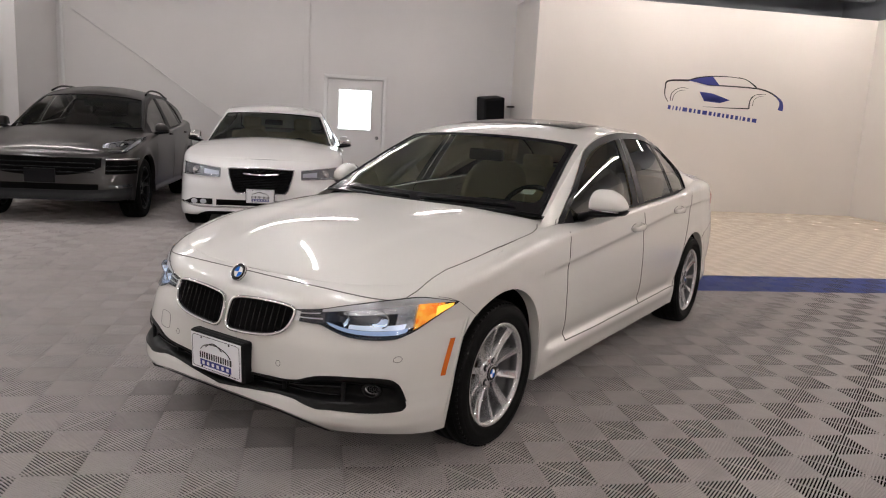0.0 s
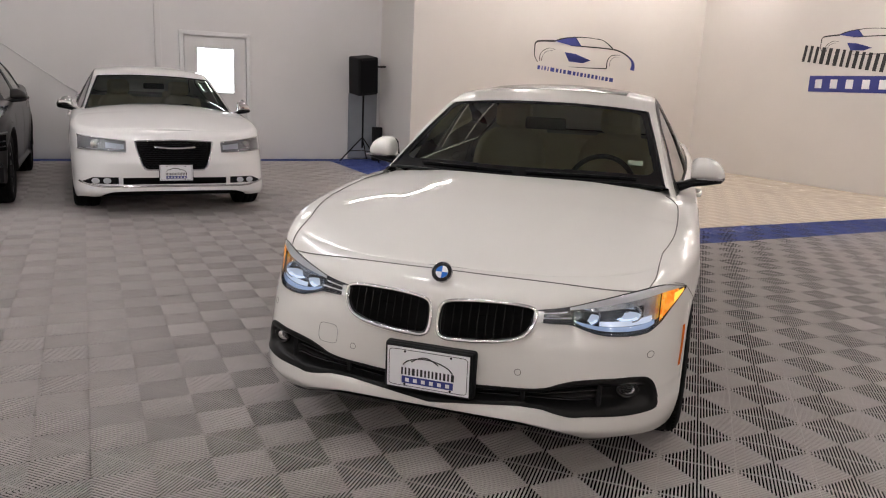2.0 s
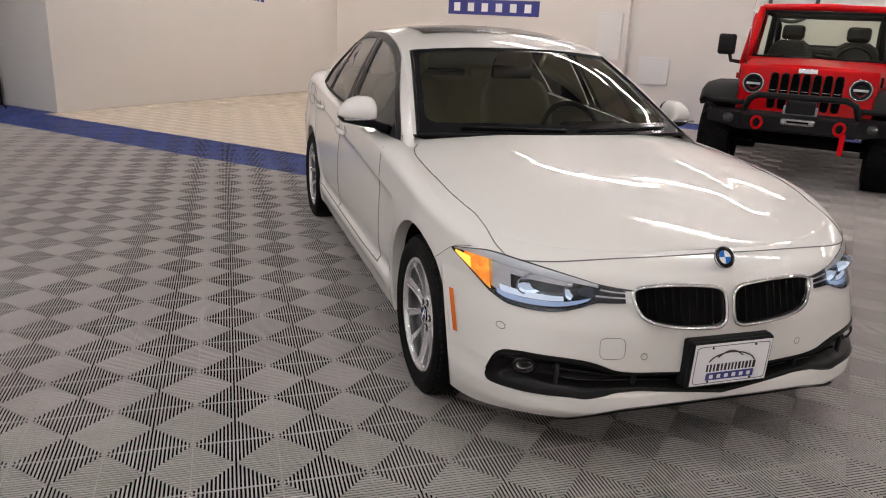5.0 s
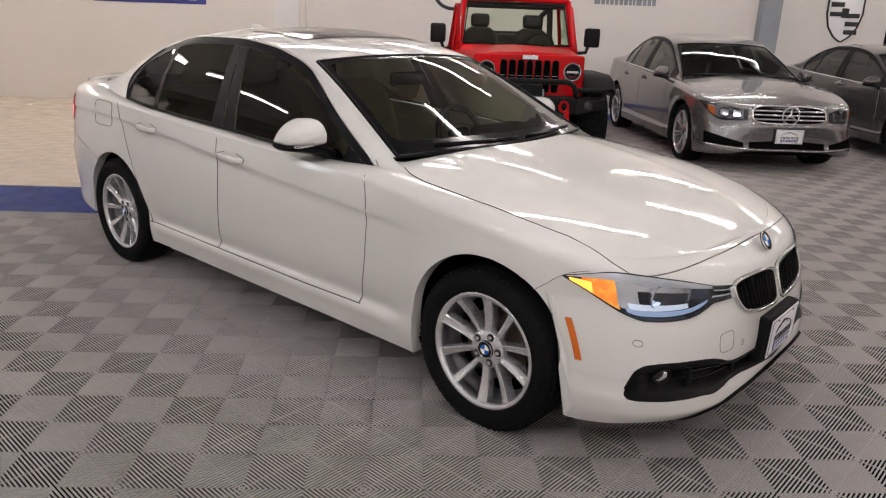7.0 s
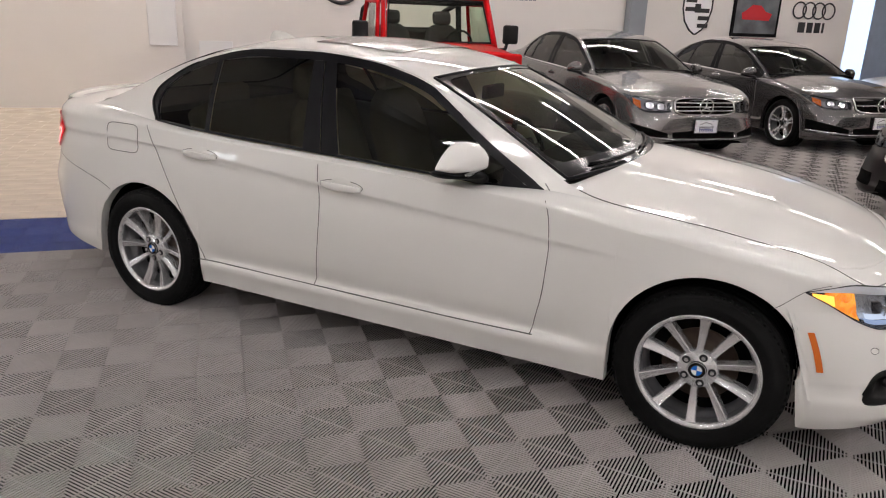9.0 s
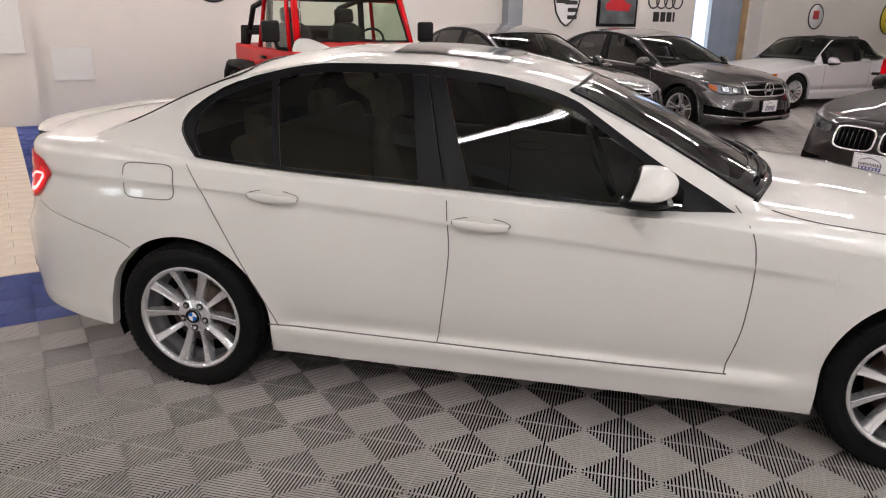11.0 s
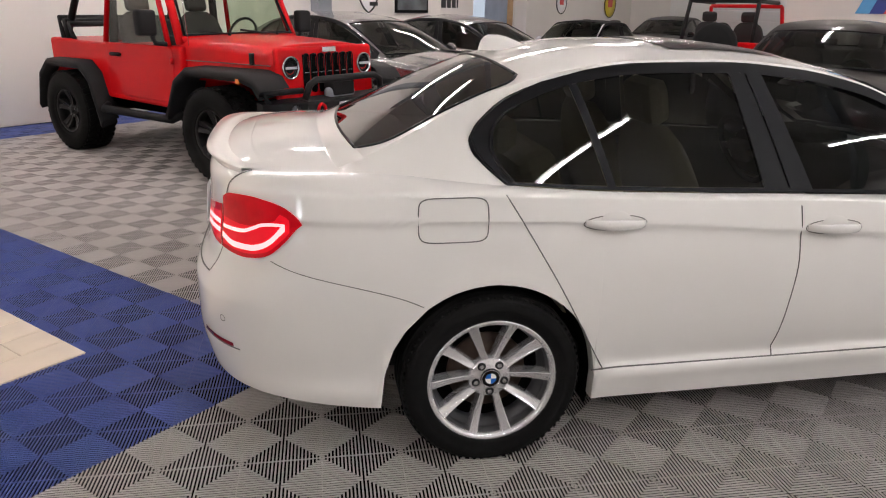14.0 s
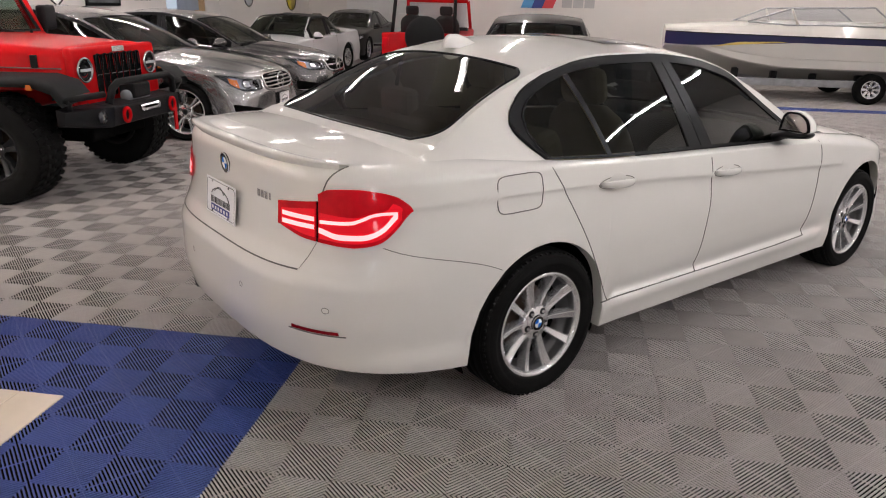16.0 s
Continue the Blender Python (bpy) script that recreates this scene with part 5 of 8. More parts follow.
def handle(c, s, x, z, paint, length=0.21):
    for sg in (1, -1):
        ho = empty("door_handle")
        ho.parent = c
        y = float(s.flank(np.array(x), np.array(z)))
        bm = bmesh.new()
        n = 14
        rows = []
        for i in range(n):
            t = i / (n - 1)
            px = x + length * (t - 0.5)
            yo = float(s.flank(np.array(px), np.array(z))) + 0.004 + 0.028 * abs(math.sin(math.pi * t)) ** 0.5
            hh = 0.012 + 0.007 * math.sin(math.pi * t)
            rows.append([bm.verts.new((px, sg * (yo + 0.008 * math.cos(b)), z + 0.02 * (t - 0.5) * -0.3 + hh * math.sin(b))) for b in np.linspace(0, 2 * math.pi, 10, endpoint=False)])
        for A, B in zip(rows, rows[1:]):
            for k in range(10):
                bm.faces.new((A[k], A[(k + 1) % 10], B[(k + 1) % 10], B[k]))
        bm.faces.new(rows[0])
        bm.faces.new(rows[-1])
        bmesh.ops.recalc_face_normals(bm, faces=bm.faces)
        part("grip", bm, paint, ho)
        bm = bmesh.new()
        add_lathe(bm, [(0.044, 0.0), (0.038, 0.0015), (0.001, 0.0015)], 28)
        bmesh.ops.scale(bm, vec=(1.25, 1, 0.8), verts=bm.verts)
        cup = part("handle_cup", bm, paint, ho)
        cup.matrix_basis = Matrix.Translation((x, sg * (y + 0.001), z + 0.008)) @ (Matrix() if sg > 0 else Matrix.Rotation(math.pi, 4, "Z"))
        bm = bmesh.new()
        cx = [(x + length / 2 * 1.06 * math.cos(a), z + 0.026 * math.sin(a)) for a in np.linspace(0, 2 * math.pi, 26, endpoint=False)]
        ys = s.flank(np.array([p[0] for p in cx]), np.array([p[1] for p in cx]))
        add_tube(bm, [(p[0], sg * (q + 0.0005), p[1]) for p, q in zip(cx, ys)], 0.0018, 5, True)
        part("handle_gap", bm, M_SEAM, ho)


def saloon(**k):
    """A shell with sensible values of its own for whatever is not given."""
    base = dict(axles=(1.405, -1.405), hub=0.328, arch=0.368, flare=0.006, nose_roll=1.0, ef=0.77, er=0.62, crown=2.2, bow=0.012,
                side=curve((0.15, 0.040), (0.22, 0.022), (0.30, 0.012), (0.36, 0.018), (0.50, 0.006), (0.66, 0.0), (0.80, 0.008), (0.95, 0.035), (1.10, 0.07)),
                crease=None, gutter=0.05, frame_w=0.03, strip_mat=M_TRIM, tri=0.16, dlo_hook=0.0, bulge=0.0, squat=0.0, rows=36, sill=0.0, arches=None,
                dlo_back=None, glass_back=None, b_lines=None, belt=(0.0, 0.075), cols=34, rw_round=0.0, ws_band=0.0, hood_back=None, quarter_lean=None)
    base.update(k)
    return Shell(**base).prepare()

SALOON = dict(
    nose=curve((0.14, 2.11), (0.20, 2.17), (0.245, 2.203), (0.285, 2.199), (0.325, 2.180), (0.40, 2.183), (0.50, 2.18), (0.60, 2.155), (0.68, 2.125), (0.76, 2.07), (0.90, 1.95)),
    tail=curve((0.20, -2.33), (0.30, -2.40), (0.45, -2.43), (0.60, -2.43), (0.66, -2.405), (0.72, -2.375), (0.80, -2.36), (0.92, -2.35), (1.00, -2.35), (1.10, -2.37)),
    xcf=1.32, xcr=-1.62, ef=0.74, er=0.60,
    half=curve((-2.4, 0.86), (-1.62, 0.895), (-1.0, 0.905), (0.3, 0.90), (1.0, 0.897), (1.32, 0.893), (2.2, 0.86)),
    shoulder=curve((2.2, 0.655), (2.0, 0.675), (1.75, 0.725), (1.4, 0.785), (1.0, 0.835), (0.7, 0.872), (0.0, 0.905), (-0.8, 0.935), (-1.4, 0.962), (-1.8, 0.972), (-2.15, 0.975), (-2.4, 0.975)),
    roll_z=curve((2.2, 0.07), (1.4, 0.06), (1.0, 0.055), (0.8, 0.042), (0.4, 0.008), (0.0, 0.012), (-0.4, 0.017), (-1.0, 0.02), (-1.4, 0.03), (-1.8, 0.055), (-2.4, 0.06)),
    roll_y=curve((2.2, 0.13), (1.4, 0.078), (1.0, 0.088), (0.8, 0.098), (0.4, 0.082), (0.0, 0.058), (-0.4, 0.042), (-1.0, 0.035), (-1.4, 0.055), (-1.8, 0.09), (-2.4, 0.05)),
    bottom=curve((2.16, 0.257), (2.145, 0.253), (2.12, 0.232), (2.09, 0.203), (2.03, 0.204), (1.95, 0.198), (1.85, 0.184), (1.75, 0.176), (1.6, 0.185), (1.0, 0.195), (-1.0, 0.205), (-1.8, 0.235), (-2.1, 0.27), (-2.4, 0.30)),
    mid=curve((1.05, 0.905), (0.9, 0.985), (0.7, 1.085), (0.5, 1.185), (0.2, 1.312), (0.0, 1.37), (-0.2, 1.405), (-0.5, 1.428), (-0.8, 1.426), (-1.1, 1.392), (-1.3, 1.343), (-1.5, 1.262), (-1.75, 1.135), (-1.95, 1.035)),
    rail_z=curve((0.95, 0.88), (0.80, 0.945), (0.6, 1.05), (0.3, 1.20), (0.05, 1.303), (-0.2, 1.355), (-0.5, 1.378), (-0.8, 1.375), (-1.1, 1.335), (-1.3, 1.283), (-1.5, 1.205), (-1.7, 1.11), (-1.9, 1.03)),
    rail_y=curve((0.95, 0.76), (0.8, 0.735), (0.5, 0.685), (0.2, 0.635), (0.0, 0.61), (-0.4, 0.59), (-0.8, 0.58), (-1.1, 0.575), (-1.3, 0.58), (-1.5, 0.605), (-1.7, 0.645), (-1.9, 0.70)),
    ws_base=0.97, ws_bend=0.31, ws_head=0.19, head_bend=0.19, a_w=(0.024, 0.050), ws_band=0.036, hood_back=(0.972, 0.29), rw_head=-1.27, rw_base=-1.86, rw_bend=0.12, c_w=(0.02, 0.035),
    hood_x=(0.6, 2.12), boot_x=(-1.55, -2.35),
    hood_mid=curve((2.1, 0.735), (1.95, 0.795), (1.7, 0.85), (1.4, 0.905), (1.1, 0.953), (0.95, 0.974), (0.8, 0.985), (0.5, 0.99)),
    boot_mid=curve((-1.5, 1.035), (-1.8, 1.07), (-2.1, 1.09), (-2.3, 1.095), (-2.4, 1.09)),
    dlo_rear=-1.37, dlo_slant=0.04, dlo_hook=0.08, dlo_front=0.74, b_pillar=(-0.29, 0.07, -0.05), quarter=(-0.985, 0.015), quarter_lean=-0.085, frame_w=0.036,
    dlo_back=curve((0.0, -1.35), (0.21, -1.412), (0.45, -1.452), (0.58, -1.456), (0.70, -1.437), (0.78, -1.403), (0.85, -1.36), (0.90, -1.31), (0.94, -1.21), (0.97, -1.02)),
    glass_back=curve((0.0, -1.305), (0.2, -1.352), (0.41, -1.375), (0.6, -1.366), (0.70, -1.335), (0.78, -1.285), (0.83, -1.17), (0.86, -1.05)),
    b_lines=((-0.41, -0.485), (-0.31, -0.42), (-0.215, -0.355)), belt=(0.012, 0.042), cols=110, rw_round=0.10,
    tri=0.18, gutter=0.008, bulge=0.007, squat=0.18, rows=90, sill=0.016, arches=((1.426, 0.350, 0.348), (-1.395, 0.300, 0.375)),
    crease=(curve((1.2, 0.71), (0.73, 0.743), (0.25, 0.777), (-0.27, 0.814), (-0.76, 0.851), (-1.2, 0.878), (-1.6, 0.890), (-2.1, 0.897)), 0.013, -2.7, 1.2))


def slant(s):
    """A slim leaning strip on the bumper's corner."""
    t = np.linspace(0, 1, 10)[:, None]
    z = 0.552 - 0.142 * t
    x = 1.752 + 0.052 * t + 0.004 * np.sin(np.pi * t) + np.linspace(0, 0.022, 5)[None, :]
    z = np.broadcast_to(z, x.shape)
    return np.stack([x, s.flank(x, z) + 0.004, z], -1)[::-1]


def white_saloon():
    """The white saloon in the middle of the floor."""
    c = empty("saloon_car", pose(0.015, 0, 0), "white four-door saloon with lit lamps and silver ten-spoke wheels", "car")
    s = saloon(**SALOON)
    # outlines of the headlamps and of the lower intake, as heights along y
    zu = curve((0.345, 0.640), (0.395, 0.645), (0.46, 0.656), (0.53, 0.674), (0.60, 0.690), (0.67, 0.704), (0.757, 0.716), (0.81, 0.704), (0.84, 0.692))
    zl = curve((0.345, 0.602), (0.42, 0.600), (0.457, 0.600), (0.52, 0.582), (0.56, 0.570), (0.605, 0.563), (0.66, 0.560), (0.713, 0.563), (0.755, 0.585), (0.79, 0.625), (0.81, 0.650), (0.84, 0.688))
    up = curve((0.0, 0.350), (0.15, 0.355), (0.25, 0.362), (0.35, 0.369), (0.41, 0.379), (0.455, 0.397), (0.51, 0.412), (0.60, 0.420), (0.68, 0.421), (0.73, 0.415), (0.75, 0.402), (0.762, 0.385), (0.775, 0.345), (0.783, 0.312))
    dn = curve((0.0, 0.275), (0.15, 0.292), (0.25, 0.302), (0.33, 0.308), (0.39, 0.307), (0.45, 0.297), (0.51, 0.290), (0.55, 0.294), (0.60, 0.295), (0.68, 0.295), (0.73, 0.296), (0.76, 0.297), (0.775, 0.300), (0.783, 0.306))

    def openings(m):
        y, z = m[..., 1], m[..., 2]
        lamp = (y > 0.45) & (y < 0.825) & (z > zl(y) + 0.006) & (z < zu(y) - 0.006)
        intake = (y < 0.772) & (z > dn(y) + 0.006) & (z < up(y) - 0.006)
        return (m[..., 0] > 1.6) & (lamp | intake)
    body(c, s, M_WHITE, cut=openings, split=(
        ("front_bumper", "white front bumper", lambda x, z: (x > 1.74 + 0.1 * (z - 0.4)) & (z < 0.64)),
        ("front_wing", "", lambda x, z: x > 0.80 - 0.10 * (z - 0.5)),
        ("sill", "", lambda x, z: (z < 0.325) & (x < 1.1) & (x > -1.1)),
        ("front_door", "", lambda x, z: x > -0.30 + 0.03 * np.sin((z - 0.3) * 5)),
        ("rear_bumper", "white rear bumper", lambda x, z: (x < -1.7) & (z < 0.61 + (-x - 1.7) * 0.35)),
        ("rear_door", "", lambda x, z: x > -0.97 - 0.6 * (z - 0.33)),
        ("rear_quarter", "", lambda x, z: x > -9)))
    for xa, ya, n, ph in ((1.414, 0.765, "front_wheel", math.pi / 2), (-1.391, 0.797, "rear_wheel", math.pi)):
        for sg in (1, -1):
            wheel(n, 0.230, 0.324, 0.215, (5, 0.285, 0.0190, False), M_ALLOY, c, (xa, sg * ya, 0.311), sg, phase=ph)
    mirrors(c, s, 0.42, M_WHITE, 0.79, 1.012, 1.004, True, 0.095)
    # panel gaps
    seam(c, s, [(0.74, 0.93), (0.80, 0.86), (0.815, 0.72), (0.80, 0.5), (0.765, 0.36), (0.76, 0.325)])
    seam(c, s, [(-0.29, 0.93), (-0.285, 0.85), (-0.27, 0.7), (-0.29, 0.5), (-0.315, 0.325)])
    seam(c, s, [(-1.36, 0.97), (-1.29, 0.86), (-1.17, 0.66), (-1.06, 0.46), (-0.985, 0.325)])
    seam(c, s, [(0.77, 0.325), (0.4, 0.322), (-0.4, 0.325), (-1.03, 0.328)], 0.003)
    seam(c, s, [(-2.12, 0.762), (-2.07, 0.738), (-1.94, 0.706), (-1.85, 0.684), (-1.74, 0.652), (-1.66, 0.622), (-1.635, 0.608)], 0.0014)
    seam(c, s, [(1.80, 0.715), (1.72, 0.70), (1.66, 0.635), (1.63, 0.62)], 0.0011)
    fx, fz = -1.535, 0.893
    ring = [(fx + 0.115 * np.sign(math.cos(a)) * abs(math.cos(a)) ** 0.35, fz + 0.072 * np.sign(math.sin(a)) * abs(math.sin(a)) ** 0.35) for a in np.linspace(0, 2 * math.pi, 40)]
    xr, zr = np.array(ring).T
    yr = s.flank(xr, zr)
    tube("fuel_flap_gap", [(a, -b - 0.0005, e) for a, b, e in zip(xr, yr, zr)], 0.0022, M_SEAM, c, seg=6)
    handle(c, s, -0.155, 0.822, M_WHITE)
    handle(c, s, -0.985, 0.868, M_WHITE)
    # bonnet gap: across the nose and along both wings
    side = curve((0.87, 0.730), (0.95, 0.768), (1.05, 0.786), (1.25, 0.789), (1.45, 0.783), (1.60, 0.762), (1.68, 0.742))
    for sg in (1, -1):
        x = np.linspace(0.87, 1.68, 50)
        y = np.minimum(side(x), s.edge(x)[0] - 0.002)
        z = s.deck(x, y, s.hood_mid) + 0.0006
        t = np.linspace(0, 1, 14)
        y2 = curve((0.0, 0.735), (0.55, 0.7300), (1.0, 0.712))(t)
        z2 = 0.772 - 0.060 * t
        x, y, z = np.concatenate([x, s.front(y2, z2) + 0.0004]), np.concatenate([y, y2]), np.concatenate([z, z2])
        tube("bonnet_gap", [(a, sg * b, e) for a, b, e in zip(x, y, z)], 0.0022, M_SEAM, c, seg=6)
    y = np.linspace(-0.69, 0.69, 60)
    zg = curve((0.0, 0.7225), (0.28, 0.7205), (0.41, 0.7175), (0.52, 0.7115), (0.62, 0.7045), (0.69, 0.7010))(np.abs(y))
    tube("bonnet_gap", [(a + 0.0004, b, e) for a, b, e in zip(s.front(np.abs(y), zg), y, zg)], 0.0026, M_SEAM, c, seg=6)
    # kidney grille: two rounded openings with slats and chrome surrounds
    for sg in (1, -1):
        k = empty("kidney_grille")
        k.parent = c
        cy, cz = 0.188, 0.584
        knots = [(0.353, 0.628), (0.340, 0.645), (0.300, 0.652), (0.240, 0.654), (0.150, 0.652), (0.060, 0.643), (0.027, 0.630), (0.016, 0.606),
                 (0.014, 0.556), (0.022, 0.526), (0.045, 0.514), (0.070, 0.513), (0.160, 0.518), (0.255, 0.531), (0.318, 0.553), (0.346, 0.590)]
        K_ = [Vector(p) for p in knots]
        loop = []
        for i in range(len(K_)):
            p0, p1, p2, p3 = (K_[(i + j) % len(K_)] for j in (-1, 0, 1, 2))
            for t in (0.0, 0.25, 0.5, 0.75):
                loop.append(0.5 * (2 * p1 + (p2 - p0) * t + (2 * p0 - 5 * p1 + 4 * p2 - p3) * t * t + (3 * p1 - p0 - 3 * p2 + p3) * t ** 3))
        gy, gz = np.array([p.x for p in loop]), np.array([p.y for p in loop])
        N = len(gy)
        for nm, out, rad, mm in (("surround", 0.010, 0.0068, M_CHROME), ("inner_surround", 0.001, 0.0060, M_GLOSSBLK)):
            bm = bmesh.new()
            sc = 1.0 if out > 0.005 else 0.955
            yy, zz = cy + (gy - cy) * sc, cz + (gz - cz) * sc
            add_tube(bm, [(a + out, sg * q, r) for a, q, r in zip(s.front(yy, zz), yy, zz)], rad, 10, True)
            part(nm, bm, mm, k, "bright chrome surround" if out > 0.005 else "")
        # near-black sheet on the nose, in place of the grille's shaded depth
        bm = bmesh.new()
        rings = []
        for f in (1.0, 0.66, 0.33):
            yy, zz = cy + (gy - cy) * f, cz + (gz - cz) * f
            rings.append([bm.verts.new((a + 0.004, sg * q, r)) for a, q, r in zip(s.front(yy, zz), yy, zz)])
        for A, B in zip(rings, rings[1:]):
            for i in range(N):
                bm.faces.new((A[i], A[(i + 1) % N], B[(i + 1) % N], B[i]))
        bm.faces.new(rings[-1])
        part("grille_shade", bm, M_VOID, k, smooth=False)
        for i in range(11):
            q = 0.036 + 0.300 * i / 10
            col = gz[np.abs(gy - q) < 0.016]
            z0, z1 = col.min() + 0.008, col.max() - 0.008
            zz = np.linspace(z0, z1, 6)
            tube("slat", [(float(a) + 0.0055, sg * q, z) for a, z in zip(s.front(np.full(6, q), zz), zz)], 0.0026, M_SLAT, k, seg=6)
    badge(c, (2.105, 0, 0.728), 0.038, Matrix.Rotation(math.radians(60), 4, "Y") @ Matrix.Rotation(math.pi / 2, 4, "Z"))
    # headlamps
    for sg in (1, -1):
        hl = empty("headlamp")
        hl.parent = c

        def hp(name, y0, y1, l, u, out, material, label="", n=24, m=8):
            P = patch_front(s, y0, y1, l, u, out, n, m)
            me = grid_mesh(name, P if sg > 0 else flip_y(P), flip=(sg < 0))
            ob = new(name, me)
            me.materials.append(material)
            ob.parent = hl
            if label:
                tagged(ob, label)
            return ob
        bt = lambda f: (lambda y: zl(y) + (zu(y) - zl(y)) * f)
        H_ = patch_front(s, 0.345, 0.84, zl, zu, 0.004, 60, 16)
        fz, gy_ = np.linspace(0, 1, 16)[:, None], np.linspace(0, 1, 60)[None, :]
        ease = lambda v: v * v * (3 - 2 * v)
        dep = ease(np.clip((np.minimum(fz, 1 - fz) - 0.06) / 0.16, 0, 1)) * ease(np.clip((np.minimum(gy_ - 0.20, 1 - gy_) - 0.05) / 0.10, 0, 1))
        H_ = H_ + dep[..., None] * np.array([-0.048, -0.012, 0.0])
        me = grid_mesh("lamp_housing", H_ if sg > 0 else flip_y(H_), flip=(sg < 0))
        ob = new("lamp_housing", me)
        me.materials.append(M_LAMPSHELL)
        ob.parent = hl
        hp("light_guide", 0.470, 0.740, bt(0.03), bt(0.20), -0.004, M_GUIDE, "pale blue light guide", 30)
        hp("reflected_glow", 0.56, 0.73, bt(0.20), bt(0.33), -0.009, M_BOWLGLOW, "chrome step with the lamp's reflected glow as emission", 30, 5)
        hp("reflector_step", 0.53, 0.72, bt(0.62), bt(0.78), -0.012, M_BOWL, "", 16)
        hp("chrome_step", 0.700, 0.752, bt(0.16), bt(0.80), -0.012, M_BOWL, "", 8)
        for cy, cz, ry, rz in ((0.520, 0.624, 0.040, 0.037), (0.640, 0.631, 0.056, 0.036)):
            x0 = float(s.front(np.array(cy), np.array(cz))) - 0.020
            bm = bmesh.new()
            rings = [[bm.verts.new((x0 - 0.032 * (1 - f * f), sg * (cy + ry * f * math.cos(a)), cz + rz * f * math.sin(a)))
                      for a in np.linspace(0, 2 * math.pi, 28, endpoint=False)] for f in (1.0, 0.86, 0.68, 0.46, 0.22, 0.02)]
            for A, B in zip(rings, rings[1:]):
                for i in range(28):
                    bm.faces.new((A[i], A[(i + 1) % 28], B[(i + 1) % 28], B[i]))
            part("lamp_bowl", bm, M_BOWL, hl, "chrome reflector bowl")
            bm = bmesh.new()
            add_tube(bm, [(x0 + 0.002, sg * (cy + ry * math.cos(a)), cz + rz * math.sin(a)) for a in np.linspace(0, 2 * math.pi, 28, endpoint=False)], 0.0028, 6, True)
            part("bowl_rim", bm, M_SATINCHROME, hl)
            bm = bmesh.new()
            rings = [[bm.verts.new((x0 - 0.030 * (1 - f * f) + 0.003, sg * (cy + ry * f * math.cos(a)), cz + rz * f * math.sin(a)))
                      for a in np.linspace(1.16 * math.pi, 1.84 * math.pi, 14)] for f in (0.95, 0.86, 0.76)]
            for A, B in zip(rings, rings[1:]):
                for i in range(13):
                    bm.faces.new((A[i], A[i + 1], B[i + 1], B[i]))
            part("running_light", bm, M_HEAD, hl, "lit daytime running light")
            # lower bowl glows by itself, as if mirroring the running light
            bm = bmesh.new()
            rings = [[bm.verts.new((x0 - 0.031 * (1 - f * f) + 0.0015, sg * (cy + ry * f * math.cos(a)), cz + rz * f * math.sin(a)))
                      for a in np.linspace(1.0 * math.pi, 2.0 * math.pi, 18)] for f in (0.98, 0.75, 0.5, 0.25)]
            for A, B in zip(rings, rings[1:]):
                for i in range(17):
                    bm.faces.new((A[i], A[i + 1], B[i + 1], B[i]))
            part("bowl_glow", bm, M_BOWLGLOW, hl)
            bm = bmesh.new()
            add_box(bm, (0.012, ry * 1.7, 0.007), (x0 - 0.014, sg * cy, cz + 0.006), None, 0.002)
            part("bowl_shade", bm, M_LAMPDARK, hl, smooth=False)
        hp("indicator_lamp", 0.756, 0.838, bt(0.04), bt(0.82), 0.003, M_AMBER, "lit amber indicator", 24, 16)
        hp("indicator_glow", 0.800, 0.832, bt(0.08), bt(0.62), 0.005, M_AMBERLIT, "", 8, 10)
        hp("eyebrow", 0.46, 0.835, bt(0.80), bt(0.98), 0.006, M_BROW, "", 40)
        for nm, y0, y1, f in (("inner_blade", 0.375, 0.455, 0.66), ("inner_blade", 0.375, 0.470, 0.30)):
            hp(nm, y0, y1, bt(f), bt(f + 0.10), 0.007, M_BROW, "", 10, 3)
        hp("lamp_cover", 0.36, 0.84, zl, zu, 0.010, M_CLEAR, "clear lamp cover", 40)
        yy = np.concatenate([np.linspace(0.37, 0.838, 50), np.linspace(0.838, 0.37, 50)])
        zz = np.concatenate([zu(yy[:50]), zl(yy[50:])])
        bm = bmesh.new()
        add_tube(bm, [(a + 0.006, sg * q, r) for a, q, r in zip(s.front(yy, zz), yy, zz)], 0.0017, 6, True)
        part("lamp_seal", bm, M_LAMPDARK, hl)
    # chrome bridge between grille and lamp
    for sg in (1, -1):
        P = patch_front(s, 0.345, 0.378, lambda y: 0.602 + 0 * y, lambda y: 0.638 + 0 * y, 0.010, 8, 5)
        me = grid_mesh("grille_bridge", P if sg > 0 else flip_y(P), flip=(sg < 0))
        ob = new("grille_bridge", me)
        me.materials.append(M_BROW)
        ob.parent = c
    # lower intake with fog lamps
    iu, il = (lambda y: up(np.abs(y))), (lambda y: dn(np.abs(y)))
    P = patch_front(s, -0.782, 0.782, il, iu, 0.004, 300, 18)
    fz, yy = np.linspace(0, 1, 18)[:, None], np.abs(np.linspace(-0.782, 0.782, 300))[None, :]
    ease = lambda v: v * v * (3 - 2 * v)
    dep = ease(np.clip((np.minimum(fz * 0.8, 1 - fz) - 0.12) / 0.20, 0, 1)) * ease(np.clip((0.768 - yy) / 0.05, 0, 1))
    P[..., 0] -= dep * (0.045 - 0.020 * np.clip((yy - 0.62) / 0.08, 0, 1))
    P[..., 1] -= np.sign(P[..., 1]) * dep * 0.012
    sheet("lower_intake", P, M_GRILLEBLK, c, "black plastic lower intake", both=False)
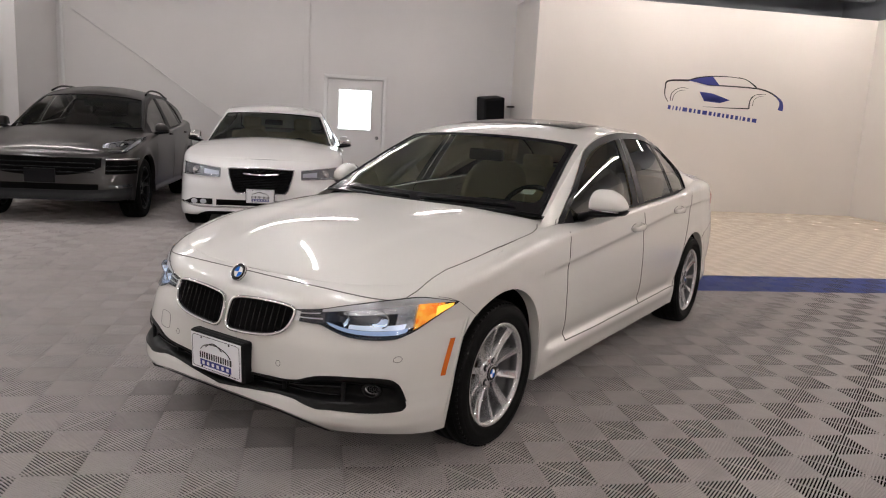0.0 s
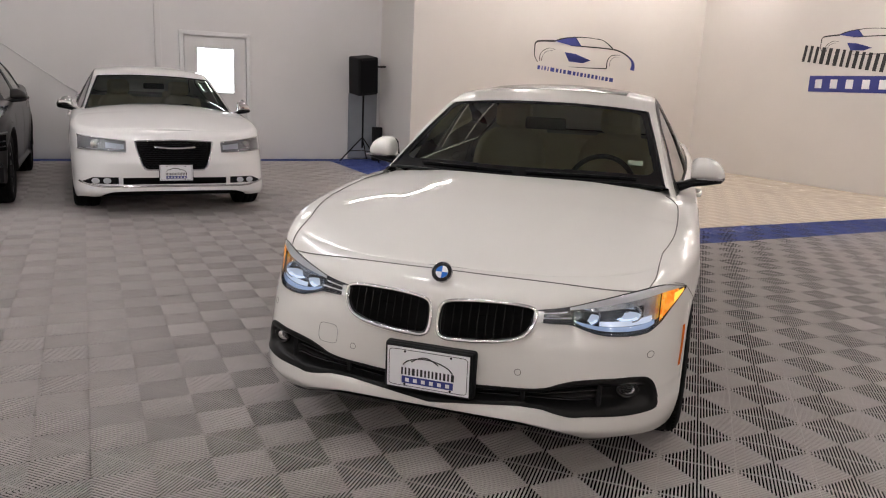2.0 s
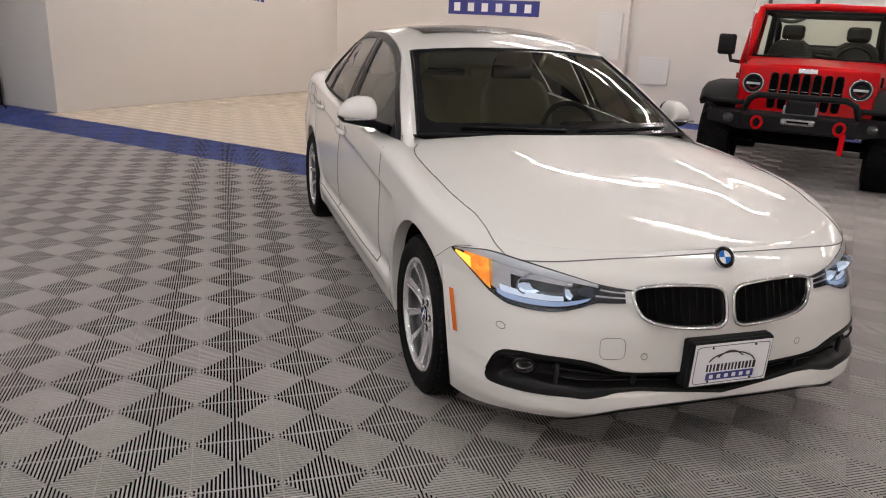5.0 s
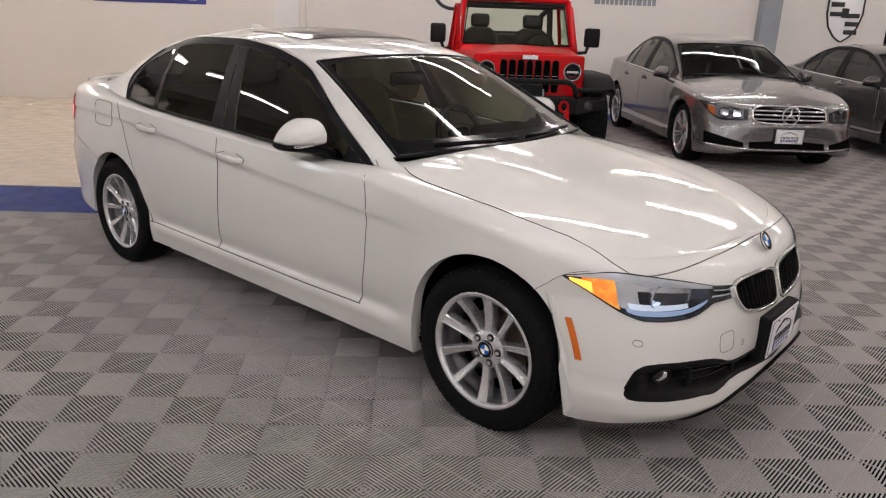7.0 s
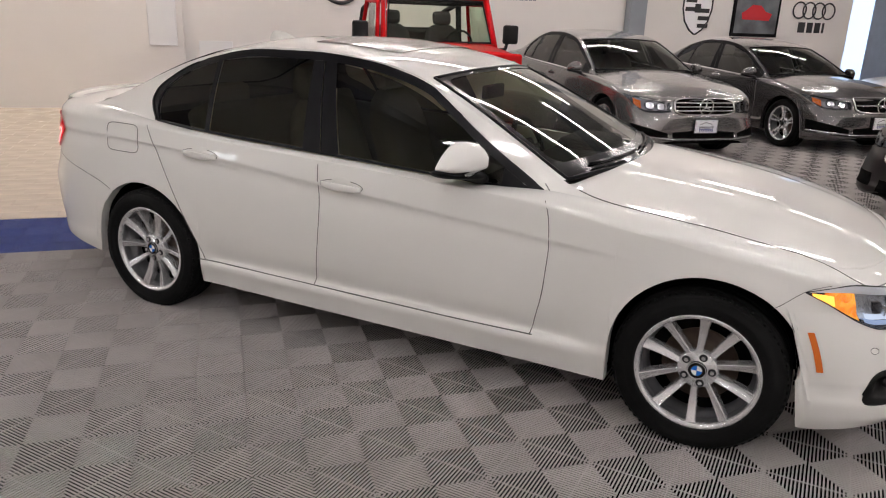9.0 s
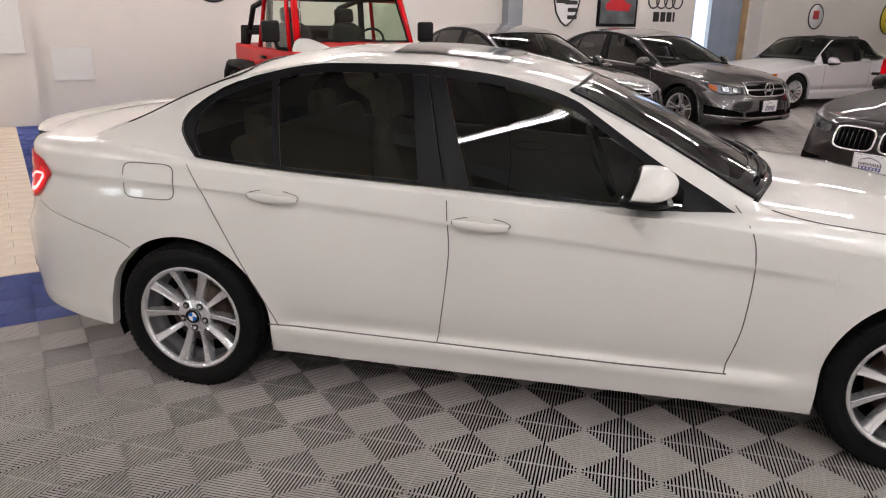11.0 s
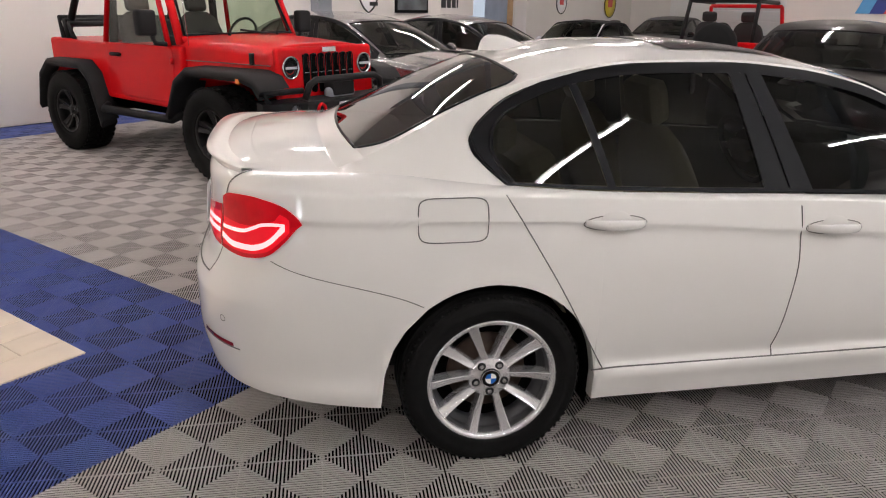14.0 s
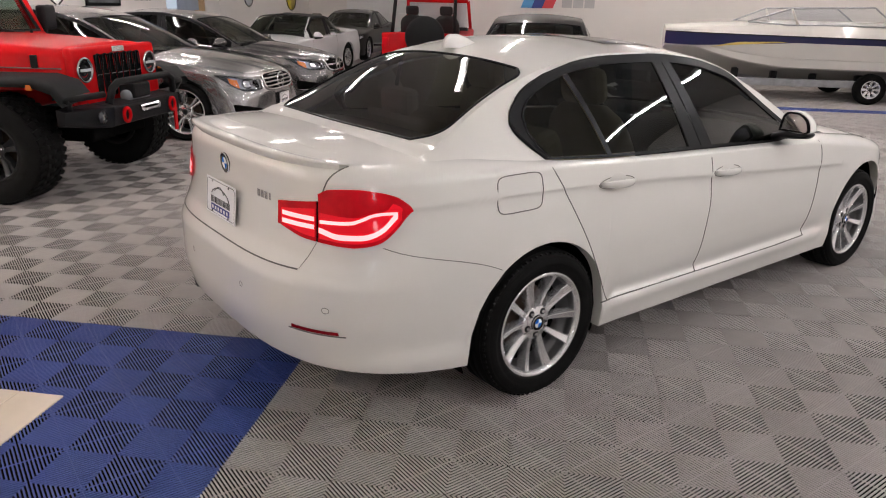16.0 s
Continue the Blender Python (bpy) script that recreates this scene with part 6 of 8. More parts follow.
    for f, y0, y1 in ((0.62, 0.0, 0.60), (0.36, 0.0, 0.58)):
        y = np.linspace(-y1, y1, 60)
        z = il(y) + (iu(y) - il(y)) * f
        tube("intake_bar", [(a - 0.028, b * 0.985, e) for a, b, e in zip(s.front(y, z), y, z)], 0.0055, M_GLOSSBLK, c, seg=6)
    for sg in (1, -1):
        for yv in (0.33, 0.585):
            z = np.linspace(float(dn(yv)) + 0.008, float(up(yv)) - 0.008, 6)
            tube("intake_post", [(float(s.front(np.array(yv), np.array(e))) - 0.016, sg * yv, e) for e in z], 0.009, M_PLASTIC, c, seg=6)
    for E, r in ((iu, 0.003), (il, 0.003)):
        y = np.linspace(-0.778, 0.778, 200)
        tube("intake_edge", [(a + 0.002, b, e) for a, b, e in zip(s.front(y, E(y)), y, E(y))], r, M_GRILLEBLK, c, seg=6)
    for sg in (1, -1):
        fo = empty("fog_lamp")
        fo.parent = c
        cy, cz = 0.676, 0.372
        fx0 = float(s.front(np.array(cy), np.array(cz))) - 0.022
        bm = bmesh.new()
        add_lathe(bm, [(0.040, -0.012), (0.042, 0.004), (0.036, 0.008), (0.028, 0.002)], 32, "z")
        bezel = part("fog_bezel", bm, M_GLOSSBLK, fo)
        bm = bmesh.new()
        add_lathe(bm, [(0.028, 0.0), (0.022, -0.014), (0.012, -0.020), (0.0005, -0.021)], 28, "z")
        bowl = part("fog_bowl", bm, M_BOWL, fo)
        bm = bmesh.new()
        add_lathe(bm, [(0.028, 0.001), (0.020, 0.006), (0.010, 0.0085), (0.0005, 0.009)], 28, "z")
        lens = part("fog_lens", bm, M_CLEAR, fo)
        for o in (bezel, bowl, lens):
            o.matrix_basis = Matrix.Translation((fx0, sg * cy, cz)) @ Matrix.Rotation(sg * 0.35, 4, "Z") @ FACE_FRONT @ Matrix.Diagonal((1.0, 0.72, 1.0, 1.0))
    # parking sensors and tow cover
    for y, z in ((0.31, 0.425), (-0.31, 0.425), (0.74, 0.49), (-0.74, 0.49)):
        a = np.linspace(0, 2 * math.pi, 18, endpoint=False)
        sy_, sz_ = y + 0.011 * np.cos(a), z + 0.011 * np.sin(a)
        tube("parking_sensor", [(p, q, r) for p, q, r in zip(s.front(sy_, sz_), sy_, sz_)], 0.0012, M_SEAM, c, seg=5, closed=True)
    a = np.linspace(0, 2 * math.pi, 24, endpoint=False)
    ty, tz = -0.42 + 0.042 * np.sign(np.cos(a)) * np.abs(np.cos(a)) ** 0.5, 0.455 + 0.036 * np.sign(np.sin(a)) * np.abs(np.sin(a)) ** 0.5
    tube("tow_cover_gap", [(p + 0.0005, q, r) for p, q, r in zip(s.front(ty, tz), ty, tz)], 0.0009, M_SEAM, c, seg=5, closed=True)
    box("plate_bracket", (0.05, 0.335, 0.172), (2.188, 0, 0.395), M_PLASTIC, c, "", 0.01)
    plate(c, (2.222, 0, 0.395), Matrix.Rotation(math.radians(2), 4, "Y") @ FACE_FRONT)
    # side markers
    for sg in (1, -1):
        P = slant(s)
        me = grid_mesh("side_marker", P if sg > 0 else flip_y(P), flip=(sg > 0))
        ob = new("side_marker", me)
        me.materials.append(M_AMBERD)
        ob.parent = c
        tagged(ob, "orange side marker")
    # sunroof, aerial, wipers, cowl
    t = np.linspace(0, 1, 10)[:, None]
    y = np.linspace(-0.43, 0.43, 24)[None, :]
    x = -0.12 - 0.50 * t - 0.12 * y * y * (1 - t)
    sheet("sunroof", np.stack([x, np.broadcast_to(y, x.shape), s.top(x, y) + 0.004], -1), M_GLOSSBLK, c, "dark glass sunroof panel", both=False)
    bm = bmesh.new()
    rows = []
    for t in np.linspace(0, 1, 8):
        L, hgt = 0.10 * (1 - t) ** 0.7 + 0.025, 0.062 * t
        rows.append([bm.verts.new((-1.14 - 0.06 * t + L * math.cos(q), (0.032 * (1 - t) + 0.006) * math.sin(q), 1.375 + hgt)) for q in np.linspace(0, 2 * math.pi, 16, endpoint=False)])
    for A, B in zip(rows, rows[1:]):
        for k in range(16):
            bm.faces.new((A[k], A[(k + 1) % 16], B[(k + 1) % 16], B[k]))
    bm.faces.new(rows[-1])
    part("roof_aerial", bm, M_WHITE, c, "white fin aerial")
    y = np.linspace(-0.74, 0.74, 60)[None, :]
    t = np.linspace(0, 1, 10)[:, None]
    x = 1.01 - 0.29 * y * y - 0.20 * t
    y = np.broadcast_to(y, x.shape)
    zc = s.deck(x, y, s.hood_mid) - 0.028 - 0.004 * np.cos(t * 9)
    sheet("cowl", np.stack([x, y, zc], -1), M_PLASTIC, c, "black cowl", both=False)
    for y0, y1 in ((0.05, 0.58), (-0.52, -0.02)):
        yy = np.linspace(y0, y1, 12)
        xx = 0.925 - 0.30 * yy**2
        zz = s.top(xx, yy) + 0.009
        wp = empty("wiper")
        wp.parent = c
        tube("wiper_blade", [(a, b, e) for a, b, e in zip(xx, yy, zz)], 0.006, M_TRIM, wp, seg=6)
        tube("wiper_arm", [(a + 0.02, b, e + 0.004) for a, b, e in zip(xx[:8], yy[:8], zz[:8])], 0.005, M_TRIM, wp, seg=6)
    # ---- tail ----
    for sg in (1, -1):
        tlm = empty("tail_lamp")
        tlm.parent = c

        def add(name, P, material, label=""):
            me = grid_mesh(name, P if sg > 0 else flip_y(P), flip=(sg < 0))
            ob = new(name, me)
            me.materials.append(material)
            ob.parent = tlm
            if label:
                tagged(ob, label)
        # w runs round the tail's corner: one sheet from boot lid to flank
        def wrap(w, zlo, zup, out, m=8):
            w = np.asarray(w, float)[None, :]
            z = zlo(w) + (zup(w) - zlo(w)) * np.linspace(0, 1, m)[:, None]
            P = s.contour(np.broadcast_to(w, z.shape), z)
            gc, gr = np.gradient(P, axis=1), np.gradient(P, axis=0)
            nn = np.cross(gr, gc)
            nn /= np.linalg.norm(nn, axis=-1, keepdims=True)
            nn *= np.sign((nn * np.array([-1, 1, 0])).sum(-1, keepdims=True))
            return P + nn * out
        zup = curve((2.232, 0.896), (2.26, 0.920), (2.29, 0.939), (2.36, 0.956), (2.434, 0.963), (2.554, 0.957), (2.61, 0.935))
        zlo = curve((2.232, 0.890), (2.26, 0.860), (2.285, 0.831), (2.356, 0.778), (2.41, 0.765), (2.465, 0.760), (2.605, 0.768), (2.668, 0.773), (2.787, 0.802))
        zin = curve((2.61, 0.912), (2.70, 0.900), (2.795, 0.885))
        add("lens", wrap(np.linspace(2.232, 2.606, 40), zlo, zup, 0.007), M_TAIL, "glossy red lamp lens")
        add("lid_lens", wrap(np.linspace(2.614, 2.792, 16), zlo, zin, 0.007), M_TAIL, "glossy red lamp lens")
        add("lamp_split", wrap(np.linspace(2.604, 2.616, 3), zlo, zin, 0.005), M_VOID)
        add("lit_lens", wrap(np.linspace(2.272, 2.600, 30), lambda w: zlo(w) + 0.014, lambda w: np.minimum(zlo(w) + 0.105, zup(w) - 0.028), 0.0085), M_TAILGLOW)
        add("lit_lens", wrap(np.linspace(2.620, 2.775, 12), lambda w: zlo(w) + 0.014, lambda w: zin(w) - 0.026, 0.0085), M_TAILGLOW)
        line = curve((2.29, 0.884), (2.33, 0.883), (2.378, 0.876), (2.42, 0.860), (2.467, 0.846), (2.53, 0.842), (2.598, 0.841))
        add("light_bar", wrap(np.linspace(2.292, 2.598, 30), lambda w: line(w) - 0.006, lambda w: line(w) + 0.006, 0.010, 3), M_TAILLIT)
        hook = curve((2.285, 0.884), (2.31, 0.858), (2.336, 0.832), (2.378, 0.808), (2.43, 0.797), (2.514, 0.795), (2.60, 0.812))
        add("light_bar", wrap(np.linspace(2.288, 2.602, 30), lambda w: hook(w) - 0.010 - 0.008 * np.clip((2.36 - w) / 0.08, 0, 1), lambda w: hook(w) + 0.009, 0.0105, 3), M_TAILLIT)
        for zc in (0.847, 0.819):
            add("light_bar", wrap(np.linspace(2.622, 2.768, 10), lambda w: zc - 0.008 + 0 * w, lambda w: zc + 0.008 + 0 * w, 0.010, 3), M_TAILLIT)
    # boot lid edge, spoiler lip, badge, model letters as bars, plate
    y = np.linspace(-0.66, 0.66, 41)
    x0 = s.back(y, np.full(41, 1.02))
    bm = bmesh.new()
    rows = []
    for yy, xx in zip(y, x0):
        f = 1 - (abs(yy) / 0.68) ** 4
        zt = float(s.deck(np.array(xx + 0.03), np.array(yy), s.boot_mid))
        rows.append([bm.verts.new(p) for p in ((xx + 0.14, yy, float(s.deck(np.array(xx + 0.14), np.array(yy), s.boot_mid)) + 0.001), (xx + 0.07, yy, zt + 0.006 * f), (xx + 0.02, yy, zt + 0.020 * f), (xx - 0.022 * f, yy, zt + 0.028 * f), (xx - 0.026 * f, yy, zt + 0.016 * f), (xx + 0.002, yy, zt - 0.015))])
    for A, B in zip(rows, rows[1:]):
        for k in range(5):
            bm.faces.new((A[k], A[k + 1], B[k + 1], B[k]))
    bmesh.ops.recalc_face_normals(bm, faces=bm.faces)
    part("spoiler_lip", bm, M_WHITE, c)
    bx = float(s.back(np.array(0.0), np.array(0.945)))
    badge(c, (bx - 0.004, 0, 0.945), 0.041, Matrix.Rotation(math.radians(-4), 4, "Y") @ FACE_BACK)
    px = float(s.back(np.array(0.0), np.array(0.80)))
    plate(c, (px - 0.024, 0, 0.795), Matrix.Rotation(math.radians(5), 4, "Y") @ FACE_BACK, framed=False)
    for i, wd in enumerate((0.020, 0.020, 0.020, 0.008)):
        yy = -0.30 - 0.027 * i
        box("model_bar", (0.004, wd, 0.028), (float(s.back(np.array(yy), np.array(0.885))) - 0.002, yy, 0.885), M_SATINCHROME, c, "", 0.001)
    # boot shut line below the lamps
    for sg in (1, -1):
        yy = np.linspace(0.585, 0.0, 24)
        zz = np.full(24, 0.657) + 0.006 * (yy / 0.585) ** 4
        tube("boot_gap", [(a - 0.0005, sg * b, e) for a, b, e in zip(s.back(yy, zz), yy, zz)], 0.0030, M_SEAM, c, seg=6)
        zz = np.linspace(0.668, 0.765, 10)
        yy = 0.59 + 0.04 * (zz - 0.668) / 0.097
        tube("boot_gap", [(a - 0.0005, sg * b, e) for a, b, e in zip(s.back(yy, zz), yy, zz)], 0.0012, M_SEAM, c, seg=6)
        zz = np.linspace(0.915, 1.03, 12)
        yy = 0.628 + 0.035 * (zz - 0.915) / 0.115
        tube("boot_gap", [(a - 0.0005, sg * b, e) for a, b, e in zip(s.back(yy, zz), yy, zz)], 0.0028, M_SEAM, c, seg=6)
    # rear reflectors, sensors, exhaust
    for sg in (1, -1):
        y = np.linspace(0.575, 0.735, 12)[None, :]
        z = np.linspace(0.442, 0.456, 3)[:, None] + 0 * y - (y - 0.575) * 0.04
        yy = np.broadcast_to(y, z.shape)
        P = np.stack([s.back(yy, z) - 0.004, yy, z], -1)
        me = grid_mesh("rear_reflector", P if sg > 0 else flip_y(P), flip=(sg > 0))
        ob = new("rear_reflector", me)
        me.materials.append(M_REFLECTOR)
        ob.parent = c
        yy = np.linspace(0.56, 0.75, 16)
        zz = 0.437 - (yy - 0.575) * 0.04
        tube("bumper_groove", [(a - 0.001, sg * b, e) for a, b, e in zip(s.back(yy, zz), yy, zz)], 0.0025, M_SEAM, c, seg=6)
        for yv, zv in ((0.26, 0.52), (0.70, 0.53)):
            a = np.linspace(0, 2 * math.pi, 18, endpoint=False)
            sy_, sz_ = yv + 0.011 * np.cos(a), zv + 0.011 * np.sin(a)
            tube("parking_sensor", [(p, sg * q, r) for p, q, r in zip(s.back(sy_, sz_), sy_, sz_)], 0.0012, M_SEAM, c, seg=5, closed=True)
    bm = bmesh.new()
    add_lathe(bm, [(0.036, -0.06), (0.038, 0.0), (0.034, 0.0), (0.032, -0.06)], 20, "z")
    bmesh.ops.transform(bm, matrix=Matrix.Translation((-2.36, 0.47, 0.29)) @ FACE_BACK, verts=bm.verts)
    part("exhaust_tip", bm, M_DARKALLOY, c)
    # front lip blade under the bumper
    w = np.linspace(0, 0.34, 40)
    zb = s.bottom(s.contour(w, np.full(40, 0.6))[:, 0]) - 0.004
    P0 = s.contour(w, zb)
    P = np.stack([P0 + np.array([0.012, 0, 0.0]), P0 + np.array([-0.03, -0.01, -0.02])])
    sheet("front_splitter", P, M_PLASTIC, c)
    # inspection sticker inside the windscreen
    ob = box("inspection_sticker", (0.002, 0.075, 0.045), (0, 0, 0), M_PLATE, c, "", 0.001)
    ob.matrix_basis = Matrix.Translation((0.66, 0.56, float(s.top(np.array(0.66), np.array(0.56))) - 0.012)) @ Matrix.Rotation(math.radians(-62), 4, "Y")
    interior(c, s, M_CREAM, 0.62, -0.28, -1.12)
    return c


white_saloon()


def stretched(kx, ky, kz, shift=0.0, **over):
    """The saloon's curves scaled along, across and up, with changes."""
    d = dict(SALOON)
    fx = lambda f, k: (lambda x, f=f: f(np.asarray(x) / kx) * k)
    for n in ("shoulder", "roll_z", "bottom", "mid", "rail_z", "hood_mid", "boot_mid"):
        d[n] = fx(SALOON[n], kz)
    for n in ("half", "roll_y", "rail_y"):
        d[n] = fx(SALOON[n], ky)
    for n in ("nose", "tail"):
        d[n] = lambda z, f=SALOON[n]: f(np.asarray(z) / kz) * kx
    for n in ("xcf", "xcr", "ws_base", "ws_head", "rw_head", "rw_base", "dlo_rear", "dlo_front"):
        d[n] = SALOON[n] * kx
    d["hood_x"] = tuple(v * kx for v in SALOON["hood_x"])
    d["boot_x"] = tuple(v * kx for v in SALOON["boot_x"])
    d["b_pillar"] = (SALOON["b_pillar"][0] * kx, 0.06, -0.05)
    d["quarter"] = (SALOON["quarter"][0] * kx, 0.012)
    base_side = saloon(**SALOON).side
    d["side"] = lambda z: base_side(np.asarray(z) / kz)
    d["crease"] = None
    d["arches"] = None
    d["hood_back"] = None
    d["ws_band"] = 0.0
    d["rows"] = 40
    d.update(over)
    return saloon(**d)


def other_car(name, m, label, s, paint, wheels, tyre_r, rim_r, rim_mat, front, seat_mat=None, tint=None, cap=False, mirror_x=None, plate_at=None):
    c = empty(name, m, label, "car", "cars parked along the showroom")
    body(c, s, paint, tint or M_TINT, split=(("front_door", "", lambda x, z: (x > s.b_pillar[0]) & (x < s.dlo_front + 0.06) & (z > 0.33)), ("rear_door", "", lambda x, z: (x <= s.b_pillar[0]) & (x > s.dlo_rear * 0.75) & (z > 0.33))))
    for xa, n in ((s.axles[0], "front_wheel"), (s.axles[1], "rear_wheel")):
        for sg in (1, -1):
            wheel(n, rim_r, tyre_r, 0.24, wheels, rim_mat, c, (xa, sg * (float(s.half(xa)) - 0.135), tyre_r), sg, cap)
    mirrors(c, s, mirror_x or s.dlo_front - 0.12, M_CHROME if name == "limousine" else paint, float(s.half(0)) - 0.10, float(s.half(0)) + 0.11, float(s.edge(s.dlo_front)[1]) + 0.055, False)
    seam(c, s, [(s.dlo_front + 0.02, 0.9), (s.dlo_front + 0.06, 0.6), (s.dlo_front + 0.03, 0.34)])
    seam(c, s, [(s.b_pillar[0], 0.93), (s.b_pillar[0], 0.34)])
    for x in (s.b_pillar[0] + 0.14, s.dlo_rear * 0.72):
        handle(c, s, x, 0.86 if name != "sport_utility_car" else 1.0, paint if paint is not M_CLA else M_SATINCHROME)
    interior(c, s, seat_mat or M_GREYSEAT, s.dlo_front - 0.1, -0.25, s.dlo_rear + 0.28, -0.10 if name == "sport_utility_car" else 0.0)
    front(c, s)
    return c


def fpatch(c, s, name, y0, y1, zl, zu, out, material, label="", both=True, n=24, m=6):
    P = patch_front(s, y0, y1, zl, zu, out, n, m)
    return sheet(name, P, material, c, label, both=both)


def fx(s, y, z):
    return float(s.front(np.array(y), np.array(z)))


def outline(c, s, name, pts, r, material, out=0.01, both=False):
    for sg in ((1, -1) if both else (1,)):
        tube(name, [(fx(s, y, z) + out, sg * y, z) for y, z in pts], r, material, c, seg=8, closed=True)


def rr(cy, cz, hw, hh, e=0.45, n=40):
    a = np.linspace(0, 2 * math.pi, n, endpoint=False)
    return [(float(cy + hw * np.sign(math.cos(q)) * abs(math.cos(q)) ** e), float(cz + hh * np.sign(math.sin(q)) * abs(math.sin(q)) ** e)) for q in a]


def K(v):
    return lambda y: np.full(np.shape(y), float(v))


def wedge_lamp(c, s, y0, y1, z0, z1, rise, ind=M_AMBERD):
    """Headlamps swept up round the corner: dark housing, two bowls, brow light, slim indicator and clear cover."""
    f = lambda y: np.clip((y - y0) / (y1 - y0), 0, 1)
    zu = lambda y: z1 + rise * f(y) - 0.012 * (1 - f(y)) ** 3
    zl = lambda y: np.minimum(z0 + 0.035 * (1 - f(y)) ** 2 + 0.4 * rise * f(y) + (z1 + rise - z0) * 0.8 * np.clip((f(y) - 0.62) / 0.38, 0, 1) ** 2, zu(y) - 0.004)
    bt = lambda k: (lambda y: zl(y) + (zu(y) - zl(y)) * k)
    w = y1 - y0
    fpatch(c, s, "lamp_housing", y0, y1, zl, zu, 0.004, M_LAMPDARK)
    fpatch(c, s, "reflector_strip", y0 + w * 0.12, y1 - w * 0.16, bt(0.14), bt(0.84), 0.006, M_LAMPSTEP)
    for k in (0.28, 0.55):
        cy, cz, r = y0 + w * k, float((zl(y0 + w * k) + zu(y0 + w * k)) / 2), (z1 - z0) * 0.36
        arc = lambda y: np.sqrt(np.maximum(r * r - (y - cy) ** 2, 1e-6))
        fpatch(c, s, "lamp_bowl", cy - r, cy + r, lambda y: cz - arc(y), lambda y: cz + arc(y), 0.009, M_LAMPDARK, n=14)
        fpatch(c, s, "projector_lens", cy - r * 0.7, cy + r * 0.7, lambda y: cz - arc(y) * 0.7, lambda y: cz + arc(y) * 0.7, 0.011, M_CHROME, n=12)
    fpatch(c, s, "running_light", y0 + w * 0.1, y1 - w * 0.1, bt(0.88), bt(0.97), 0.010, M_CHROME)
    fpatch(c, s, "indicator_lamp", y1 - w * 0.26, y1 - w * 0.12, bt(0.12), bt(0.70), 0.009, ind)
    fpatch(c, s, "lamp_cover", y0, y1, zl, zu, 0.014, M_CLEAR)


def front_white_limo(c, s):
    # mesh grille over a near-black sheet for its shaded depth, slim edge, winged chrome bar across it
    gl = lambda y: 0.475 + 0.26 * np.clip((np.abs(y) - 0.285) / 0.075, 0, 1)
    gu = lambda y: 0.752 - 0.012 * np.abs(y) / 0.36
    fpatch(c, s, "grille_shade", -0.36, 0.36, gl, gu, 0.006, M_VOID, "near-black sheet for the shade behind the honeycomb bars", both=False, n=60, m=10)
    for i in range(15):
        z0 = 0.488 + i * 0.0175
        h = 0.29 + 0.065 * np.clip((z0 - 0.49) / 0.25, 0, 1)
        y = np.linspace(-h, h, 60)
        z = z0 + 0.009 * np.abs(np.mod(y / 0.036 + i * 0.5, 1) * 2 - 1)
        tube("grille_bar", [(a + 0.010, b, e) for a, b, e in zip(s.front(y, z), y, z)], 0.0032, M_TRIM, c, seg=5)
    y = np.concatenate([np.linspace(-0.36, 0.36, 24), [0.35, 0.325, 0.30, 0.27], np.linspace(0.25, -0.25, 12), [-0.27, -0.30, -0.325, -0.35]])
    z = np.concatenate([0.752 - 0.012 * np.abs(np.linspace(-0.36, 0.36, 24)) / 0.36, [0.68, 0.58, 0.51, 0.478], np.full(12, 0.472), [0.478, 0.51, 0.58, 0.68]])
    tube("grille_surround", [(a + 0.010, b, e) for a, b, e in zip(s.front(y, z), y, z)], 0.008, M_SATINCHROME, c, seg=8, closed=True)
    y = np.linspace(-0.19, 0.19, 20)
    tube("badge_wing", [(a + 0.022, b, 0.690 - 0.014 * math.cos(b * 8)) for a, b in zip(s.front(y, np.full(20, 0.68)), y)], 0.011, M_CHROME, c, seg=8)
    zl = lambda y: 0.640 + 0.015 * np.clip((y - 0.44) / 0.4, 0, 1)
    zu = lambda y: 0.735 + 0.045 * np.clip((y - 0.44) / 0.4, 0, 1)
    fpatch(c, s, "lamp_housing", 0.44, 0.86, zl, zu, 0.004, M_LAMPGREY)
    for E in (zl, zu):
        for sg in (1, -1):
            y = np.linspace(0.44, 0.86, 20)
            z = E(y)
            tube("lamp_edge", [(a + 0.012, sg * b, e) for a, b, e in zip(s.front(y, z), y, z)], 0.008, M_CHROME, c, seg=6)
    fpatch(c, s, "reflector_strip", 0.46, 0.62, lambda y: zl(y) + 0.024, lambda y: zu(y) - 0.030, 0.007, M_LAMPBODY)
    fpatch(c, s, "lamp_blade", 0.46, 0.84, lambda y: zl(y) + 0.010, lambda y: zl(y) + 0.018, 0.012, M_CHROME)
    fpatch(c, s, "lamp_cover", 0.44, 0.86, zl, zu, 0.022, M_CLEAR)
    for sg in (1, -1):
        bm = bmesh.new()
        add_lathe(bm, [(0.05, 0.0), (0.047, 0.012), (0.03, 0.006), (0.022, 0.014), (0.001, 0.016)], 24, "z")
        bmesh.ops.transform(bm, matrix=Matrix.Translation((fx(s, 0.70, 0.70) + 0.008, sg * 0.70, 0.702)) @ FACE_FRONT, verts=bm.verts)
        part("projector_lens", bm, M_CHROME, c)
    fpatch(c, s, "lower_intake", -0.48, 0.48, K(0.330), K(0.395), 0.005, M_VOID, both=False, n=30)
    fpatch(c, s, "fog_recess", 0.52, 0.85, lambda y: 0.335 + 0.02 * (y - 0.52), lambda y: 0.400 - 0.05 * np.clip((y - 0.74) / 0.11, 0, 1), 0.005, M_TRIM)
